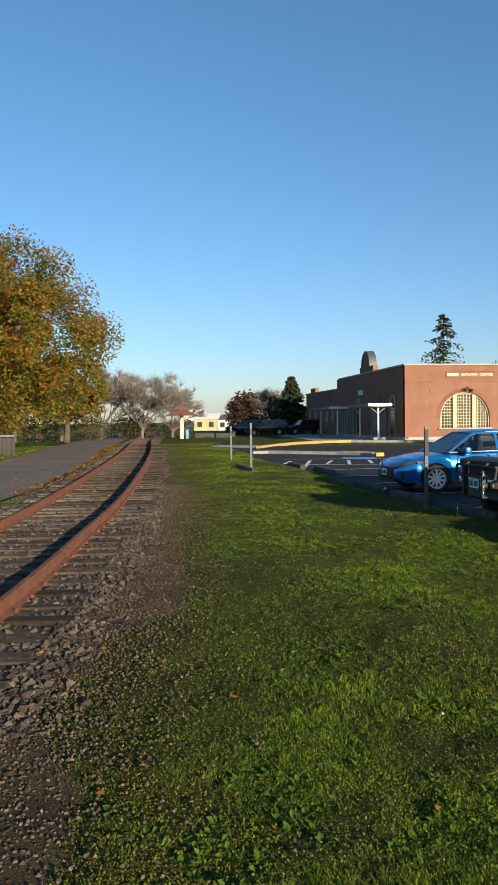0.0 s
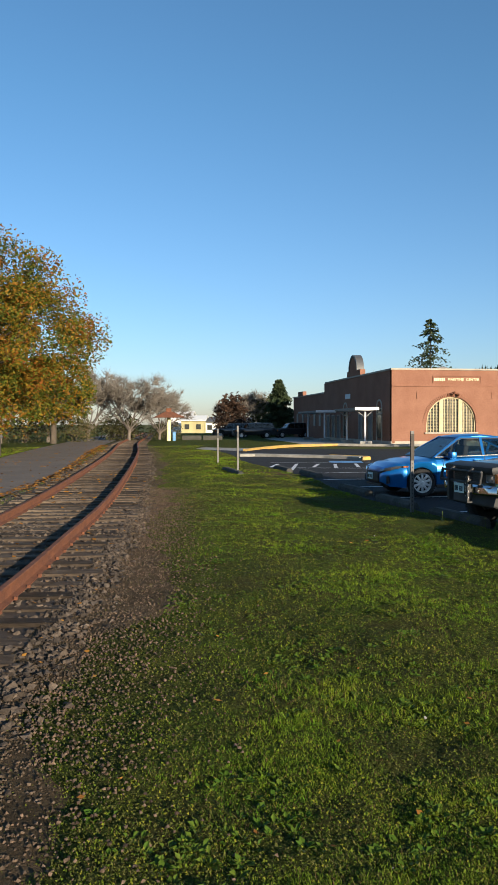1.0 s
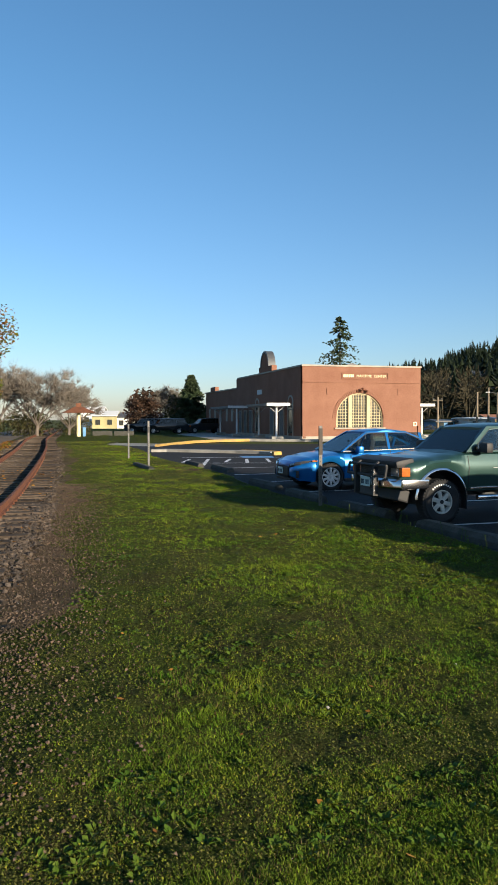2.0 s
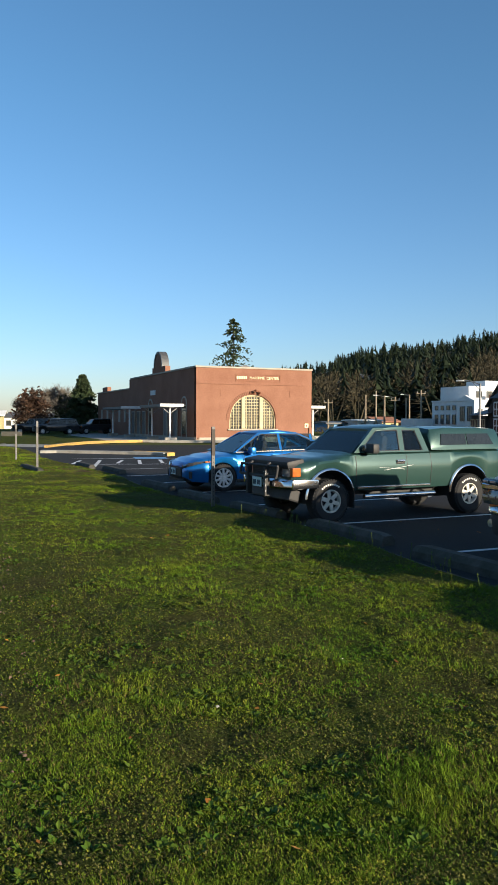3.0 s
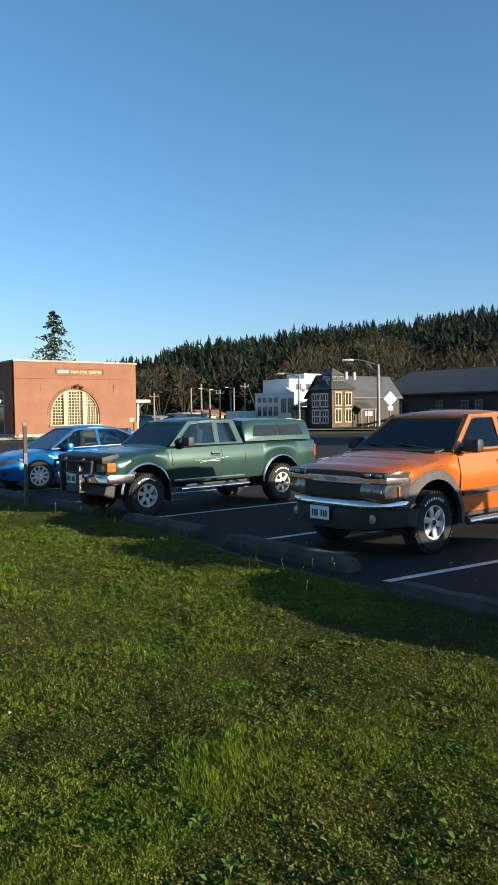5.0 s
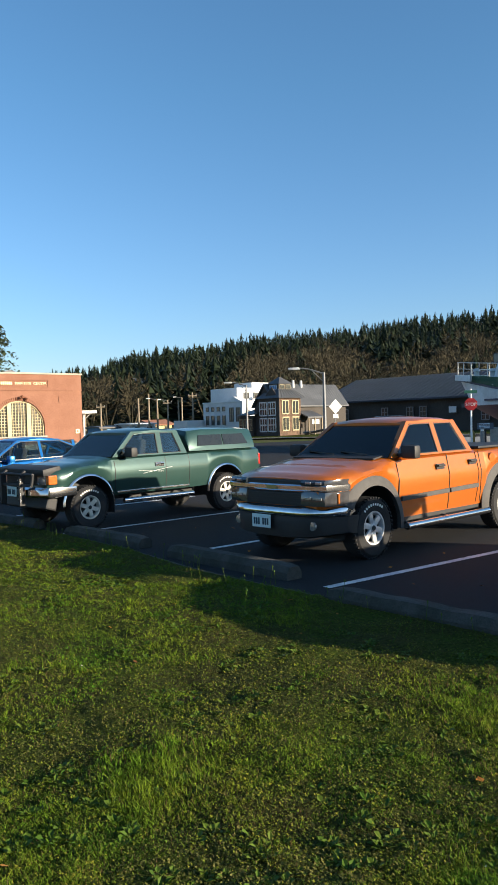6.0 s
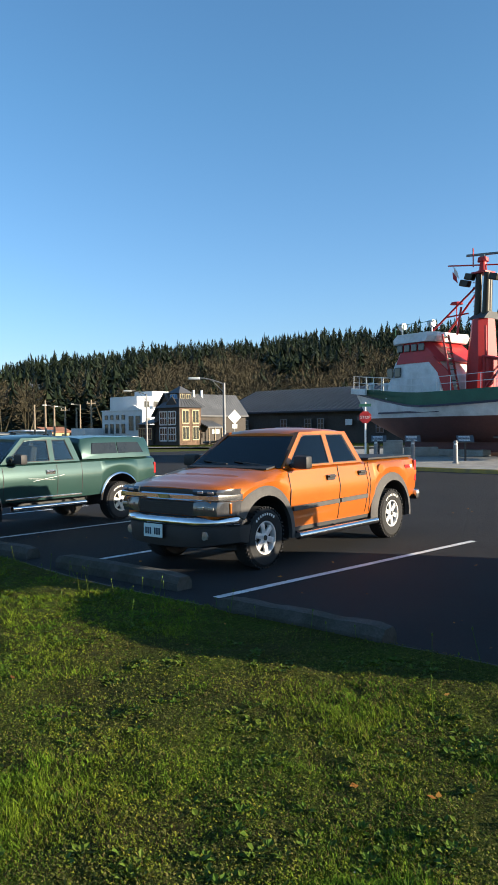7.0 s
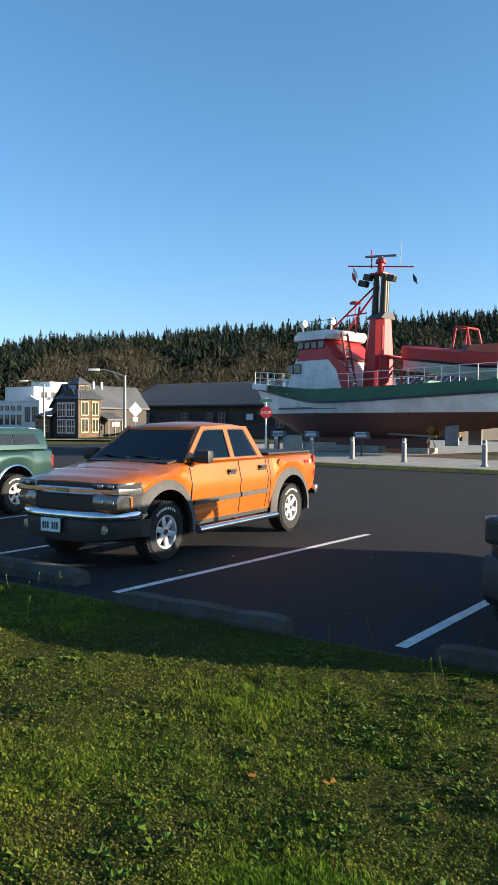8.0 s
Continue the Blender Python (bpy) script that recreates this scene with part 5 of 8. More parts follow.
    box(bm, (0.2, 10.4, 6.3), (0.5, 4.2, 0.7), bevel=0.02)
    rings = []
    for a in np.linspace(0, math.pi, 17):
        y, z = 10.4 + 1.25 * math.cos(a), 6.6 + 1.35 * math.sin(a)
        rings.append([(-0.08, y, z), (0.5, y, z), (0.5, 10.4, 6.6), (-0.08, 10.4, 6.6)])
    loft(bm, rings, caps=False)
    part("pediment", bm, M["brick"], t, "round-topped brick pediment")
    bm = B()
    rings = []
    for a in np.linspace(0, math.pi, 17):
        y, z = math.cos(a), math.sin(a)
        rings.append([(-0.14, 10.4 + 1.2 * y, 6.6 + 1.3 * z), (-0.14, 10.4 + 1.38 * y, 6.6 + 1.5 * z), (0.56, 10.4 + 1.38 * y, 6.6 + 1.5 * z), (0.56, 10.4 + 1.2 * y, 6.6 + 1.3 * z)])
    loft(bm, rings)
    part("pediment_coping", bm, M["slate"], t, smooth=True)
    bm = B()
    rings = []
    for a in np.linspace(0, math.pi, 17):
        x, z = 6.3 + 0.75 * math.cos(a), 6.05 + 0.6 * math.sin(a)
        rings.append([(x, 4.6, z), (x, 5.2, z), (6.3, 5.2, 6.0), (6.3, 4.6, 6.0)])
    loft(bm, rings, caps=False)
    part("roof_vent", bm, M["slate"], t, "round grey roof vent")
    bm = B()
    box(bm, (-0.04, 12.3, 4.3), (0.08, 1.5, 0.45), bevel=0.01)
    part("sign_panel", bm, M["offwhite"], t, "blank pale sign panel")
    for y in (3.0, 13.2):
        w = new("side_window")
        w.parent = t
        bm = B()
        rings = []
        for a in np.linspace(0, math.pi, 13):
            c, s = math.cos(a), math.sin(a)
            rings.append([(-0.05, y + 0.6 * c, 3.0 + 0.6 * s), (-0.05, y + 0.75 * c, 3.0 + 0.75 * s), (0.0, y + 0.75 * c, 3.0 + 0.75 * s), (0.0, y + 0.6 * c, 3.0 + 0.6 * s)])
        loft(bm, rings)
        for yy in (y - 0.67, y + 0.67):
            box(bm, (-0.03, yy, 1.6), (0.07, 0.15, 2.8))
        box(bm, (-0.03, y, 2.5), (0.06, 1.3, 0.12))
        part("window_frame", bm, M["cap"], w)
        bm = B()
        box(bm, (-0.012, y, 1.75), (0.02, 1.2, 2.5))
        part("pane", bm, M["winglass"], w)
    for y in (5.3, 8.2, 15.5, 17.5, 19.5):
        dr = new("side_door")
        dr.parent = t
        bm = B()
        box(bm, (-0.03, y, 1.25), (0.08, 1.05, 2.5), bevel=0.01)
        part("door_leaf", bm, M["slate"], dr)
        bm = B()
        for yy in (y - 0.55, y + 0.55):
            box(bm, (-0.05, yy, 1.3), (0.1, 0.09, 2.6))
        box(bm, (-0.05, y, 2.55), (0.1, 1.2, 0.1))
        part("door_frame", bm, M["cap"], dr)
    # rear, lower wing
    bm = B()
    box(bm, (5.3, 29.7, 2.5), (10.2, 16.6, 5.0))
    part("rear_wing", bm, M["brick"], t)
    bm = B()
    box(bm, (5.3, 29.7, 5.06), (10.4, 16.8, 0.14), bevel=0.02)
    part("wing_coping", bm, M["cap"], t)
    bm = B()
    box(bm, (0.3, 33.4, 5.35), (0.5, 2.6, 0.6), bevel=0.08)
    part("wing_pediment", bm, M["brick"], t)
    for y in (24.0, 26.5, 29.5, 32.5, 35.5):
        bm = B()
        box(bm, (0.17, y, 2.2), (0.1, 0.7, 1.5))
        part("wing_window", bm, M["cap"], t, "pale framed side window")
    return t


brick_building()


def platform_canopy(x, y, length, label):
    """Flat canopy with a raised rim on steel posts, beside the brick wall."""
    t = thing("canopy", label, "canopy", pose(x, y, 0, 0, 0, 13), "platform canopies")
    bm = B()
    rings = []
    for i in range(9):
        yy = -length / 2 + length * i / 8
        rings.append([(-0.95, yy, 2.78), (-0.98, yy, 2.98), (0.0, yy, 2.9), (0.95, yy, 2.98), (0.95, yy, 2.78), (0, yy, 2.72)])
    loft(bm, rings)
    part("canopy_roof", bm, M["greymetal"], t, "grey metal canopy roof")
    bm = B()
    box(bm, (0, -length / 2 - 0.04, 2.9), (2.0, 0.08, 0.24), bevel=0.02)
    part("fascia", bm, M["offwhite"], t, "white canopy edge")
    for yy in (-length / 2 + 0.5, length / 2 - 0.5):
        bm = B()
        tube(bm, (0, yy, 0.25), (0, yy, 2.75), 0.09, seg=10)
        part("post", bm, M["offwhite"], t)
        bm = B()
        box(bm, (0, yy, 0.14), (1.0, 0.7, 0.28), bevel=0.03)
        part("footing", bm, M["concrete"], t)
        for s in (-1, 1):
            bm = B()
            bar(bm, (0, yy, 2.2), (s * 0.7, yy, 2.76), 0.05)
            part("brace", bm, M["canopysteel"], t)
    return t


def at_hall(x, y):
    p = pose(6.3, 61, 0, 0, 0, 13) @ Vector((x, y, 0))
    return p.x, p.y


platform_canopy(*at_hall(-1.9, 3.6), 6.2, "white and grey platform canopy on posts beside the brick hall")
platform_canopy(*at_hall(-1.9, 17.5), 8.0, "grey platform canopy on posts further along the hall")
platform_canopy(*at_hall(11.9, 4.2), 5.0, "white-edged platform canopy at the far side of the hall")


# ---- buildings across the street ----
def grid_window(parent, x, y, z, w, h, face, frame_mat, glass, cols=2, rows=2):
    """Window standing 3 cm proud; face 'f': on the front (y const), 's': on the side (x const)."""
    win = new("window")
    win.parent = parent
    def at(u, v, su, sv, d, th):
        return ((x + u, y - d, z + v), (su, th, sv)) if face == "f" else ((x - d, y + u, z + v), (th, su, sv))
    bm = B()
    box(bm, *at(0, 0, w, h, 0.0, 0.04))
    part("pane", bm, glass, win)
    bm = B()
    b = min(w, h) * 0.09
    for s in (-1, 1):
        box(bm, *at(s * w / 2, 0, b, h + b, 0.03, 0.06))
        box(bm, *at(0, s * h / 2, w + b, b, 0.03, 0.06))
    for i in range(1, cols):
        box(bm, *at(-w / 2 + w * i / cols, 0, b * 0.8, h, 0.03, 0.05))
    for i in range(1, rows):
        box(bm, *at(0, -h / 2 + h * i / rows, w, b * 0.8, 0.03, 0.05))
    part("window_frame", bm, frame_mat, win)
    return win


def gable_roof(bm, x0, x1, y0, y1, ze, zr, along="x", over=0.4, th=0.15):
    if along == "x":
        ym = (y0 + y1) / 2
        for s, ya in ((-1, y0 - over), (1, y1 + over)):
            prism(bm, [(x0 - over, ya, ze), (x1 + over, ya, ze), (x1 + over, ym, zr), (x0 - over, ym, zr)], (0, 0, th))
    else:
        xm = (x0 + x1) / 2
        for s, xa in ((-1, x0 - over), (1, x1 + over)):
            prism(bm, [(xa, y0 - over, ze), (xa, y1 + over, ze), (xm, y1 + over, zr), (xm, y0 - over, zr)], (0, 0, th))


def roof_ribs(bm, x0, x1, ya, za, yb, zb, step):
    x = x0
    while x <= x1:
        bar(bm, (x, ya, za + 0.18), (x, yb, zb + 0.18), 0.06, 0.06)
        x += step


def slate_museum():
    t = thing("museum_building", "brick and dark timber building with a grey standing-seam roof", "building", pose(37.9, 66.8, 0.1, 0, 0, 13) @ Matrix.Diagonal((0.66, 0.66, 0.9, 1)))
    bm = B()
    box(bm, (2.3, 2.2, 2.15), (4.6, 4.4, 4.3))
    part("tower_wall", bm, M["rubble"], t, "rough brown brick corner tower")
    # thin sheet, darker than the brick, over the tower's left side
    bm = B()
    box(bm, (-0.04, 2.2, 2.15), (0.1, 4.5, 4.3))
    part("side_sheet", bm, M["darkwood"], t, "dark side wall")
    bm = B()
    prism(bm, [(-0.06, 0.2, 4.3), (-0.06, 4.6, 3.7), (-0.06, 1.6, 5.6)], (0.12, 0, 0))
    part("gable", bm, M["darkwood"], t)
    # tower hip roof and lantern
    bm = B()
    lo = [(-0.5, -0.5, 4.3), (5.1, -0.5, 4.3), (5.1, 5.0, 4.3), (-0.5, 5.0, 4.3)]
    hi = [(0.9, 1.0, 5.35), (3.6, 1.0, 5.35), (3.6, 3.6, 5.35), (0.9, 3.6, 5.35)]
    loft(bm, [lo, hi])
    part("tower_roof", bm, M["slate"], t)
    bm = B()
    for i in range(9):
        f = i / 8
        bar(bm, (-0.5 + 5.6 * f, -0.5, 4.36), (0.9 + 2.7 * f, 1.0, 5.41), 0.06)
    part("roof_ribs", bm, M["greymetal"], t)["kind"] = "stuff"
    bm = B()
    box(bm, (2.25, 2.3, 5.6), (2.6, 2.5, 0.75))
    part("lantern_wall", bm, M["darkwood"], t)
    bm = B()
    loft(bm, [[(0.7, 0.8, 5.97), (3.8, 0.8, 5.97), (3.8, 3.8, 5.97), (0.7, 3.8, 5.97)], [(2.1, 2.1, 6.8), (2.3, 2.1, 6.8), (2.3, 2.3, 6.8), (2.1, 2.3, 6.8)]])
    part("lantern_roof", bm, M["slate"], t)
    for x in (1.6, 2.9):
        grid_window(t, x, 1.03, 5.6, 0.9, 0.5, "f", M["cream"], M["winglass"], 2, 1)
    # lantern's side panes: flat blue colour instead of the dark glass
    grid_window(t, 0.93, 2.3, 5.6, 1.6, 0.5, "s", M["offwhite"], M["bluepaint"], 3, 1)
    for x in (1.25, 3.4):
        for z in (3.25, 1.35):
            grid_window(t, x, -0.03, z, 1.35, 1.5, "f", M["cream"], M["winglass"], 2, 1)
    for y in (1.6, 3.6):
        for z in (3.1, 1.25):
            grid_window(t, -0.12, y, z, 1.7, 1.5, "s", M["offwhite"], M["winglass"], 3, 2)
    # main hall behind
    bm = B()
    box(bm, (8.5, 3.9, 1.6), (16, 5.2, 3.2))
    prism(bm, [(0.48, 1.4, 3.2), (0.48, 6.4, 3.2), (0.48, 3.9, 5.8)], (0.1, 0, 0))
    part("hall_wall", bm, M["darkwood"], t)
    bm = B()
    gable_roof(bm, 0.6, 16.5, 1.3, 6.5, 3.3, 5.9)
    part("hall_roof", bm, M["slate"], t, "grey standing-seam roof")
    bm = B()
    roof_ribs(bm, 0.4, 16.6, 0.9, 3.2, 3.9, 5.9, 0.55)
    part("roof_ribs", bm, M["greymetal"], t)["kind"] = "stuff"
    for x in (6.5, 8.3):
        bm = B()
        tube(bm, (x, 3.6, 5.3), (x, 3.6, 6.5), 0.25, 0.2)
        part("roof_vent", bm, M["offwhite"], t)
    # porch with an orange-lit bay, and the low wing
    bm = B()
    prism(bm, [(4.7, -1.5, 1.95), (8.2, -1.5, 1.95), (8.2, 1.2, 2.7), (4.7, 1.2, 2.7)], (0, 0, 0.14))
    part("porch_roof", bm, M["slate"], t)
    for x in (5.0, 6.4, 8.0):
        bm = B()
        bar(bm, (x, -1.3, 0), (x, -1.3, 1.98), 0.18)
        part("porch_post", bm, M["polewood"], t)
    bm = B()
    box(bm, (6.6, -1.28, 1.5), (1.6, 0.06, 0.5))
    part("porch_sign", bm, M["offwhite"], t, "pale unreadable sign board")
    bm = B()
    box(bm, (2.0, 8.0, 1.2), (4.0, 3.4, 2.4))
    part("low_wing", bm, M["darkwood"], t)
    bm = B()
    prism(bm, [(-0.5, 5.4, 2.5), (-0.5, 10.0, 2.3), (4.5, 10.0, 3.2), (4.5, 5.4, 3.4)], (0, 0, 0.14))
    part("wing_roof", bm, M["slate"], t)
    for y in (7.0, 8.2, 9.3):
        grid_window(t, -0.03, y, 1.3, 0.9, 1.3, "s", M["cream"], M["winglass"], 2, 2)
    return t


M["rubble"] = mat("rubble", (0.16, 0.098, 0.062), 0.9, color2=(0.07, 0.045, 0.03), scale=2.2, fine=5, mix=0.45, bump=0.6, bump_scale=6)
slate_museum()


def long_shed():
    t = thing("timber_hall", "long dark timber hall with a blue-grey metal roof", "building", pose(52.0, 80.4, -0.3, 0, 0, 13) @ Matrix.Scale(1.2, 4))
    L = 36.0
    bm = B()
    box(bm, (6.0, -L / 2, 1.65), (11.6, L, 3.3))
    part("wall", bm, M["darkwood"], t, "dark-stained timber wall")
    bm = B()
    gable_roof(bm, 0, 12.0, -L, 0, 3.2, 5.7, "y", 0.6)
    part("roof", bm, M["blueroof"], t, "blue-grey metal roof")
    bm = B()
    y = -L
    while y < 0.4:
        bar(bm, (-0.6, y, 3.37), (6.0, y, 5.87), 0.05)
        y += 0.6
    part("roof_ribs", bm, M["blueroof"], t)["kind"] = "stuff"
    bm = B()
    prism(bm, [(0.2, 0.02, 3.2), (11.8, 0.02, 3.2), (6.0, 0.02, 5.6)], (0, 0.1, 0))
    part("gable", bm, M["darkwood"], t)
    for y in (-2.0, -3.4, -8.5, -11.5, -13, -19.5, -24):
        grid_window(t, -0.24, y, 1.9, 0.75, 1.3, "s", M["greymetal"], M["winglass"], 2, 3)
    for y, h in ((-16.2, 0.55), (-20.5, 0.55), (-18.0, 0.35)):
        bm = B()
        box(bm, (-0.26, y, 2.2 if h > 0.5 else 2.5), (0.06, 0.75 if h > 0.5 else 1.7, h), bevel=0.01)
        part("notice_board", bm, M["offwhite"] if h > 0.5 else M["slate"], t, "pale unreadable notice board")
    return t


long_shed()


def white_building():
    t = thing("white_building", "white two-storey stucco building with a stepped roofline", "building", pose(43.8, 86.8, 0, 0, 0, 13))
    bm = B()
    box(bm, (4.5, 4.2, 2.1), (9.0, 8.4, 4.2))
    part("wall", bm, M["offwhite"], t, "white stucco wall")
    bm = B()
    box(bm, (4.5, 4.2, 4.28), (9.2, 8.6, 0.16), bevel=0.02)
    part("cornice", bm, M["offwhite"], t)
    bm = B()
    prism(bm, [(-0.06, 0.2, 4.3), (-0.06, 3.2, 4.3), (-0.06, 1.7, 4.95)], (0.3, 0, 0))
    part("pediment", bm, M["offwhite"], t)
    bm = B()
    box(bm, (8.5, 9.5, 3.2), (8, 6, 6.4))
    box(bm, (11.0, 10.5, 6.8), (4, 4, 1.0))
    part("upper_block", bm, M["offwhite"], t, "white upper block")
    for x in (6.2, 8.0):
        grid_window(t, x, 6.46, 5.3, 0.9, 0.8, "f", M["slate"], M["winglass"], 1, 1)
    for y in (0.8, 2.2):
        grid_window(t, -0.05, y, 2.6, 0.8, 1.8, "s", M["slate"], M["winglass"], 2, 4)
    for y in (3.8, 5.0, 6.2, 7.4):
        grid_window(t, -0.05, y, 1.9, 0.6, 1.2, "s", M["slate"], M["winglass"], 1, 2)
        grid_window(t, -0.05, y, 3.4, 0.55, 0.55, "s", M["slate"], M["winglass"], 1, 1)
    bm = B()
    box(bm, (0.9, -0.04, 2.2), (0.7, 0.08, 2.0))
    part("door", bm, M["slate"], t)
    bm = B()
    for k in range(7):
        box(bm, (2.6 + k * 0.42, -0.04, 3.1), (0.26, 0.05, 0.28))
    part("wall_letters", bm, M["greymetal"], t, "faded lettering shown as bars")["kind"] = "stuff"
    bm = B()
    box(bm, (-1.6, 9.6, 1.0), (3, 3, 2.0))
    part("annex", bm, M["offwhite"], t)
    bm = B()
    box(bm, (7.5, 5.5, 4.7), (0.5, 0.5, 1.1))
    part("chimney", bm, M["brick"], t)
    return t


white_building()


def low_house(x, y, w, d, h, rz, wall, roof, label, ridge=1.6, z=0.0):
    t = thing("house", label, "house", pose(x, y, z, 0, 0, rz), "distant houses")
    bm = B()
    box(bm, (0, 0, h / 2 - 0.4), (w, d, h + 0.8))
    part("wall", bm, wall, t)
    bm = B()
    gable_roof(bm, -w / 2, w / 2, -d / 2, d / 2, h, h + ridge, "x", 0.4, 0.2)
    part("roof", bm, roof, t)
    for s in (-1, 1):
        bm = B()
        prism(bm, [(s * w / 2, -d / 2, h), (s * w / 2, d / 2, h), (s * w / 2, 0, h + ridge)], (-s * 0.15, 0, 0))
        part("gable", bm, wall, t)
    n = max(2, int(w / 2.6))
    for i in range(n):
        for zz in ([h * 0.5] if h < 4 else [h * 0.28, h * 0.72]):
            bm = B()
            box(bm, (-w / 2 + w * (i + 0.5) / n, -d / 2 - 0.03, zz), (0.9, 0.08, 1.0))
            part("window", bm, M["winglass"], t)
    return t


M["yellowwall"] = mat("yellowwall", (0.5, 0.44, 0.22), 0.8, scale=0.5, fine=6, mix=0.1)
low_house(36.4, 107, 4.6, 3, 1.6, 20, M["offwhite"], M["offwhite"], "low white commercial shed in the distance", 0.1)
low_house(31.5, 108, 3.2, 3, 1.2, 20, M["bluepaint"], M["slate"], "low blue shed in the distance", 0.2)
low_house(90, 262, 7, 6, 5.0, 40, M["yellowwall"], M["slate"], "pale yellow house on the hillside", 2.2, 11.0)
low_house(118, 268, 6, 6, 4.5, 40, M["offwhite"], M["slate"], "white house among trees on the hillside", 2.0, 13.0)
low_house(150, 262, 6, 6, 4.5, 50, M["brick"], M["slate"], "brown house among trees on the hillside", 2.0, 15.0)
low_house(46, 126, 5, 4, 1.4, 20, M["yellowwall"], M["brick"], "low tan building with a red roof", 0.8)
for x, y, w, d, h, m_, r_, lab in ((-22.6, 150, 4.6, 5, 2.3, M["yellowwall"], M["offwhite"], "pale yellow two-storey house"), (-26.2, 158, 4.2, 5, 3.3, M["offwhite"], M["offwhite"], "white two-storey house with a low roof"),
                                  (-18.6, 152, 3.6, 5, 2.0, M["offwhite"], M["slate"], "white house with a grey roof"), (-13.5, 156, 4, 6, 2.0, M["greymetal"], M["slate"], "grey house behind trees"), (-4, 150, 8, 6, 2.4, M["offwhite"], M["slate"], "white house behind the firs")):
    low_house(x, y, w, d, h, 0, m_, r_, lab, 0.9)

# ---- rescue boat on blocks ----
M["bottom"] = mat("bottom", (0.14, 0.055, 0.05), 0.7, color2=(0.1, 0.045, 0.042), scale=0.7, fine=8, mix=0.2)
M["boatgreen"] = mat("boatgreen", (0.03, 0.14, 0.09), 0.45, scale=0.8, fine=10, mix=0.12)
M["boatred"] = mat("boatred", (0.48, 0.022, 0.02), 0.5, color2=(0.4, 0.02, 0.02), scale=1, fine=10, mix=0.1)
M["boatwhite"] = mat("boatwhite", (0.76, 0.76, 0.75), 0.5, color2=(0.52, 0.52, 0.5), scale=0.9, fine=9, mix=0.06)
M["exhaust"] = mat("exhaust", (0.035, 0.03, 0.02), 0.45, 0.4, scale=2, fine=12, mix=0.3)
M["navy"] = mat("navy", (0.02, 0.025, 0.06), 0.5, scale=2, fine=12, mix=0.2)
M["bronze"] = mat("bronze", (0.35, 0.24, 0.12), 0.4, 0.9, scale=3, fine=20, mix=0.2)


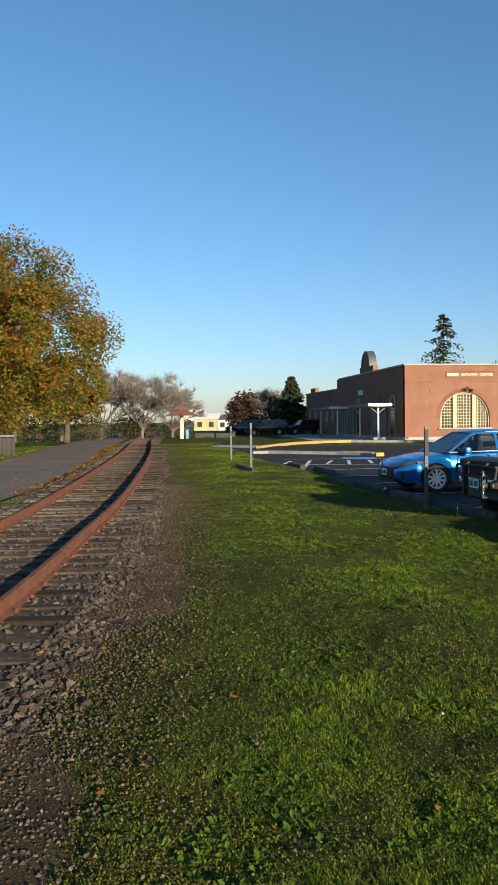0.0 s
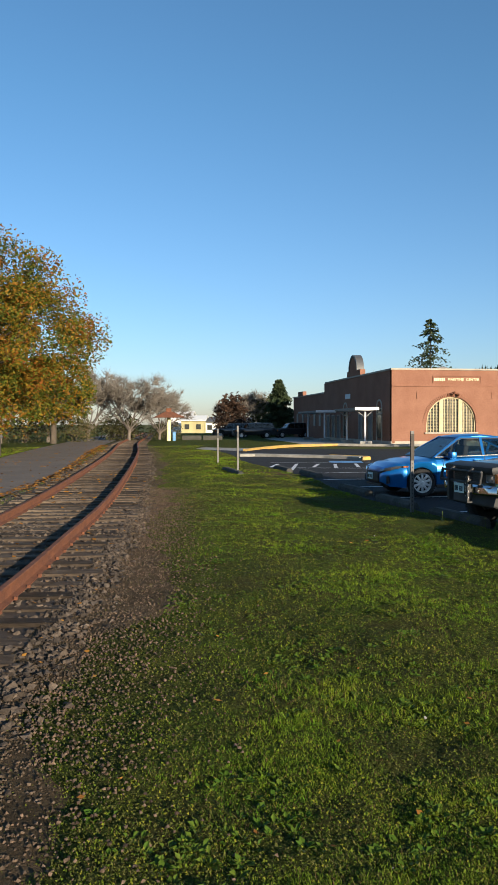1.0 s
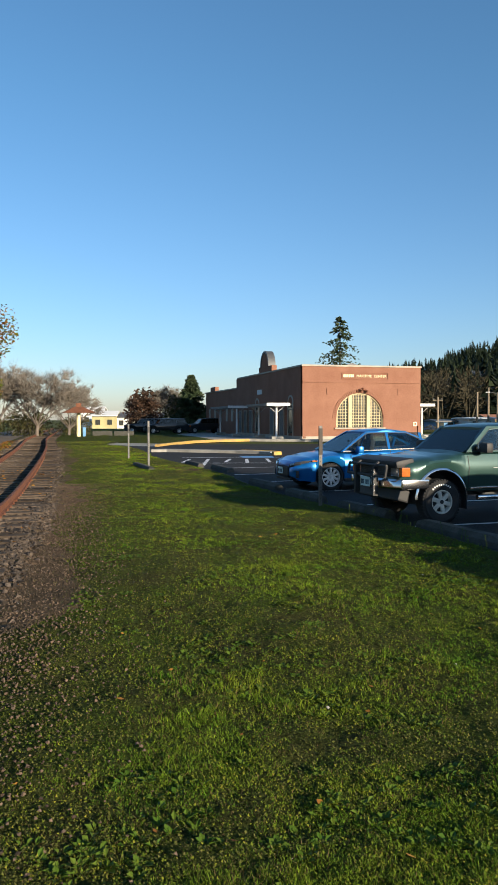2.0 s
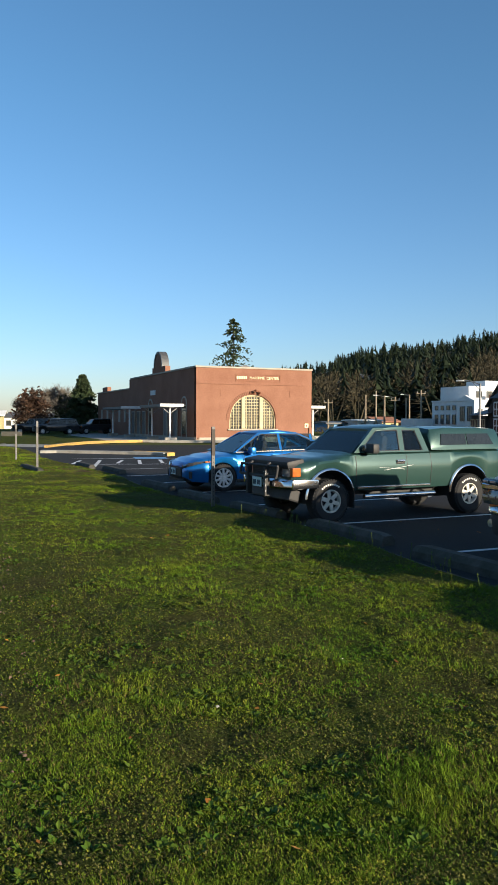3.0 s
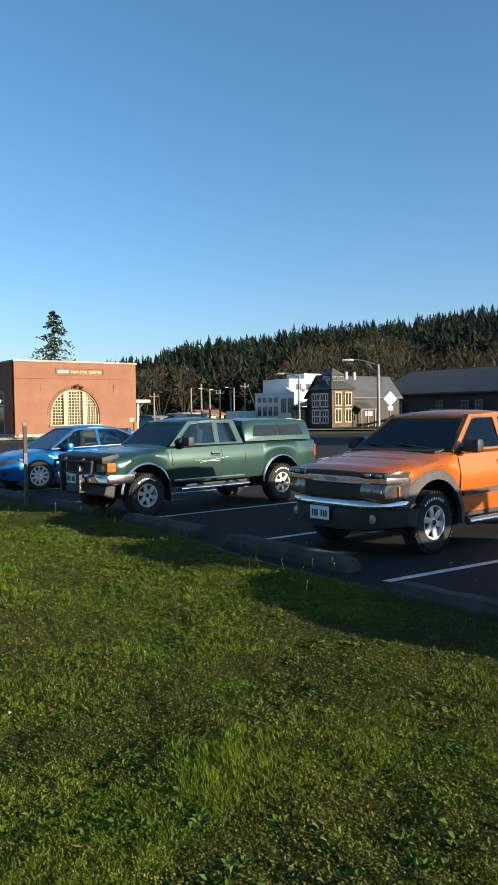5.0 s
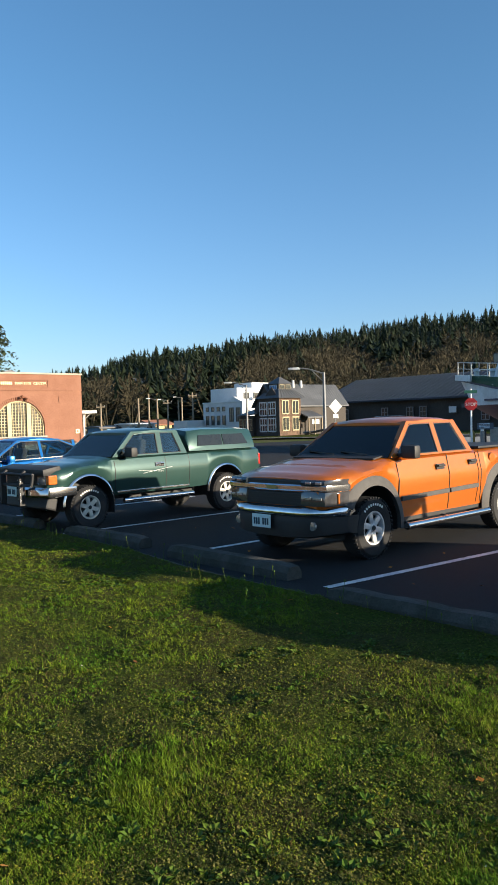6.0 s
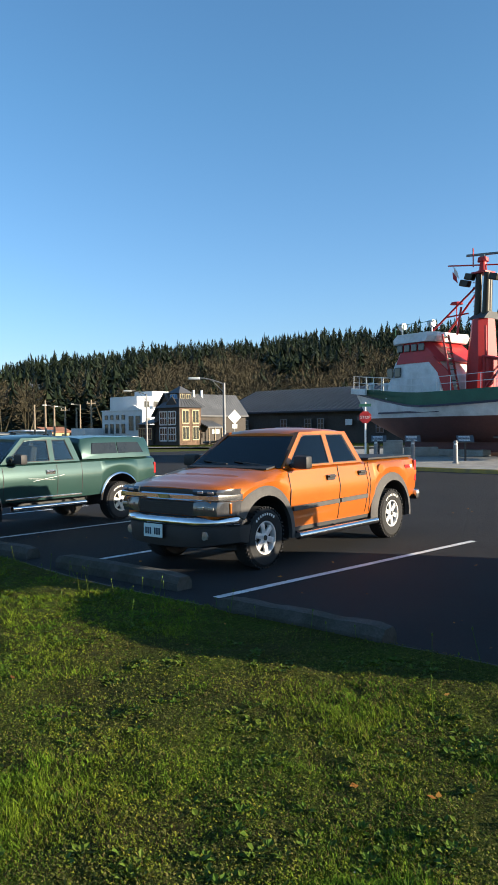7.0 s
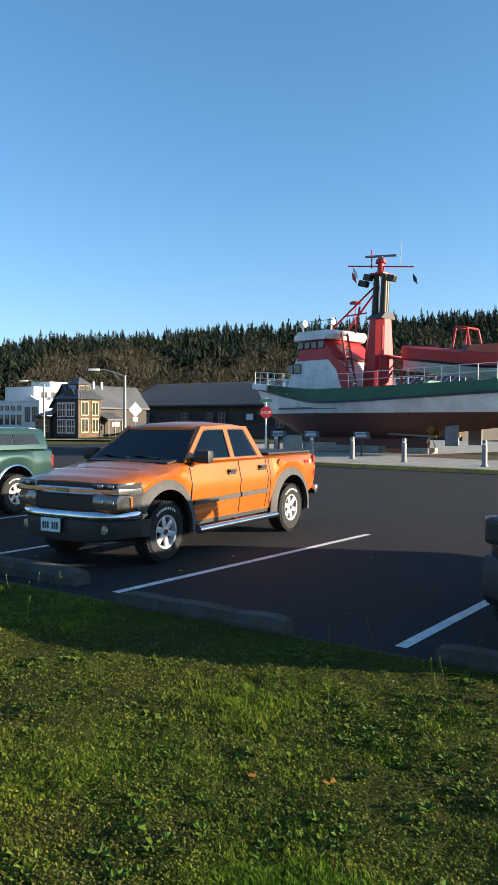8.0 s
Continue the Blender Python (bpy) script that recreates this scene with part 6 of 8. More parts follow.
def rescue_boat():
    L = 19.0
    t = thing("rescue_boat", "red, white and green rescue boat standing on concrete blocks", "boat", pose(32.4, 34.9, 0, 0, 0, math.degrees(math.atan2(-17.0, 0.8))))
    beam = lambda s, k: k * min(1.0, (s / 7.5)) ** 0.55 * (1.0 - 0.16 * max(0, (s - 12) / 7) ** 2)
    sheer = lambda s: 4.15 - 0.62 * min(1.0, s / 7.0) + 0.22 * max(0.0, (s - 8) / 11) ** 1.3
    knuck = lambda s: sheer(s) - 0.30 - 0.42 * min(1, s / 6.5) + 0.18 * max(0.0, (s - 9) / 10)
    water = lambda s: 2.24
    keel = lambda s: 2.24 - 1.4 * min(1.0, s / 4.4) ** 0.8 + 0.95 * max(0.0, (s - 11.5) / 7.5) ** 0.8
    st = [0.02, 0.3, 0.7, 1.2, 1.8, 2.5, 3.3, 4.2, 5.2, 6.3, 7.5, 9, 10.5, 12, 13.2, 14.3, 15.4, 16.5, 17.6, 18.5, L]
    flare = lambda s: 0.72 + 0.24 * min(1, s / 8)
    stem = lambda s: max(0.0, 1.0 - s / 1.0)

    def band(name, mt, low, high, lab, power):
        for side in (-1, 1):
            rows = []
            for s in st:
                pts = []
                for k in range(9):
                    f = k / 8
                    (y0, z0), (y1, z1) = low(s), high(s)
                    z = z0 + (z1 - z0) * f
                    y = y0 + (y1 - y0) * (f ** power)
                    x = s + (4.15 - z) * 0.62 * max(0.0, 1 - s / 4.0)         # raked stem
                    pts.append(Vector((x, side * y, z)))
                rows.append(pts)
            part(name, loft(B(), rows, closed=False, caps=False), mt, t, lab, smooth=True)
    edge_k = lambda s: (0.05 + 0.0 * s, keel(s))
    edge_w = lambda s: (beam(s, 2.55) * flare(s), water(s))
    edge_n = lambda s: (beam(s, 2.75) * (flare(s) + 0.05), knuck(s))
    edge_s = lambda s: (beam(s, 2.85), sheer(s))
    band("hull_bottom", M["bottom"], edge_k, edge_w, "dark red antifouled bottom", 0.62)
    band("hull_side", M["boatwhite"], edge_w, edge_n, "white topsides", 0.9)
    band("bulwark", M["boatgreen"], edge_n, edge_s, "green bulwark", 0.9)
    # deck, transom
    rows = [[Vector((s + (4.15 - sheer(s)) * 0.62 * max(0, 1 - s / 4), -beam(s, 2.8), sheer(s) - 0.25)), Vector((s + (4.15 - sheer(s)) * 0.62 * max(0, 1 - s / 4), beam(s, 2.8), sheer(s) - 0.25))] for s in st]
    part("deck", loft(B(), rows, closed=False, caps=False), M["boatgreen"], t)
    bm = B()
    tr = [edge_k(L), edge_w(L), edge_n(L), edge_s(L)]
    bm.faces.new([bm.verts.new((L, -y, z)) for y, z in tr] + [bm.verts.new((L, y, z)) for y, z in reversed(tr)])
    part("transom", bm, M["boatwhite"], t)
    # fender strip and rub rail (port and starboard)
    for side in (-1, 1):
        bm = B()
        pts = [Vector((s + (4.15 - knuck(s)) * 0.62 * max(0, 1 - s / 4), side * (edge_n(s)[0] + 0.03), knuck(s))) for s in st]
        loft(bm, [[q + Vector((0, dy, dz)) for dy, dz in ((-0.05, -0.055), (0.05, -0.055), (0.05, 0.055), (-0.05, 0.055))] for q in pts])
        part("rub_rail", bm, M["navy"], t, "dark rub rail")
        bm = B()
        rows = [(s, side * (edge_w(s)[0] + 0.10), 2.52) for s in (3.4, 4.2, 5.2, 6.3, 7.5, 8.6)]
        for a, b in zip(rows, rows[1:]):
            bar(bm, a, b, 0.12, 0.1)
        part("fender", bm, M["navy"], t, "black rubber fender")
        # guard rails: posts and two wires
        for s in np.arange(0.5, 18.6, 0.9):
            bm = B()
            x = s + (4.15 - sheer(s)) * 0.62 * max(0, 1 - s / 4)
            tube(bm, (x, side * (edge_s(s)[0] - 0.06), sheer(s) - 0.1), (x, side * (edge_s(s)[0] - 0.08), sheer(s) + 0.75), 0.022, seg=6)
            part("rail_post", bm, M["offwhite"], t)
        for dz in (0.38, 0.75):
            bm = B()
            pts = [Vector((s + (4.15 - sheer(s)) * 0.62 * max(0, 1 - s / 4), side * (edge_s(s)[0] - 0.08), sheer(s) + dz)) for s in st[1:]]
            for a, b in zip(pts, pts[1:]):
                tube(bm, a, b, 0.018, seg=6)
            part("guard_rail", bm, M["offwhite"], t, "white tube guard rail")
    # bow cap and foredeck fittings
    bm = B()
    for side in (-1, 1):
        pts = [Vector((s + (4.15 - sheer(s)) * 0.62 * max(0, 1 - s / 4), side * (edge_s(s)[0] + 0.02), sheer(s))) for s in st[:6]]
        for a, b in zip(pts, pts[1:]):
            bar(bm, a - Vector((0.05, 0, 0.15)), b - Vector((0.05, 0, 0.15)), 0.1, 0.34)
    part("bow_cap", bm, M["boatwhite"], t, "white bow cap")
    for x, y, h in ((1.9, -0.5, 0.7), (2.9, 0.3, 0.8), (3.3, -0.7, 0.6)):
        bm = B()
        tube(bm, (x, y, 3.55), (x, y, 3.55 + h), 0.16, 0.14, seg=12)
        tube(bm, (x, y, 3.55 + h), (x, y, 3.55 + h + 0.16), 0.24, 0.12, seg=12)
        part("deck_vent", bm, M["boatwhite"], t, "white deck ventilator", smooth=True)
    # wheelhouse: white lower, red upper, visor
    def house(name, xs, zs, w0, w1, mt, lab):
        rings = []
        for (xa, xb), z, w in zip(xs, zs, np.linspace(w0, w1, len(zs))):
            c = 0.35
            rings.append([(xa, -w + c, z), (xa + c, -w, z), (xb - c, -w, z), (xb, -w + c, z), (xb, w - c, z), (xb - c, w, z), (xa + c, w, z), (xa, w - c, z)])
        return part(name, loft(B(), rings), mt, t, lab)
    house("deckhouse", [(4.0, 8.6), (4.35, 8.4), (4.7, 7.9)], [3.3, 4.4, 5.35], 1.95, 1.8, M["boatwhite"], "white deckhouse")
    house("wheelhouse", [(4.75, 8.4), (5.0, 7.6), (5.15, 7.0)], [5.2, 5.9, 6.45], 1.85, 1.6, M["boatred"], "red wheelhouse")
    house("visor", [(4.55, 7.4), (4.5, 7.6), (4.75, 7.5)], [6.35, 6.62, 6.85], 1.8, 1.75, M["boatwhite"], "white wheelhouse roof edge")
    bm = B()
    prism(bm, [(7.6, -1.9, 5.5), (8.7, -1.98, 4.6), (9.1, -2.0, 3.4), (8.5, -2.0, 3.4), (8.0, -1.93, 4.6), (7.1, -1.87, 5.5)], (0, 0.14, 0))
    part("side_screen", bm, M["boatred"], t, "red sloping side screen")
    for x in (4.5, 5.05):
        bm = B()
        box(bm, (x + 0.2, -1.93, 4.75), (0.42, 0.05, 0.55), bevel=0.05)
        part("house_window", bm, M["winglass"], t)
    for x in (5.3, 5.8, 6.3, 6.8):
        bm = B()
        box(bm, (x, -1.77, 6.05), (0.38, 0.05, 0.4), bevel=0.04)
        part("house_window", bm, M["winglass"], t)
    for y in (-1.2, -0.4, 0.4, 1.2):
        bm = B()
        box(bm, (4.95, y, 6.05), (0.06, 0.6, 0.4), ry=0.2)
        part("house_window", bm, M["winglass"], t)
    bm = B()
    for x in np.arange(4.9, 7.6, 0.6):
        tube(bm, (x, -1.7, 6.85), (x, -1.7, 7.4), 0.02, seg=6)
    tube(bm, (4.9, -1.7, 7.4), (7.6, -1.7, 7.4), 0.02, seg=6)
    part("roof_rail", bm, M["boatgreen"], t, "green roof rail")
    for x, y in ((5.0, -1.2), (6.9, -1.0)):
        bm = B()
        tube(bm, (x, y, 6.85), (x, y, 7.2), 0.05, seg=8)
        tube(bm, (x - 0.14, y, 7.4), (x + 0.14, y, 7.4), 0.22, seg=14)
        part("searchlight", bm, M["boatwhite"], t, "white searchlight", smooth=True)
    # funnel, exhausts, mast
    house("funnel", [(8.65, 10.05), (8.8, 10.05), (9.0, 10.0)], [3.3, 5.6, 7.35], 0.85, 0.65, M["boatred"], "red funnel casing")
    bm = B()
    loft(bm, [[(8.98, -0.66, 7.35), (10.02, -0.66, 7.35), (10.02, 0.66, 7.35), (8.98, 0.66, 7.35)], [(9.3, -0.35, 7.75), (10.1, -0.35, 7.75), (10.1, 0.35, 7.75), (9.3, 0.35, 7.75)]])
    part("funnel_cap", bm, M["slate"], t)
    for dx, dy in ((9.35, -0.28), (9.85, -0.28), (9.6, 0.28)):
        bm = B()
        tube(bm, (dx, dy, 7.6), (dx + 0.1, dy, 10.1), 0.2, 0.17, seg=14)
        part("exhaust_pipe", bm, M["exhaust"], t, "dark exhaust pipe", smooth=True)
    bm = B()
    tube(bm, (9.15, 0, 7.5), (9.25, 0, 10.4), 0.08, seg=10)
    for z in np.arange(7.9, 10.2, 0.3):
        tube(bm, (9.0, -0.2, z), (9.0, 0.2, z), 0.018, seg=5)
    part("mast_pole", bm, M["boatred"], t)
    bm = B()
    box(bm, (9.5, 0, 10.2), (0.9, 0.9, 0.12), bevel=0.02)
    tube(bm, (9.5, 0, 10.2), (9.5, 0, 11.0), 0.22, 0.16, seg=12)
    tube(bm, (9.5, 0, 10.9), (9.5, 0, 11.15), 0.3, 0.26, seg=12)
    tube(bm, (9.2, 0, 9.9), (8.9, 0, 10.35), 0.06)
    part("masthead", bm, M["boatred"], t, "red masthead platform", smooth=True)
    bm = B()
    tube(bm, (8.1, -1.1, 10.75), (11.0, 0.9, 10.6), 0.045, seg=8)
    part("yard", bm, M["boatred"], t, "red signal yard")
    bm = B()
    box(bm, (9.5, 0, 11.35), (1.7, 0.12, 0.14), rz=0.5, bevel=0.03)
    tube(bm, (9.5, 0, 11.1), (9.5, 0, 11.3), 0.16, seg=10)
    part("radar", bm, M["greymetal"], t, "grey radar scanner")
    bm = B()
    tube(bm, (9.1, -0.3, 10.6), (9.1, -0.3, 11.75), 0.035, seg=6)
    part("whip_aerial", bm, M["boatred"], t)
    bm = B()
    tube(bm, (10.5, 0.4, 10.7), (10.5, 0.4, 12.1), 0.02, seg=6)
    part("whip_aerial", bm, M["offwhite"], t)
    for x, z, sx, mt in ((9.0, 10.0, 0.5, M["exhaust"]), (8.7, 9.65, 0.55, M["exhaust"]), (10.5, 9.75, 0.5, M["exhaust"])):
        bm = B()
        box(bm, (x, -0.45, z), (sx, 0.35, 0.4), ry=0.3, bevel=0.06)
        part("mast_box", bm, mt, t, "dark floodlight housing")
    bm = B()
    tube(bm, (9.1, -0.1, 9.4), (6.6, -0.7, 6.9), 0.06, seg=8)
    part("stay", bm, M["boatred"], t, "red mast stay")
    bm = B()
    tube(bm, (9.1, 0.3, 9.4), (6.6, 0.7, 6.9), 0.06, seg=8)
    part("stay", bm, M["boatred"], t)
    bm = B()
    tube(bm, (7.6, -0.6, 7.7), (9.0, -0.6, 7.75), 0.05, seg=8)
    tube(bm, (8.5, -0.9, 6.6), (8.55, -0.6, 8.2), 0.06, seg=8)
    tube(bm, (7.8, 0, 7.2), (7.8, 0, 8.6), 0.03, seg=6)
    tube(bm, (7.8, 0, 8.55), (7.8, 0, 8.68), 0.35, 0.3, seg=14)
    part("aerial_frame", bm, M["boatred"], t)
    for x, z, c in ((8.2, 10.1, M["boatred"]), (11.0, 9.9, M["navy"]), (8.25, 10.35, M["offwhite"])):
        bm = B()
        prism(bm, [(x, -1.0 + (x - 8) * 0.6, z + 0.3), (x + 0.22, -0.95 + (x - 8) * 0.6, z), (x + 0.28, -0.93 + (x - 8) * 0.6, z - 0.35), (x + 0.04, -1.0 + (x - 8) * 0.6, z - 0.1)], (0, 0.02, 0))
        part("flag", bm, c, t, "small hanging flag")
    # ladder beside the funnel
    for y in (-1.25, -1.75):
        bm = B()
        bar(bm, (8.9, y, 3.4), (8.2, y, 6.6), 0.05, 0.1)
        part("ladder_rail", bm, M["boatred"], t, "red ladder side")
    for k in range(11):
        f = (k + 0.5) / 11
        bm = B()
        box(bm, (8.9 - 0.7 * f, -1.5, 3.4 + 3.2 * f), (0.2, 0.5, 0.03))
        part("ladder_step", bm, M["boatgreen"], t, "green ladder step")
    # red frame aft of the funnel
    for a, b in (((10.4, -1.2, 3.3), (10.4, -1.2, 5.3)), ((11.7, -1.2, 3.3), (11.7, -1.2, 5.0)), ((10.3, -1.2, 5.3), (11.7, -1.2, 5.0)), ((10.4, -1.2, 3.6), (11.7, -1.2, 5.0)), ((10.3, 1.2, 5.3), (11.7, 1.2, 5.0)), ((10.3, -1.2, 5.3), (10.3, 1.2, 5.3)), ((10.2, -0.8, 3.3), (10.2, -0.8, 6.9))):
        bm = B()
        tube(bm, a, b, 0.06, seg=8)
        part("deck_frame", bm, M["boatred"], t, "red tube deck frame")
    bm = B()
    tube(bm, (10.4, -0.9, 3.3), (10.4, -0.9, 5.2), 0.28, seg=14)
    part("deck_tank", bm, M["boatred"], t, smooth=True)
    # running gear
    for y in (-1.15, 1.15):
        bm = B()
        tube(bm, (10.9, y, 1.15), (13.5, y, 1.05), 0.05, seg=8)
        part("shaft", bm, M["greymetal"], t)
        bm = B()
        tube(bm, (13.3, y, 1.05), (13.75, y, 1.05), 0.12, 0.06, seg=10)
        for k in range(4):
            a = math.pi / 2 * k + 0.4
            ca, sa = math.cos(a), math.sin(a)
            prism(bm, [(13.45, y + 0.08 * ca, 1.05 + 0.08 * sa), (13.35, y + 0.4 * ca - 0.2 * sa, 1.05 + 0.4 * sa + 0.2 * ca), (13.5, y + 0.58 * ca, 1.05 + 0.58 * sa), (13.65, y + 0.4 * ca + 0.2 * sa, 1.05 + 0.4 * sa - 0.2 * ca)], (0.04, 0, 0))
        part("propeller", bm, M["bronze"], t, "bronze propeller")
        bm = B()
        box(bm, (14.6, y, 1.15), (0.75, 0.1, 1.1), bevel=0.04)
        part("rudder", bm, M["greymetal"], t, "grey rudder")
    bm = B()
    box(bm, (8.4, 0, 0.62), (8.4, 0.3, 0.55), bevel=0.03)
    part("keel", bm, M["bottom"], t)
    for o in t.children:
        if o.name.split(".")[0] not in ("flag",):
            for vert in o.data.vertices:
                if vert.co.z > 7.3:
                    vert.co.z = 7.3 + (vert.co.z - 7.3) * 0.86
        else:
            for vert in o.data.vertices:
                vert.co.z -= 0.42
    return t


rescue_boat()


M["boatorange"] = mat("boatorange", (0.6, 0.12, 0.05), 0.6, color2=(0.5, 0.09, 0.04), scale=1, fine=10, mix=0.1)


def daughter_boat():
    t = thing("tender_boat", "small red and white tender boat carried on the stern deck", "boat", pose(32.4, 34.9, 0, 0, 0, math.degrees(math.atan2(-17.0, 0.8))))
    st = [11.0, 11.3, 11.9, 12.7, 13.6, 14.8, 16.0, 17.2, 18.0]
    bw = lambda s: 1.15 * min(1, (s - 10.95) / 2.0) ** 0.5
    up = lambda s: 0.95 * max(0, 1 - (s - 11) / 5.5)
    for name, mt, f0, f1, lab in (("hull_side", M["boatwhite"], (0.35, 3.75), (0.85, 4.3), "white lower hull"), ("rub_band", M["navy"], (0.85, 4.3), (0.95, 4.42), "dark rub band"), ("topside", M["boatred"], (0.95, 4.42), (1.0, 4.95), "red topsides")):
        for s_ in (-1, 1):
            rows = [[Vector((s, s_ * bw(s) * (f0[0] + (f1[0] - f0[0]) * k / 3), f0[1] + up(s) * 0.8 + (f1[1] - f0[1]) * k / 3)) for k in range(4)] for s in st]
            part(name, loft(B(), rows, closed=False, caps=False), mt, t, lab, smooth=True)
    rows = [[Vector((s, -bw(s), 4.95 + up(s) * 0.8)), Vector((s, -bw(s) * 0.5, 5.1 + up(s) * 0.8)), Vector((s, bw(s) * 0.5, 5.1 + up(s) * 0.8)), Vector((s, bw(s), 4.95 + up(s) * 0.8))] for s in st]
    part("deck", loft(B(), rows, closed=False, caps=False), M["boatred"], t, "red deck")
    bm = B()
    loft(bm, [[(14.9, -0.8, 5.0), (17.4, -0.8, 5.0), (17.4, 0.8, 5.0), (14.9, 0.8, 5.0)], [(15.2, -0.65, 5.55), (17.0, -0.65, 5.5), (17.0, 0.65, 5.5), (15.2, 0.65, 5.55)]])
    part("cabin", bm, M["boatorange"], t, "faded orange-red stern cover")
    for a, b in (((14.2, -0.6, 5.1), (14.4, -0.55, 6.5)), ((14.2, 0.6, 5.1), (14.4, 0.55, 6.5)), ((14.4, -0.55, 6.5), (14.4, 0.55, 6.5)), ((15.2, -0.6, 5.5), (15.0, -0.55, 6.4)), ((14.4, -0.55, 6.5), (15.0, -0.55, 6.4)), ((15.0, -0.55, 6.4), (15.0, 0.55, 6.4)), ((15.2, 0.6, 5.5), (15.0, 0.55, 6.4))):
        bm = B()
        tube(bm, a, b, 0.05, seg=8)
        part("roll_bar", bm, M["boatred"], t, "red tube roll bar")
    bm = B()
    box(bm, (14.9, 0, 5.35), (0.5, 0.9, 0.5), bevel=0.05)
    part("console", bm, M["slate"], t)
    for x in (12.6, 16.6):
        bm = B()
        box(bm, (x, 0, 3.55), (0.3, 1.7, 0.75), bevel=0.03)
        part("cradle", bm, M["boatgreen"], t)
    return t


daughter_boat()


def at_boat(s, y):
    p = pose(32.4, 34.9, 0, 0, 0, math.degrees(math.atan2(-17.0, 0.8))) @ Vector((s, y, 0))
    return p.x, p.y


for s, y, w, d, h, lab in ((5.2, 0, 1.6, 1.0, 0.3, "pale concrete keel block"), (8.0, -0.6, 4.2, 0.7, 0.34, "long pale concrete block under the hull"), (12.2, 0, 1.3, 1.0, 0.3, "pale concrete keel block near the stern"), (10.0, 0.8, 3.0, 0.6, 0.3, "pale concrete block beside the keel")):
    bm = B()
    box(bm, (0, 0, h / 2), (w, d, h), bevel=0.03)
    x, y = at_boat(s, y)
    tagged(part("keel_block", bm, M["concrete"]), lab, "block", "boat supports").matrix_basis = pose(x, y, 0.14, 0, 0, -87)

# ---- trees and plants ----
M["bark"] = mat("bark", (0.1, 0.078, 0.058), 0.95, color2=(0.06, 0.048, 0.036), scale=2, fine=20, mix=0.35, bump=0.6, bump_scale=25)
M["palebark"] = mat("palebark", (0.17, 0.14, 0.115), 0.95, color2=(0.11, 0.09, 0.075), scale=2, fine=20, mix=0.3)


def leaf_mat(name, stops, rough=0.6, patch=0.25):
    """Leaves whose colour varies leaf by leaf and in broad patches through the crown."""
    m = bpy.data.materials.new(name)
    m.use_nodes = True
    nt = m.node_tree
    b = nt.nodes["Principled BSDF"]
    b.inputs["Roughness"].default_value, b.inputs["Specular IOR Level"].default_value = rough, 0.12
    geo = nt.nodes.new("ShaderNodeNewGeometry")
    co = nt.nodes.new("ShaderNodeTexCoord")
    nz = node(nt, "ShaderNodeTexNoise", Scale=patch, Detail=3.0)
    nt.links.new(co.outputs["Object"], nz.inputs[0])
    a = nt.nodes.new("ShaderNodeMath")
    a.operation = "MULTIPLY_ADD"
    a.inputs[1].default_value, a.inputs[2].default_value = 0.55, -0.28
    nt.links.new(geo.outputs["Random Per Island"], a.inputs[0])
    c = nt.nodes.new("ShaderNodeMath")
    c.operation = "ADD"
    nt.links.new(a.outputs[0], c.inputs[0])
    nt.links.new(nz.outputs[0], c.inputs[1])
    ramp = nt.nodes.new("ShaderNodeValToRGB")
    cr = ramp.color_ramp
    for i, (p, col) in enumerate(stops):
        e = cr.elements[i] if i < 2 else cr.elements.new(p)
        e.position, e.color = p, (*col, 1)
    nt.links.new(c.outputs[0], ramp.inputs[0])
    nt.links.new(ramp.outputs[0], b.inputs["Base Color"])
    return m


M["autumn"] = leaf_mat("autumn", [(0.2, (0.032, 0.05, 0.008)), (0.8, (0.17, 0.055, 0.011)), (0.42, (0.085, 0.1, 0.012)), (0.6, (0.2, 0.11, 0.012))], patch=0.4)
M["needle"] = leaf_mat("needle", [(0.2, (0.008, 0.014, 0.007)), (0.8, (0.024, 0.034, 0.016)), (0.5, (0.014, 0.022, 0.011))])
M["barewood"] = leaf_mat("barewood", [(0.2, (0.03, 0.027, 0.018)), (0.8, (0.08, 0.068, 0.042)), (0.5, (0.05, 0.044, 0.027))], 0.9, 0.05)
M["greytwig"] = leaf_mat("greytwig", [(0.2, (0.12, 0.1, 0.082)), (0.8, (0.24, 0.21, 0.18)), (0.5, (0.17, 0.15, 0.125))], 0.9, 0.3)
M["fir"] = leaf_mat("fir", [(0.2, (0.02, 0.034, 0.016)), (0.8, (0.06, 0.075, 0.035)), (0.5, (0.036, 0.052, 0.024))])
M["shrub"] = leaf_mat("shrub", [(0.2, (0.04, 0.045, 0.014)), (0.8, (0.12, 0.095, 0.05)), (0.5, (0.07, 0.066, 0.024))], 0.8, 0.6)
M["darkbush"] = leaf_mat("darkbush", [(0.2, (0.03, 0.02, 0.015)), (0.8, (0.07, 0.04, 0.025))], 0.8, 0.6)
M["fallen"] = leaf_mat("fallen", [(0.2, (0.16, 0.07, 0.018)), (0.8, (0.38, 0.19, 0.04)), (0.5, (0.28, 0.12, 0.018))], 0.8, 0.6)
M["weed"] = leaf_mat("weed", [(0.2, (0.04, 0.085, 0.008)), (0.8, (0.08, 0.115, 0.014))], 0.5, 1.5)


def faces_mesh(name, V, F, material):
    me = bpy.data.meshes.new(name)
    me.from_pydata(V, [], F)
    me.materials.append(material)
    return me


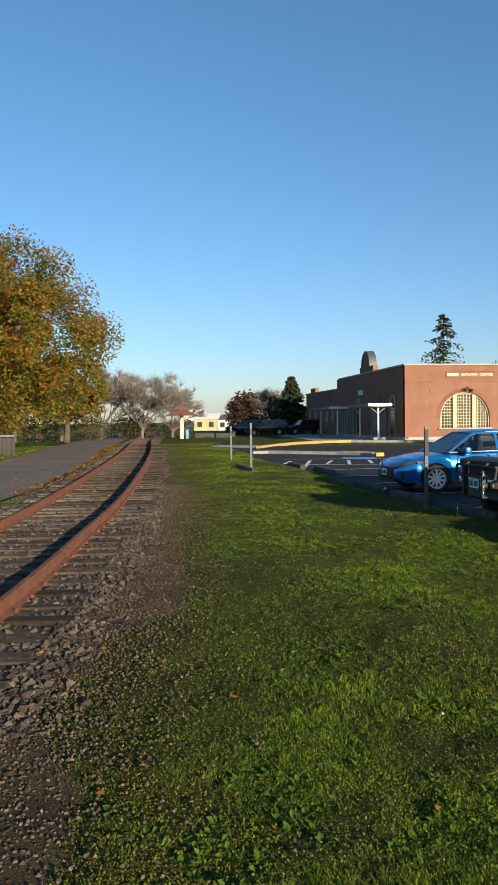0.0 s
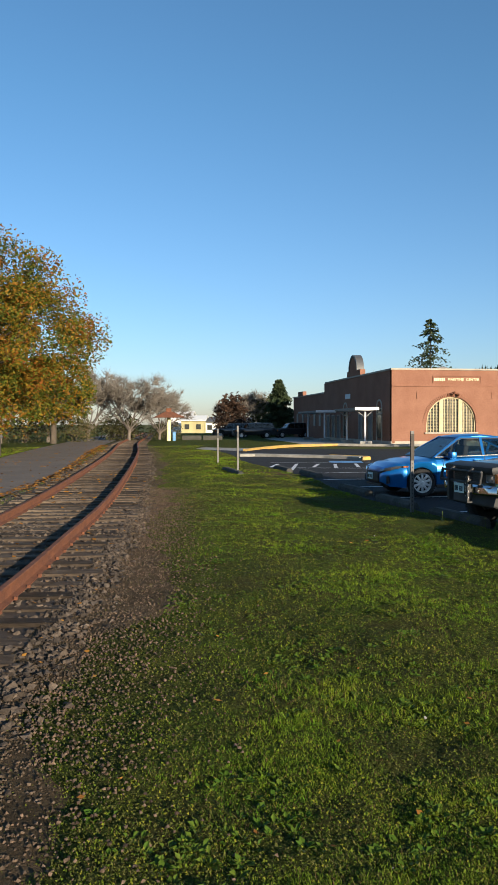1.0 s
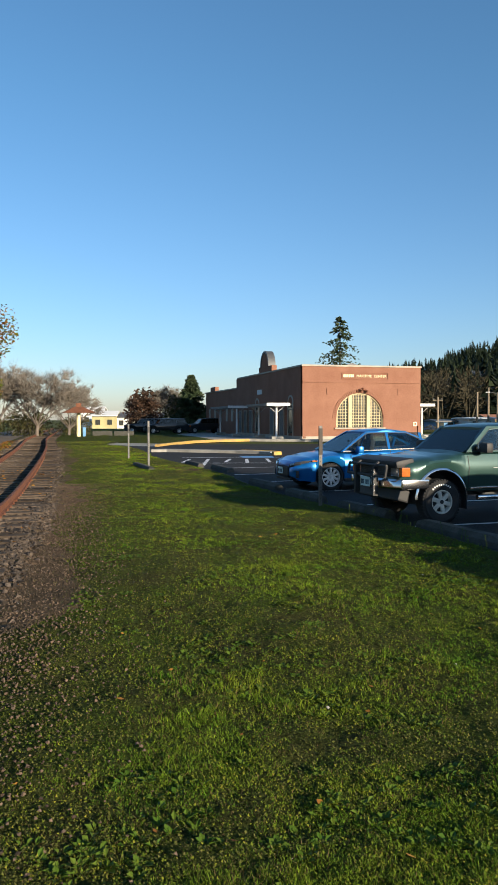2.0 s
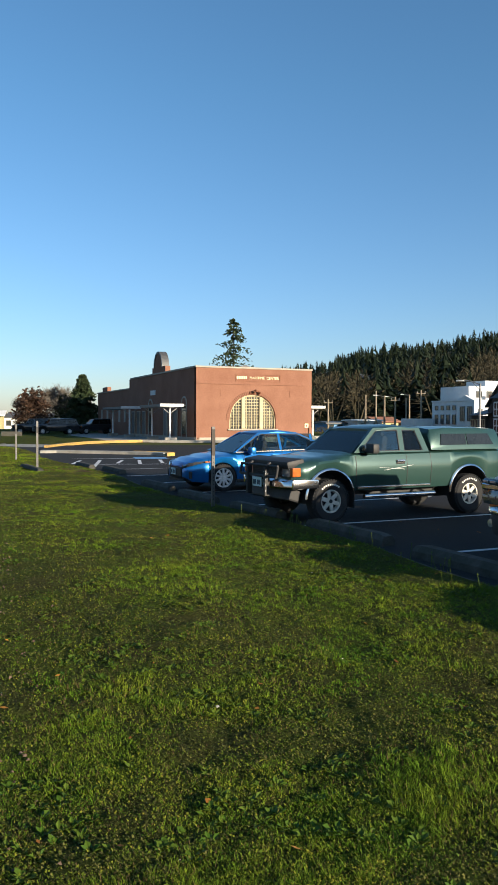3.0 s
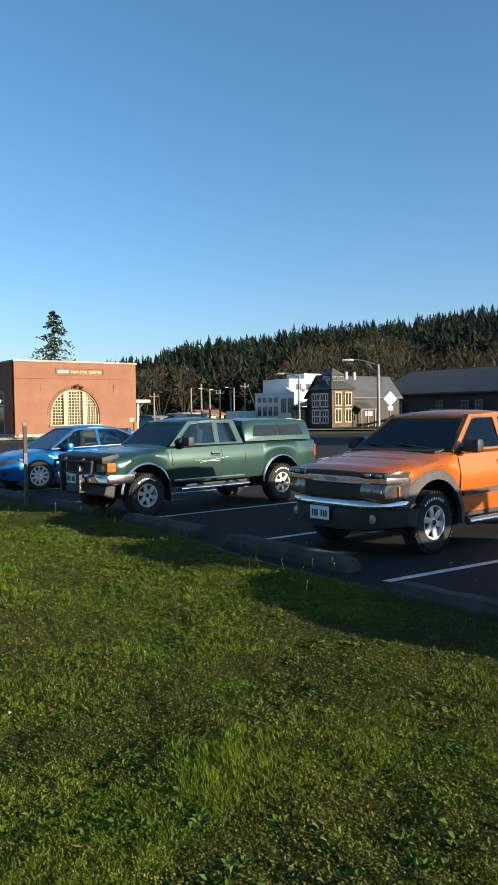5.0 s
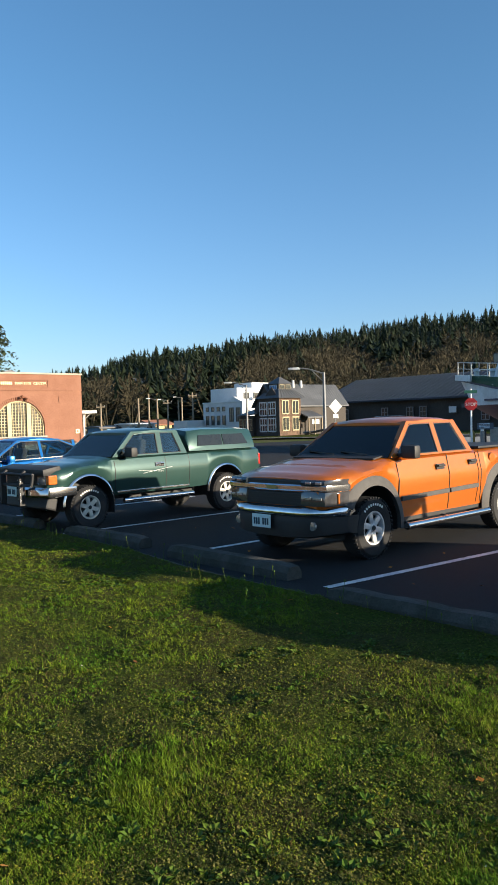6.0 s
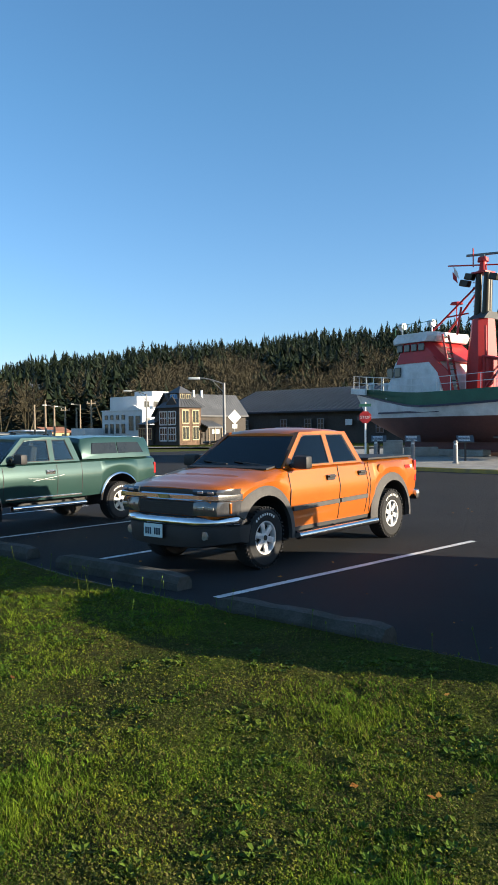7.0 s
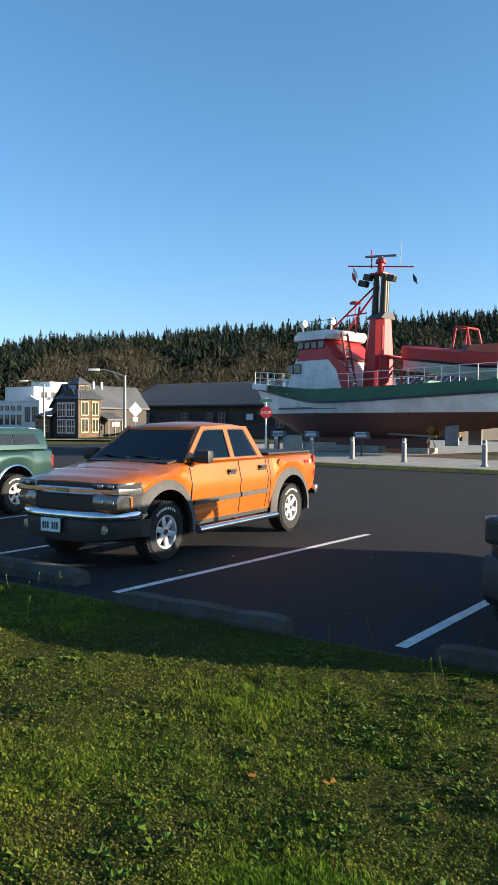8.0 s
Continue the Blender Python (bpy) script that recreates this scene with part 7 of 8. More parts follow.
def leaf_cloud(spots, size, r, V, F, droop=0.3):
    """Small bent leaves at the given spots."""
    for p in spots:
        a, b = r.uniform(0, 6.283), r.uniform(-0.9, 0.9)
        s = size * r.uniform(0.6, 1.4)
        u = Vector((math.cos(a), math.sin(a), b)).normalized() * s
        v = u.cross(Vector((r.uniform(-1, 1), r.uniform(-1, 1), r.uniform(0.2, 1)))).normalized() * s * 0.55
        n = len(V)
        V += [p - u, p - v * 0.9 + Vector((0, 0, s * droop * 0.3)), p + u - Vector((0, 0, s * droop)), p + v * 0.9 + Vector((0, 0, s * droop * 0.3))]
        F.append((n, n + 1, n + 2, n + 3))


def branch(bm, p, d, length, rad, depth, r, tips, spread=0.6, gravity=0.0):
    q = p + d * length
    tube(bm, p, q, rad, rad * 0.68, seg=6 if depth > 2 else 4, caps=False)
    tips.append(q)
    if depth <= 0:
        return
    for _ in range(2 + (r.random() < 0.55)):
        nd = (d + Vector((r.uniform(-1, 1), r.uniform(-1, 1), r.uniform(-0.5, 0.8) - gravity)) * spread).normalized()
        branch(bm, p + d * length * r.uniform(0.55, 1.0), nd, length * r.uniform(0.62, 0.85), rad * 0.6, depth - 1, r, tips, spread, gravity)


def leafy_tree(x, y, h, rx, rz_, count, seed, label, leaf=0.13, skirt=0.25):
    """Trunk and limbs with a crown of leaf clusters gathered round many boughs."""
    r = random.Random(seed)
    t = thing("tree", label, "tree", pose(x, y, 0))
    bm, tips = B(), []
    tube(bm, (0, 0, -0.1), (0.1, 0, h * 0.28), h * 0.035, h * 0.026, seg=10, caps=False)
    for k in range(6):
        a = 2 * math.pi * k / 6 + r.uniform(-0.4, 0.4)
        branch(bm, Vector((0.1, 0, h * r.uniform(0.2, 0.3))), Vector((math.cos(a) * 0.8, math.sin(a) * 0.8, r.uniform(0.5, 1.3))).normalized(), h * 0.22, h * 0.014, 3, r, tips)
    part("trunk", bm, M["bark"], t, "grey-brown trunk and limbs")
    V, F = [], []
    zc = h * 0.56
    blobs = []
    while len(blobs) < 260:
        p = Vector((r.uniform(-1, 1), r.uniform(-1, 1), r.uniform(-1, 1)))
        if 0.25 < p.length < 1:
            top = 1 - 0.25 * max(0, p.z)
            q = Vector((p.x * rx * top, p.y * rx * top, zc + p.z * rz_))
            if q.z > h * skirt * r.uniform(0.6, 1.1):
                blobs.append((q, r.uniform(0.4, 0.95) * rx * 0.22))
    per = count // len(blobs)
    for c, s in blobs:
        spots = []
        for _ in range(per):
            d = Vector((r.gauss(0, 1), r.gauss(0, 1), r.gauss(0, 0.8)))
            d = d.normalized() * s * (r.random() ** 0.45)
            spots.append(c + d + Vector((0, 0, -0.15 * s * r.random())))
        leaf_cloud(spots, leaf, r, V, F)
    ob = new("crown", faces_mesh("crown", V, F, M["autumn"]))
    ob.parent = t
    tagged(ob, "yellow-green and orange autumn leaves")
    return t


leafy_tree(-19.5, 42.0, 12.3, 7.0, 5.9, 82000, 11, "broad tree with yellow-green and orange autumn leaves", 0.1, 0.12)
leafy_tree(-26.4, 56.0, 12.0, 6.6, 5.8, 26000, 12, "autumn tree with orange and green leaves beside the path", 0.13, 0.2)
leafy_tree(-22.8, 65.0, 8.4, 3.6, 3.2, 8000, 13, "smaller autumn tree with brown-orange leaves", 0.15, 0.2)


def bare_tree(x, y, h, seed, label, spread=0.5, twigs=12, material="greytwig"):
    """Short trunk, many slender rising limbs and a haze of fine twigs."""
    r = random.Random(seed)
    h *= 1.3
    t = thing("tree", label, "tree", pose(x, y, 0))
    bm, tips = B(), []
    tube(bm, (0, 0, -0.1), (0.05, 0.05, h * 0.13), h * 0.02, h * 0.016, seg=8, caps=False)
    for k in range(8):
        a = 2 * math.pi * k / 8 + r.uniform(-0.4, 0.4)
        branch(bm, Vector((0.05, 0.05, h * r.uniform(0.08, 0.13))), Vector((math.cos(a) * 0.75, math.sin(a) * 0.75, r.uniform(0.5, 1.4))).normalized(), h * 0.24, h * 0.008, 4, r, tips, spread)
    part("trunk", bm, M["palebark"], t, "pale bare trunk and limbs")
    V, F = [], []
    for p in tips:
        if p.z > h * 0.22:
            for _ in range(twigs):
                d = (Vector((p.x, p.y, p.z - h * 0.3)).normalized() * 0.8 + Vector((r.gauss(0, 1), r.gauss(0, 1), r.gauss(0.3, 0.8))) * 0.6).normalized() * h * r.uniform(0.05, 0.13)
                w = d.cross(Vector((r.uniform(-1, 1), r.uniform(-1, 1), 0.3))).normalized() * h * 0.0022
                n = len(V)
                V += [p - w, p + w, p + d]
                F.append((n, n + 1, n + 2))
    ob = new("crown", faces_mesh("crown", V, F, M[material]))
    ob.parent = t
    tagged(ob, "fine bare twigs")
    return t


for x, y, h, s in ((-22.3, 74, 7.4, 1), (-18.6, 76, 7.2, 2), (-25.0, 70, 6.4, 3), (-16.2, 80, 5.8, 4), (-28, 66, 6.6, 5)):
    bare_tree(x, y, h, 40 + s, "bare grey-brown tree beside the railway")
for x, y, h, s in ((-8.8, 108, 6.6, 6), (-6.4, 106, 6.4, 7), (-11.5, 112, 5.4, 8), (12.0, 99, 9.2, 9)):
    bare_tree(x, y, h, 40 + s, "bare tree with pale twigs behind the car park")


def shrub(x, y, h, w, count, seed, material, label):
    r = random.Random(seed)
    t = thing("shrub", label, "shrub", pose(x, y, 0))
    bm, tips = B(), []
    for k in range(6):
        a = r.uniform(0, 6.28)
        branch(bm, Vector((0.1 * math.cos(a), 0.1 * math.sin(a), -0.05)), Vector((math.cos(a) * 0.5, math.sin(a) * 0.5, 1)).normalized(), h * 0.35, h * 0.02, 2, r, tips)
    part("stem", bm, M["bark"], t)
    V, F = [], []
    spots = []
    for _ in range(count):
        z = r.random() ** 0.8
        rad = w * math.sqrt(max(0.05, 1 - (z - 0.35) ** 2 / 0.5)) * r.random() ** 0.4
        a = r.uniform(0, 6.283)
        k = 1 + 0.35 * noise.noise(Vector((math.cos(a) * 2 + seed, math.sin(a) * 2, z * 3)))
        spots.append(Vector((math.cos(a) * rad * k, math.sin(a) * rad * k, z * h * k)))
    leaf_cloud(spots, h * 0.035 + 0.03, r, V, F)
    ob = new("foliage", faces_mesh("foliage", V, F, M[material]))
    ob.parent = t
    return t


for i, (x, y, h, w) in enumerate(((-23, 72, 2.6, 2.2), (-19.5, 78, 2.2, 2.2), (-26.5, 68, 2.4, 2.4), (-16.2, 83, 1.8, 2.0), (-29, 62, 2.2, 2.4), (-21.5, 82, 3.0, 2.4))):
    shrub(x, y, h, w, 1500, 60 + i, "shrub", "tangled olive-brown shrub beside the path")
shrub(-9.9, 95, 4.9, 2.2, 2600, 71, "darkbush", "large dark reddish shrub")
shrub(-6.0, 104, 4.6, 2.4, 1800, 72, "shrub", "olive shrub behind the car park")
for i, (x, y) in enumerate(((38.6, 71.5), (37.4, 73.5), (46.6, 69.5), (22, 88), (25, 90), (19, 86))):
    shrub(x, y, 0.9, 1.3, 500, 80 + i, "shrub", "low trimmed shrub before the buildings")


def conifer(x, y, h, w, seed, label, count=4200, gap=0.0, trunk=0.08):
    """Fir: whorls of drooping boughs, each a fan of needle sprays."""
    r = random.Random(seed)
    t = thing("conifer", label, "tree", pose(x, y, 0))
    part("trunk", tube(B(), (0, 0, -0.1), (0, 0, h * 0.97), h * 0.016, 0.02, seg=8), M["bark"], t)
    V, F = [], []
    spots = []
    levels = int(h * 2.4)
    per = max(6, count // (levels * 9))
    for k in range(levels):
        f = k / levels
        z = h * (trunk + (1 - trunk) * f)
        for b in range(9):
            if r.random() < gap:
                continue
            a = r.uniform(0, 6.283)
            L = w * (1 - f) ** 0.8 * r.uniform(0.6, 1.1) + 0.12
            for j in range(per):
                q = (j + r.random()) / per
                spots.append(Vector((math.cos(a) * L * q + r.gauss(0, 0.08 * L), math.sin(a) * L * q + r.gauss(0, 0.08 * L), z - 0.28 * L * q * q + r.gauss(0, 0.05))))
    leaf_cloud(spots, 0.24 * (9 / h) ** 0.3, r, V, F, 0.5)
    ob = new("crown", faces_mesh("crown", V, F, M["fir"]))
    ob.parent = t
    tagged(ob, "dark green drooping boughs")
    return t


conifer(15.0, 95.5, 14.9, 6.6, 21, "tall open fir rising behind the brick hall", 5200, 0.5)
conifer(-4.0, 100.0, 7.7, 3.1, 22, "dense dark green fir beside the car park", 8000, 0.0, 0.12)
conifer(-1.0, 116.0, 6.0, 2.4, 23, "dense dark green fir further off", 4000, 0.0)


# ---- wooded hill ----
RIDGE = [(-10, 0.012), (4, 0.03), (10, 0.052), (15, 0.073), (19, 0.096), (23, 0.103), (28.6, 0.115), (33, 0.119), (42, 0.132), (50, 0.138), (55, 0.143), (61, 0.15), (75, 0.155), (95, 0.11)]
FIR_LINE = [(3, 0.5), (10, 0.5), (17, 0.42), (21, 0.22), (24, 0.3), (28, 0.55), (33, 0.6), (40, 0.5), (46, 0.58), (52, 0.45), (57, 0.6), (63, 0.42), (80, 0.5)]


def ridge(az):
    return interp(RIDGE, az)


def hill_z(az, d):
    f = max(0.0, min(1.0, (d - 190) / 410))
    top = ridge(az) * 600 - 16
    return max(-0.5, (top * (f ** 0.85)) + 4 * fbm(az, d * 0.05, 0.5, 9.0) * min(1, f * 4))


def build_hill():
    bm = B()
    rows = []
    for i in range(86):
        az = -12 + i * 1.25
        a = radians(az)
        rows.append([bm.verts.new((math.sin(a) * d, math.cos(a) * d, hill_z(az, d) if d < 700 else hill_z(az, 600) - (d - 600) * 0.15)) for d in (185, 215, 250, 290, 330, 370, 410, 450, 490, 530, 570, 600, 640, 900)])
    for p, q in zip(rows, rows[1:]):
        for j in range(13):
            bm.faces.new((p[j], q[j], q[j + 1], p[j + 1]))
    bmesh.ops.recalc_face_normals(bm, faces=bm.faces[:])
    tagged(part("hill", bm, M["hill"], smooth=True), "wooded hillside behind the town", "hill", kind="structure")


def hill_trees():
    r = random.Random(5)
    V, F, V2, F2 = [], [], [], []

    def fir(x, y, z, h, w):
        """Ragged tiers of boughs round a stem, each a narrow drooping spray."""
        tiers = 11
        for k in range(tiers):
            f = k / tiers
            zz, rad = z + h * (0.05 + 0.87 * f), w * (1 - f) ** 0.75 + 0.15
            for j in range(7):
                a = r.uniform(0, 6.283)
                rr = rad * r.uniform(0.4, 1.35)
                da = r.uniform(0.16, 0.42)
                dz = h * r.uniform(-0.07, 0.03)
                n = len(V)
                V.append((x, y, zz + h * r.uniform(0.06, 0.14)))
                V.append((x + rr * math.cos(a - da), y + rr * math.sin(a - da), zz + dz))
                V.append((x + rr * math.cos(a + da), y + rr * math.sin(a + da), zz + dz))
                F.append((n, n + 1, n + 2))

    def bare(x, y, z, h, w):
        """A rounded fan of bare twigs over a short stem."""
        for _ in range(190):
            d = Vector((r.gauss(0, 1), r.gauss(0, 1), r.gauss(0.35, 0.8))).normalized()
            q = r.uniform(0.55, 0.95) * (0.85 + 0.15 * math.sin(5 * math.atan2(d.y, d.x) + x))
            c = Vector((x, y, z + h * 0.5))
            p = c + Vector((d.x * w * q, d.y * w * q, d.z * h * 0.46 * q))
            u = (Vector((d.x * w, d.y * w, d.z * h * 0.46)).normalized() + Vector((r.uniform(-1, 1), r.uniform(-1, 1), r.uniform(0, 1))) * 0.5).normalized() * h * r.uniform(0.05, 0.12)
            v = u.cross(Vector((r.uniform(-1, 1), r.uniform(-1, 1), 0.2))).normalized() * h * 0.0105
            n = len(V2)
            V2.extend([p - v, p + v, p + u])
            F2.append((n, n + 1, n + 2))
        for k in range(4):
            a = r.uniform(0, 6.283)
            n = len(V2)
            V2.extend([(x - 0.25, y, z - 1), (x + 0.25, y, z - 1), (x + math.cos(a) * w * 0.5, y + math.sin(a) * w * 0.5, z + h * 0.75)])
            F2.append((n, n + 1, n + 2))

    for k in range(3500):
        az, d = r.uniform(3, 72), 195 + 415 * r.random() ** 0.95
        f = (d - 190) / 410
        a = radians(az)
        x, y, z = math.sin(a) * d, math.cos(a) * d, hill_z(az, d)
        line = interp(FIR_LINE, az) - 0.2 + 0.25 * fbm(az * 0.25, d * 0.012, 1.0, 4.0)
        if r.random() < (0.97 if f > line else 0.12 + 0.3 * f):
            fir(x, y, z - 1.0, r.uniform(11, 20) * (0.8 + 0.25 * f), r.uniform(3.0, 5.2))
        else:
            h = r.uniform(9, 15)
            bare(x, y, z - 1.0, h, h * r.uniform(0.45, 0.65))
    for k in range(300):                                               # the skyline
        az = 3 + 79 * (k + r.uniform(-0.8, 1.8)) / 300
        a, d = radians(az), r.uniform(575, 612)
        h = r.uniform(7, 16) if r.random() < 0.86 else r.uniform(16, 24)
        fir(math.sin(a) * d, math.cos(a) * d, hill_z(az, min(d, 600)) - 1, h, r.uniform(2.6, 4.6))
    tagged(new("hill_firs", faces_mesh("hill_firs", V, F, M["needle"])), "dark fir wood on the hill", "forest", kind="stuff")
    tagged(new("hill_bare_trees", faces_mesh("hill_bare_trees", V2, F2, M["barewood"])), "bare brown deciduous trees on the slope", "forest", kind="stuff")


build_hill()
hill_trees()


# ---- grass, weeds, fallen leaves ----
def grass_cover(x, y):
    """Share of green cover: bare by the railway, patchy elsewhere."""
    e = (x - rail_r(y) - 0.7) / 1.6
    g = 0.55 + 0.75 * fbm(x, y, 0.55, 2.0) + 0.5 * fbm(x, y, 1.7, 6.0)
    return min(1.0, max(0.0, e)) * min(1.0, max(0.0, g)) if e < 1 else min(1.0, max(0.0, g))


def turf_patch(x, y):
    """Where the turf is green (about 1) and where moss and thatch show (about 0)."""
    p = 1.1 * lattice(x, y, 0.5, 1) + 0.8 * lattice(x, y, 1.4, 2) + 0.45 * lattice(x, y, 4.0, 3)
    side = np.clip((x - np.interp(y, PLAN_Y, RAIL_X) - 1.0) / 1.7, 0, 1)
    return np.clip(0.52 + 0.8 * p, 0.0, 1.0) * np.where(x > np.interp(y, PLAN_Y, RAIL_X), side, 0.8)


def triangles(name, co, material, label, category):
    """One mesh of loose triangles from an array of n x 3 x 3."""
    m = len(co)
    me = bpy.data.meshes.new(name)
    me.vertices.add(3 * m)
    me.vertices.foreach_set("co", co.ravel())
    me.loops.add(3 * m)
    me.loops.foreach_set("vertex_index", np.arange(3 * m, dtype=np.int32))
    me.polygons.add(m)
    me.polygons.foreach_set("loop_start", np.arange(0, 3 * m, 3, dtype=np.int32))
    me.update(calc_edges=True)
    me.materials.append(material)
    return tagged(new(name, me), label, category, kind="stuff")


def on_turf(x, y):
    """Which places lie on grass rather than on track, path or asphalt."""
    rx, px = np.interp(y, PLAN_Y, RAIL_X), np.interp(y, PLAN_Y, PATH_X)
    d = np.hypot(x + 0.4, y + 0.3)
    left = ((x > px + 0.1) & (x < rx - 2.3)) | ((x < px - 4.4) & (x > px - 16) & (d > 16))
    return (y < 58) & (x < np.interp(y, PLAN_Y, KERB_X) - 0.1) & ((x > rx + 0.75) | left)


def turf_spots(r, n, power, even):
    """Random places, denser round the standing place, and an even spread close by."""
    d = 2.2 + 56 * r.random_sample(n) ** power
    a = np.radians(np.where(d < 16, r.uniform(-30, 68, n), r.uniform(-34, 16, n)))
    x = np.concatenate([-0.4 + np.sin(a) * d, r.uniform(-2.5, 6.5, even)])
    y = np.concatenate([-0.3 + np.cos(a) * d, r.uniform(-4, 4, even)])
    keep = on_turf(x, y)
    return x[keep], y[keep]


def build_grass():
    r = np.random.RandomState(9)
    # blades in small tufts, tall and thick in the green patches
    tx, ty = turf_spots(r, 175000, 2.7, 15000)
    g = turf_patch(tx, ty)
    keep = r.random_sample(len(tx)) < 0.12 + 0.88 * g
    tx, ty, g = tx[keep], ty[keep], g[keep]
    per = 6
    x, y, g = np.repeat(tx, per), np.repeat(ty, per), np.repeat(g, per)
    n = len(x)
    d = np.hypot(x + 0.4, y + 0.3)
    far = 1 + 0.11 * d
    b = r.uniform(0, 6.283, n)
    off = r.random_sample(n) * 0.012 * far
    x, y = x + np.cos(b) * off, y + np.sin(b) * off
    lush = np.clip(1.3 * lattice(x, y, 2.2, 5) + 0.8 * lattice(x, y, 6.0, 6), 0, 1) * g
    h = (0.006 + 0.010 * g + 0.018 * lush) * r.uniform(0.45, 1.25, n) * (1 + 0.03 * d)
    lean = h * r.uniform(0.3, 1.5, n)
    w = (0.0012 + 0.0010 * r.random_sample(n)) * far
    z = lawn_height(x, y)
    c, s = np.cos(b), np.sin(b)
    turn = r.uniform(-0.8, 0.8, n)
    cw, sw = np.cos(b + turn), np.sin(b + turn)
    co = np.empty((n, 3, 3))
    co[:, 0] = np.stack([x - sw * w, y + cw * w, z - 0.006], 1)
    co[:, 1] = np.stack([x + sw * w, y - cw * w, z - 0.006], 1)
    co[:, 2] = np.stack([x + c * lean, y + s * lean, z + h], 1)
    dry = r.random_sample(n) > 0.45 + 0.5 * g
    triangles("grass", co[~dry], M["blade"], "short green grass blades on the lawn", "grass")
    triangles("dry_grass", co[dry], M["drygrass"], "dry straw-coloured grass and thatch", "grass")
    # moss, clover leaves and thatch lying close to the soil
    x, y = turf_spots(r, 560000, 2.5, 40000)
    n = len(x)
    d = np.hypot(x + 0.4, y + 0.3)
    size = r.uniform(0.0035, 0.0085, n) * (1 + 0.10 * d)
    b, tilt, roll = r.uniform(0, 6.283, n), r.uniform(-0.2, 0.95, n), r.uniform(-0.7, 0.7, n)
    z = lawn_height(x, y) + 0.003 + 0.006 * r.random_sample(n)
    u = np.stack([np.cos(b), np.sin(b), tilt], 1) * size[:, None]
    v = np.stack([-np.sin(b), np.cos(b), roll], 1) * size[:, None] * 0.5
    p = np.stack([x, y, z], 1)
    co = np.stack([p - v, p + v, p + u], 1)
    green = r.random_sample(n) < 0.22 + 0.75 * turf_patch(x, y)
    triangles("moss", co[green], M["moss"], "low moss and clover between the blades", "moss")
    triangles("thatch", co[~green], M["thatch"], "brown thatch and dead leaf litter in the turf", "grass")


M["moss"] = leaf_mat("moss", [(0.2, (0.06, 0.105, 0.009)), (0.8, (0.18, 0.17, 0.018)), (0.5, (0.11, 0.14, 0.012))], 0.8, 1.2)
M["thatch"] = leaf_mat("thatch", [(0.2, (0.042, 0.043, 0.014)), (0.8, (0.138, 0.13, 0.035)), (0.5, (0.085, 0.093, 0.02))], 0.9, 1.5)
build_grass()


def weed_clump(r, x, y, size, V, F):
    """A low clump of broad leaves rising from many crowns."""
    for _ in range(max(3, int(9 * size / 0.2))):
        a, q = r.uniform(0, 6.283), size * r.random() ** 0.6
        cx, cy = x + math.cos(a) * q, y + math.sin(a) * q
        z = lawn_z(cx, cy)
        for _ in range(r.randint(7, 12)):
            b = r.uniform(0, 6.283)
            L = r.uniform(0.02, 0.055)
            up = r.uniform(0.25, 1.2)
            u = Vector((math.cos(b), math.sin(b), up)).normalized() * L
            v = Vector((-math.sin(b), math.cos(b), r.uniform(-0.4, 0.4))) * L * r.uniform(0.16, 0.3)
            p = Vector((cx + math.cos(b) * 0.008, cy + math.sin(b) * 0.008, z - 0.002))
            n = len(V)
            V += [p, p + u * 0.55 - v, p + u * 1.05 - Vector((0, 0, L * 0.25)), p + u * 0.55 + v]
            F.append((n, n + 1, n + 2, n + 3))


def build_weeds():
    r = random.Random(15)
    V, F = [], []
    fixed = [(0.27, 3.0, 0.34), (0.45, 2.75, 0.25), (1.4, 3.36, 0.22), (0.35, 4.77, 0.25), (-0.75, 5.2, 0.4), (-0.2, 5.0, 0.45), (-0.55, 4.4, 0.45), (0.1, 6.4, 0.3), (1.7, 7.4, 0.4), (2.1, 6.9, 0.4), (1.2, 8.2, 0.4), (1.6, 2.35, 0.25), (2.3, 2.6, 0.3), (2.9, 2.2, 0.25), (1.9, 1.75, 0.25), (1.3, 7.0, 0.35)]
    for x, y, s in fixed:
        weed_clump(r, x, y, s, V, F)
    for _ in range(620):
        d, a = 0.6 + 18.6 * r.random() ** 1.3, radians(r.uniform(-22, 65))
        x, y = -0.4 + math.sin(a) * d, -0.3 + math.cos(a) * d
        if rail_r(y) + 1.6 < x < kerb(y) - 0.35 and grass_cover(x, y) > 0.4:
            weed_clump(r, x, y, r.uniform(0.05, 0.24) * (1 if d < 8 else 1.5), V, F)
    tagged(new("weeds", faces_mesh("weeds", V, F, M["weed"])), "low broad-leaved weeds in the grass", "weed", kind="stuff")
    # tall stalks and seed heads near the kerb
    bm = B()
    for _ in range(70):
        y = r.uniform(2, 15)
        x = kerb(y) - abs(r.gauss(0.3, 0.35)) - 0.1
        h = r.uniform(0.12, 0.3)
        p, q = Vector((x, y, 0.03)), Vector((x + r.uniform(-0.06, 0.06), y + r.uniform(-0.06, 0.06), h))
        tube(bm, p, q, 0.003, 0.002, seg=4)
        tube(bm, q, q + Vector((0, 0, 0.018)), 0.008, 0.004, seg=5)
    tagged(part("stalks", bm, M["weed"]), "thin upright weed stalks along the kerb", "weed", kind="stuff")


build_weeds()


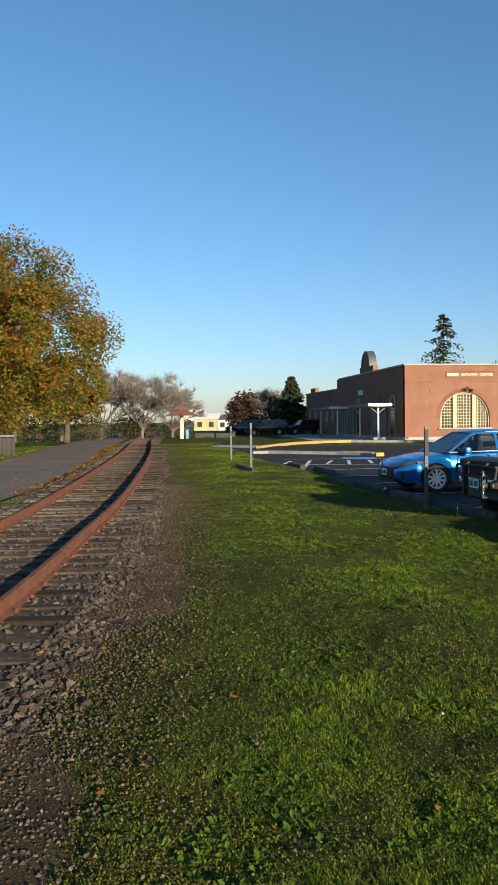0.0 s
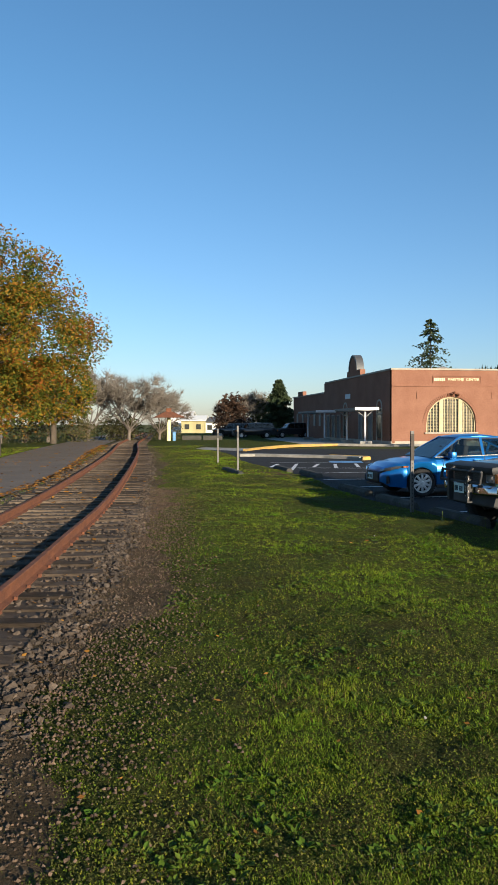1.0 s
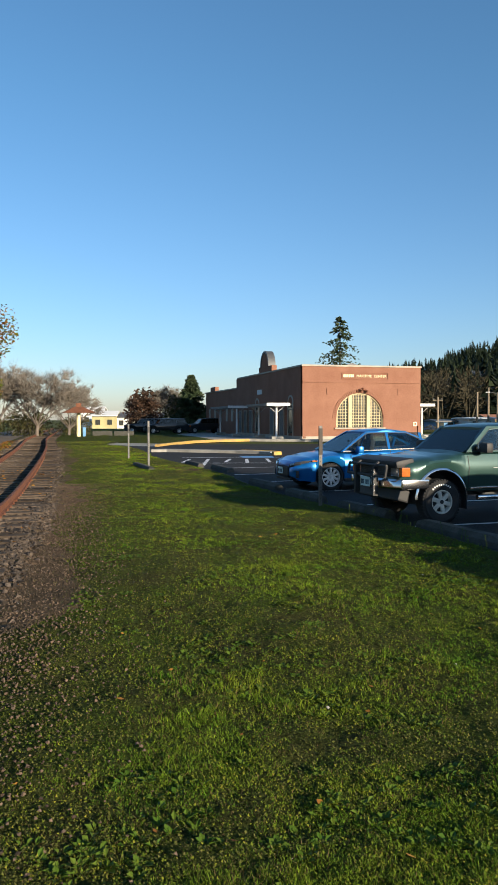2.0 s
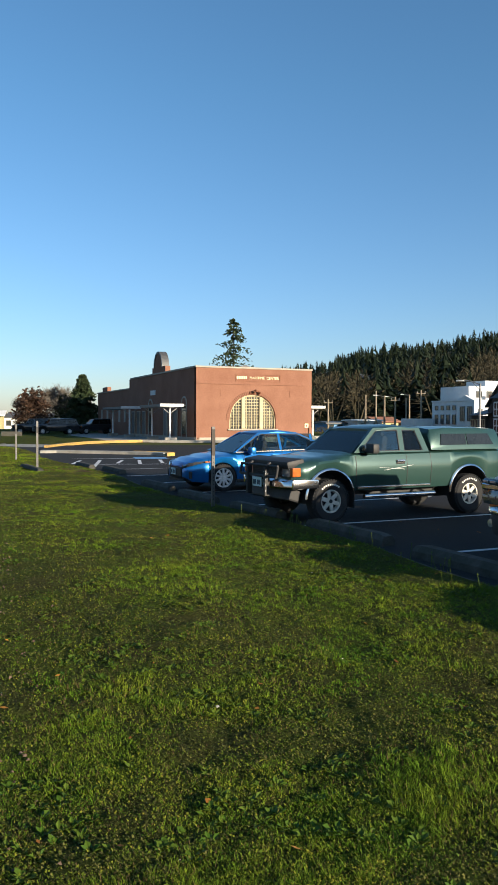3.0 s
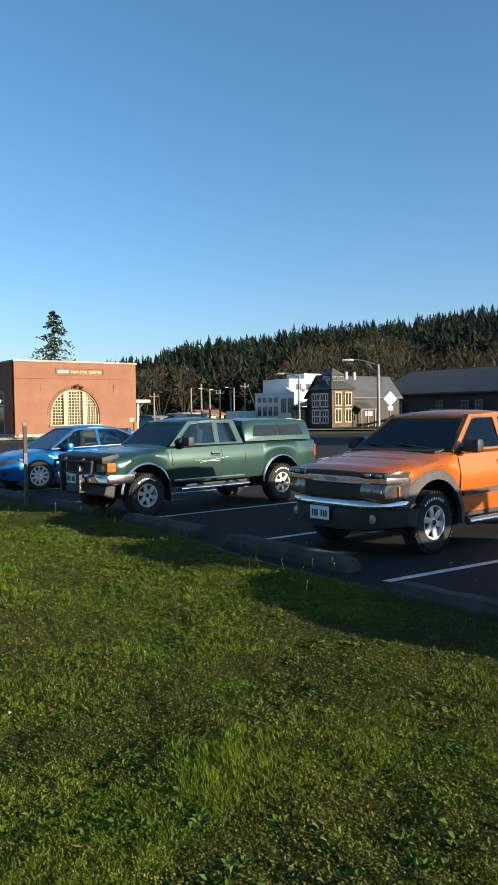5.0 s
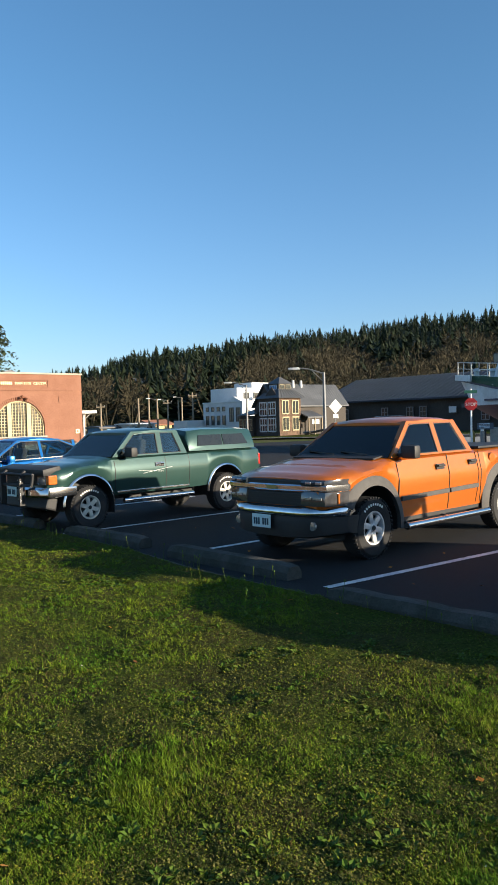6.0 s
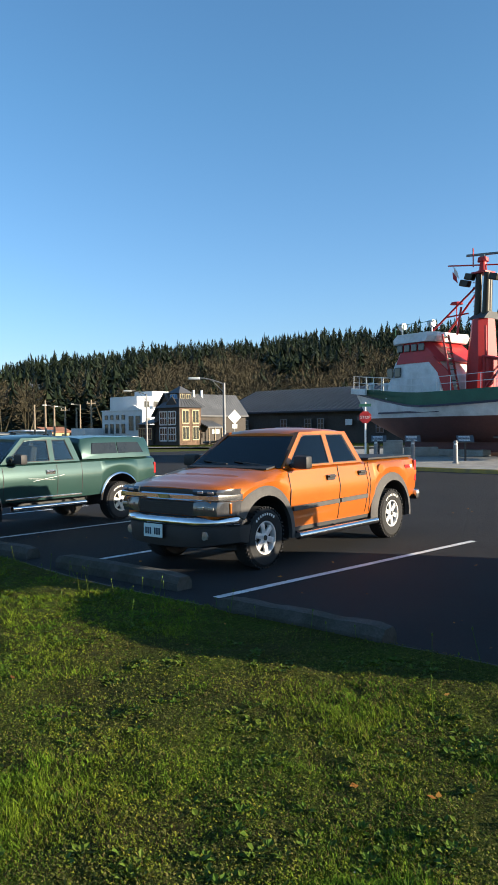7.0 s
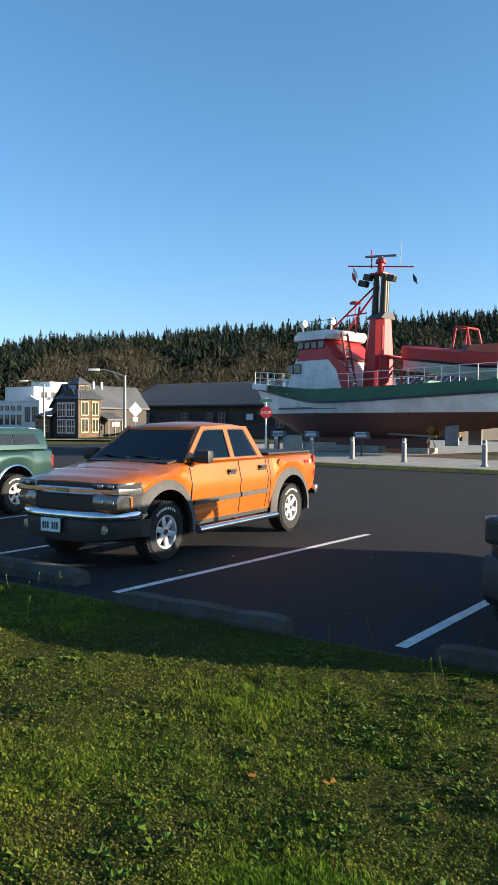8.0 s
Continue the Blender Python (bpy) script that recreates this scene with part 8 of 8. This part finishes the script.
def build_fallen():
    r = random.Random(31)
    V, F = [], []
    spots = []
    for _ in range(1500):
        y = r.uniform(17, 60)
        spots.append(Vector((path_r(y) + abs(r.gauss(0.05, 0.45)) - 0.25, y, 0.05)))
    for _ in range(260):
        y = r.uniform(43, 48)
        spots.append(Vector((path_r(y) + r.uniform(-0.4, 1.4), y, 0.06)))
    for _ in range(300):
        y = r.uniform(10, 60)
        spots.append(Vector((path_r(y) - r.uniform(0, 4.2), y, 0.04)))
    for _ in range(420):
        y = 2.5 + 22 * r.random() ** 1.5
        spots.append(Vector((rail_r(y) + r.uniform(-2.0, 0.8), y, 0.06)))
    for _ in range(170):
        d, a = r.uniform(2.3, 16), radians(r.uniform(-22, 62))
        spots.append(Vector((-0.4 + math.sin(a) * d, -0.3 + math.cos(a) * d, 0.06)))
    for p in spots:
        s = r.uniform(0.010, 0.028) * (1 if p.y < 8 else 1.7 if p.y < 15 else 3.0)
        a = r.uniform(0, 6.283)
        u, v = Vector((math.cos(a), math.sin(a), r.uniform(-0.3, 0.3))) * s, Vector((-math.sin(a), math.cos(a), r.uniform(-0.3, 0.5))) * s * 0.7
        n = len(V)
        V += [p - u, p - v * 0.8 + u * 0.2, p + u, p + v + u * 0.1]
        F.append((n, n + 1, n + 2, n + 3))
    tagged(new("fallen_leaves", faces_mesh("fallen_leaves", V, F, M["fallen"])), "orange and brown fallen leaves", "leaves", kind="stuff")


build_fallen()

# ---- posts, signs, lamps ----
def steel_post(x, y, h, label, band):
    t = thing("marker_post", label, "post", pose(x, y, 0, 0, 0, 20), "thin steel posts by the car park")
    bm = B()
    box(bm, (0, 0, h / 2), (0.07, 0.03, h), bevel=0.006)
    part("post", bm, M["postgrey"], t, "grey perforated steel post")
    bm = B()
    box(bm, (0, -0.004, h - 0.3), (0.074, 0.034, 0.5 if band else 0.2), bevel=0.004)
    part("sleeve", bm, M["darkwood"] if band else M["blackplastic"], t, "dark upper sleeve")
    bm = B()
    for k in range(12):
        box(bm, (0, -0.0185, 0.2 + k * 0.07), (0.014, 0.004, 0.02))
    part("holes", bm, M["blackplastic"], t)["kind"] = "stuff"
    return t


steel_post(-4.39, 32.1, 1.52, "thin grey steel post in the grass", False)
steel_post(-2.93, 25.3, 1.66, "thin grey steel post on bare soil", False)
steel_post(1.33, 14.1, 1.58, "thin steel post with a dark brown top", True)


def street_lamp(x, y, h, arm, rz, label):
    t = thing("street_lamp", label, "street lamp", pose(x, y, 0, 0, 0, rz))
    part("pole", tube(B(), (0, 0, 0), (0, 0, h), 0.13, 0.09, seg=10), M["greymetal"], t)
    bm = B()
    pts = [Vector((-arm * f, 0, h - 0.1 + 0.45 * math.sin(f * 1.5))) for f in np.linspace(0, 1, 7)]
    for a, b in zip(pts, pts[1:]):
        tube(bm, a, b, 0.05, seg=8)
    tube(bm, (0, 0, h - 0.7), pts[3], 0.03, seg=6)
    part("arm", bm, M["greymetal"], t)
    bm = B()
    box(bm, pts[-1] + Vector((-0.35, 0, -0.02)), (0.8, 0.3, 0.16), bevel=0.05)
    part("lamp_head", bm, M["offwhite"], t, "pale lamp head", smooth=True)
    return t


street_lamp(28.6, 44.1, 4.95, 1.75, -40, "grey street lamp with a curved arm")
street_lamp(35.4, 69.2, 5.4, 1.6, -40, "grey street lamp further along the street")


def utility_pole(x, y, h, cross, label, lamp=False):
    t = thing("utility_pole", label, "utility pole", pose(x, y, 0, 0, 0, -20), "poles along the street")
    part("pole", tube(B(), (0, 0, 0), (0, 0, h), 0.16, 0.11, seg=8), M["polewood"], t)
    if cross:
        bm = B()
        box(bm, (0, 0, h - 0.5), (1.3, 0.12, 0.14))
        part("crossarm", bm, M["polewood"], t)
        for s in (-0.55, 0.55):
            part("insulator", tube(B(), (s, 0, h - 0.42), (s, 0, h - 0.2), 0.05), M["greymetal"], t)
    if lamp:
        bm = B()
        tube(bm, (0, 0, h - 0.15), (-1.1, 0, h + 0.05), 0.04, seg=6)
        part("lamp_arm", bm, M["greymetal"], t)
        bm = B()
        box(bm, (-1.3, 0, h + 0.05), (0.6, 0.25, 0.14), bevel=0.04)
        part("lamp_head", bm, M["offwhite"], t)
    return t


for x, y, h, c, l in ((30.7, 106, 4.8, True, False), (30.0, 112, 4.0, True, False), (35.7, 104, 5.4, False, False), (37.1, 103.5, 6.0, False, False), (38.2, 103, 5.3, False, True), (40.6, 105, 5.2, True, True), (41.9, 104, 5.0, False, False), (44.2, 104, 6.2, True, False), (52.3, 128, 6.4, False, True)):
    utility_pole(x, y, h, c, "weathered utility pole across the street", l)


def diamond_sign():
    t = thing("road_sign", "white diamond road sign on a grey post beside the street", "road sign", pose(20.0, 29.95, 0, 0, 0, -6))
    part("post", tube(B(), (0, 0.04, 0), (0, 0.04, 2.6), 0.03, seg=8), M["greymetal"], t)
    bm = B()
    box(bm, (0, 0, 2.28), (0.5, 0.02, 0.5), ry=radians(45), bevel=0.006)
    part("sign_face", bm, M["whitepaint"], t, "white diamond panel")
    bm = B()
    box(bm, (0, -0.01, 1.83), (0.27, 0.02, 0.2), bevel=0.006)
    part("sub_plate", bm, M["whitepaint"], t, "small white plate")
    return t


diamond_sign()


def stop_sign():
    t = thing("stop_sign", "red octagonal stop sign on a white post", "road sign", pose(24.6, 25.75, 0.14, 0, 0, -42))
    part("post", tube(B(), (0, 0.04, 0), (0, 0.04, 2.75), 0.045, seg=8), M["whitepaint"], t)
    bm = B()
    prism(bm, [(0.3 * math.cos(radians(22.5 + 45 * k)), 0, 2.05 + 0.3 * math.sin(radians(22.5 + 45 * k))) for k in range(8)], (0, -0.012, 0))
    f = part("sign_face", bm, M["boatred"], t, "red octagon panel")
    cu = bpy.data.curves.new("lettering", "FONT")
    cu.body, cu.size, cu.extrude, cu.align_x = "STOP", 0.2, 0.003, "CENTER"
    cu.materials.append(M["whitepaint"])
    o = new("lettering", cu)
    o.parent = f
    o.matrix_basis = pose(0, -0.016, 1.98, 90, 0, 0)
    tagged(o, "white letters")
    bm = B()
    box(bm, (0, 0, 2.62), (0.55, 0.02, 0.14), bevel=0.004)
    part("street_plate", bm, M["boatgreen"], t, "green street name plate without text")
    return t


stop_sign()


def bollard(x, y):
    t = thing("bollard", "grey cylindrical bollard with a lamp slot along the plaza", "bollard", pose(x, y, 0.14), "plaza bollards")
    part("shaft", tube(B(), (0, 0, 0), (0, 0, 0.78), 0.1, seg=16), M["greymetal"], t, smooth=True)
    part("light_slot", tube(B(), (0, 0, 0.78), (0, 0, 0.86), 0.075, seg=16), M["offwhite"], t, "pale lamp slot")
    part("cap", tube(B(), (0, 0, 0.86), (0, 0, 0.97), 0.105, 0.07, seg=16), M["greymetal"], t, smooth=True)
    part("base_ring", tube(B(), (0, 0, 0), (0, 0, 0.05), 0.15, 0.13, seg=16), M["greymetal"], t)
    return t


first = bollard(25.6, 23.7)
for x, y in ((25.3, 21.0), (24.8, 17.9), (24.6, 14.2), (25.9, 26.4)):
    copy_thing(first, pose(x, y, 0.14))


def info_panel(x, y, rz):
    t = thing("information_panel", "tilted information panel on a dark post", "sign", pose(x, y, 0.14, 0, 0, rz), "plaza information panels")
    part("post", tube(B(), (0, 0, 0), (0, 0, 0.95), 0.045, seg=8), M["blackplastic"], t)
    bm = B()
    box(bm, (0, 0, 1.0), (0.75, 0.55, 0.03), rx=radians(32), bevel=0.006)
    p = part("panel", bm, M["slate"], t)
    bm = B()
    for k in range(4):
        box(bm, (-0.05, -0.17 + k * 0.1, 0.925 + k * 0.062), (0.5, 0.04, 0.01), rx=radians(32))
    part("text_bars", bm, M["offwhite"], p)["kind"] = "stuff"
    return t


for x, y in ((26.6, 26.9), (27.2, 25.2), (27.4, 22.2)):
    info_panel(x, y, -45)


def planter(x, y, w, h, label):
    bm = B()
    box(bm, (0, 0, h / 2), (w, 0.5, h), bevel=0.03)
    o = part("plinth_block", bm, M["concrete"])
    o.matrix_basis = pose(x, y, 0.14, 0, 0, -45)
    return tagged(o, label, "block", "plaza blocks")


planter(28.3, 27.6, 1.0, 0.9, "pale concrete block behind the information panel")
planter(30.4, 27.6, 1.8, 0.5, "low concrete block on the plaza")


def hydrant():
    t = thing("fire_hydrant", "small yellow fire hydrant on the plaza", "hydrant", pose(30.2, 31.5, 0.14))
    part("barrel", tube(B(), (0, 0, 0), (0, 0, 0.5), 0.12, seg=14), M["yellow"], t, smooth=True)
    part("bonnet", tube(B(), (0, 0, 0.5), (0, 0, 0.68), 0.14, 0.05, seg=14), M["yellow"], t, smooth=True)
    part("outlet", tube(B(), (-0.2, 0, 0.38), (0.2, 0, 0.38), 0.06, seg=10), M["yellow"], t)
    return t


hydrant()


def kiosk():
    t = thing("shelter", "small trail shelter with a red-brown hipped roof", "shelter", pose(-14.1, 74, 0, 0, 0, 15))
    for x, y in ((0.0, -0.4), (0.0, 0.5)):
        bm = B()
        box(bm, (x, y, 1.2), (0.28, 0.28, 2.4), bevel=0.03)
        part("post", bm, M["gold"], t, "pale timber post")
    bm = B()
    loft(bm, [[(-1.55, -1.5, 2.35), (1.55, -1.5, 2.35), (1.55, 1.5, 2.35), (-1.55, 1.5, 2.35)], [(-0.35, -0.35, 2.95), (0.35, -0.35, 2.95), (0.35, 0.35, 2.95), (-0.35, 0.35, 2.95)]])
    part("roof", bm, M["rust"], t, "red-brown hipped roof")
    bm = B()
    box(bm, (0, 0, 3.1), (0.5, 0.5, 0.35), bevel=0.03)
    part("cupola", bm, M["rust"], t)
    bm = B()
    box(bm, (0.5, -0.3, 0.5), (0.3, 0.3, 0.9), bevel=0.04)
    part("litter_bin", bm, M["bluepaint"], t, "blue bin beside the post")
    return t


kiosk()


def litter_bin():
    t = thing("litter_bin", "square timber-clad litter bin beside the path", "bin", pose(-17.5, 39.6, 0.02, 0, 0, 10))
    bm = B()
    box(bm, (0, 0, 0.5), (0.7, 0.6, 0.9), bevel=0.03)
    part("box", bm, M["darkwood"], t)
    for x in (-0.36, -0.12, 0.12, 0.36):
        bm = B()
        box(bm, (x, -0.32, 0.45), (0.18, 0.05, 0.9), bevel=0.01)
        part("slat", bm, M["darkwood"], t)
    bm = B()
    box(bm, (0, 0, 1.05), (0.85, 0.75, 0.12), bevel=0.03)
    part("lid", bm, M["greymetal"], t)
    return t


litter_bin()
part("path_post", tube(B(), (-16.2, 34.5, 0), (-16.2, 34.5, 1.25), 0.07, seg=8), M["offwhite"])
tagged(bpy.data.objects["path_post"], "short pale post beside the footpath", "post")


def field_gun():
    """Dark anchor-like exhibit before the buildings."""
    t = thing("anchor_display", "old dark iron anchor lying on the verge", "anchor", pose(37.3, 57.9, 0.05, 0, 0, -42))
    part("shank", tube(B(), (-1.6, 0, 0.3), (1.2, 0, 0.9), 0.1, seg=8), M["exhaust"], t)
    part("stock", tube(B(), (1.0, -0.9, 0.7), (1.0, 0.9, 0.9), 0.09, seg=8), M["exhaust"], t)
    bm = B()
    for k in range(9):
        a, b = radians(-70 + 15.5 * k), radians(-70 + 15.5 * (k + 1))
        tube(bm, (-0.6 - math.cos(a) * 1.1, math.sin(a) * 1.1, 0.45), (-0.6 - math.cos(b) * 1.1, math.sin(b) * 1.1, 0.45), 0.1, seg=8)
    part("arms", bm, M["exhaust"], t)
    return t


field_gun()
for x, y, rz, lab in ((-8.2, 88, 15, "dark parked pickup-like car in the distance"), (-11.0, 92, 10, "dark parked car in the distance"), (-3.6, 91, 20, "dark parked car beside the fir"), (42.5, 58.5, -30, "dark parked car before the timber hall")):
    tagged(copy_thing(dark, pose(x, y, 0.0, 0, 0, rz)), lab)
for i, x in enumerate((-12.4, -10.2)):
    bm = B()
    box(bm, (0, 0, 0.25), (2.0, 0.4, 0.5), bevel=0.03)
    o = part("barrier_block", bm, M["oldstop"])
    o.matrix_basis = pose(x, 78, 0, 0, 0, 8)
    tagged(o, "low dark concrete barrier block", "block")


def pale_spot(r):
    d, a = r.uniform(2.3, 13), radians(r.uniform(-24, 62))
    x, y = -0.4 + math.sin(a) * d, -0.3 + math.cos(a) * d
    return (x, y, 0.05) if rail_r(y) + 1 < x < kerb(y) - 0.3 else (0.0, 4.1, 0.06)


scatter_stones("pale_stones", "small pale stones scattered in the grass", 40, pale_spot, 0.009, M["concrete"], 77)
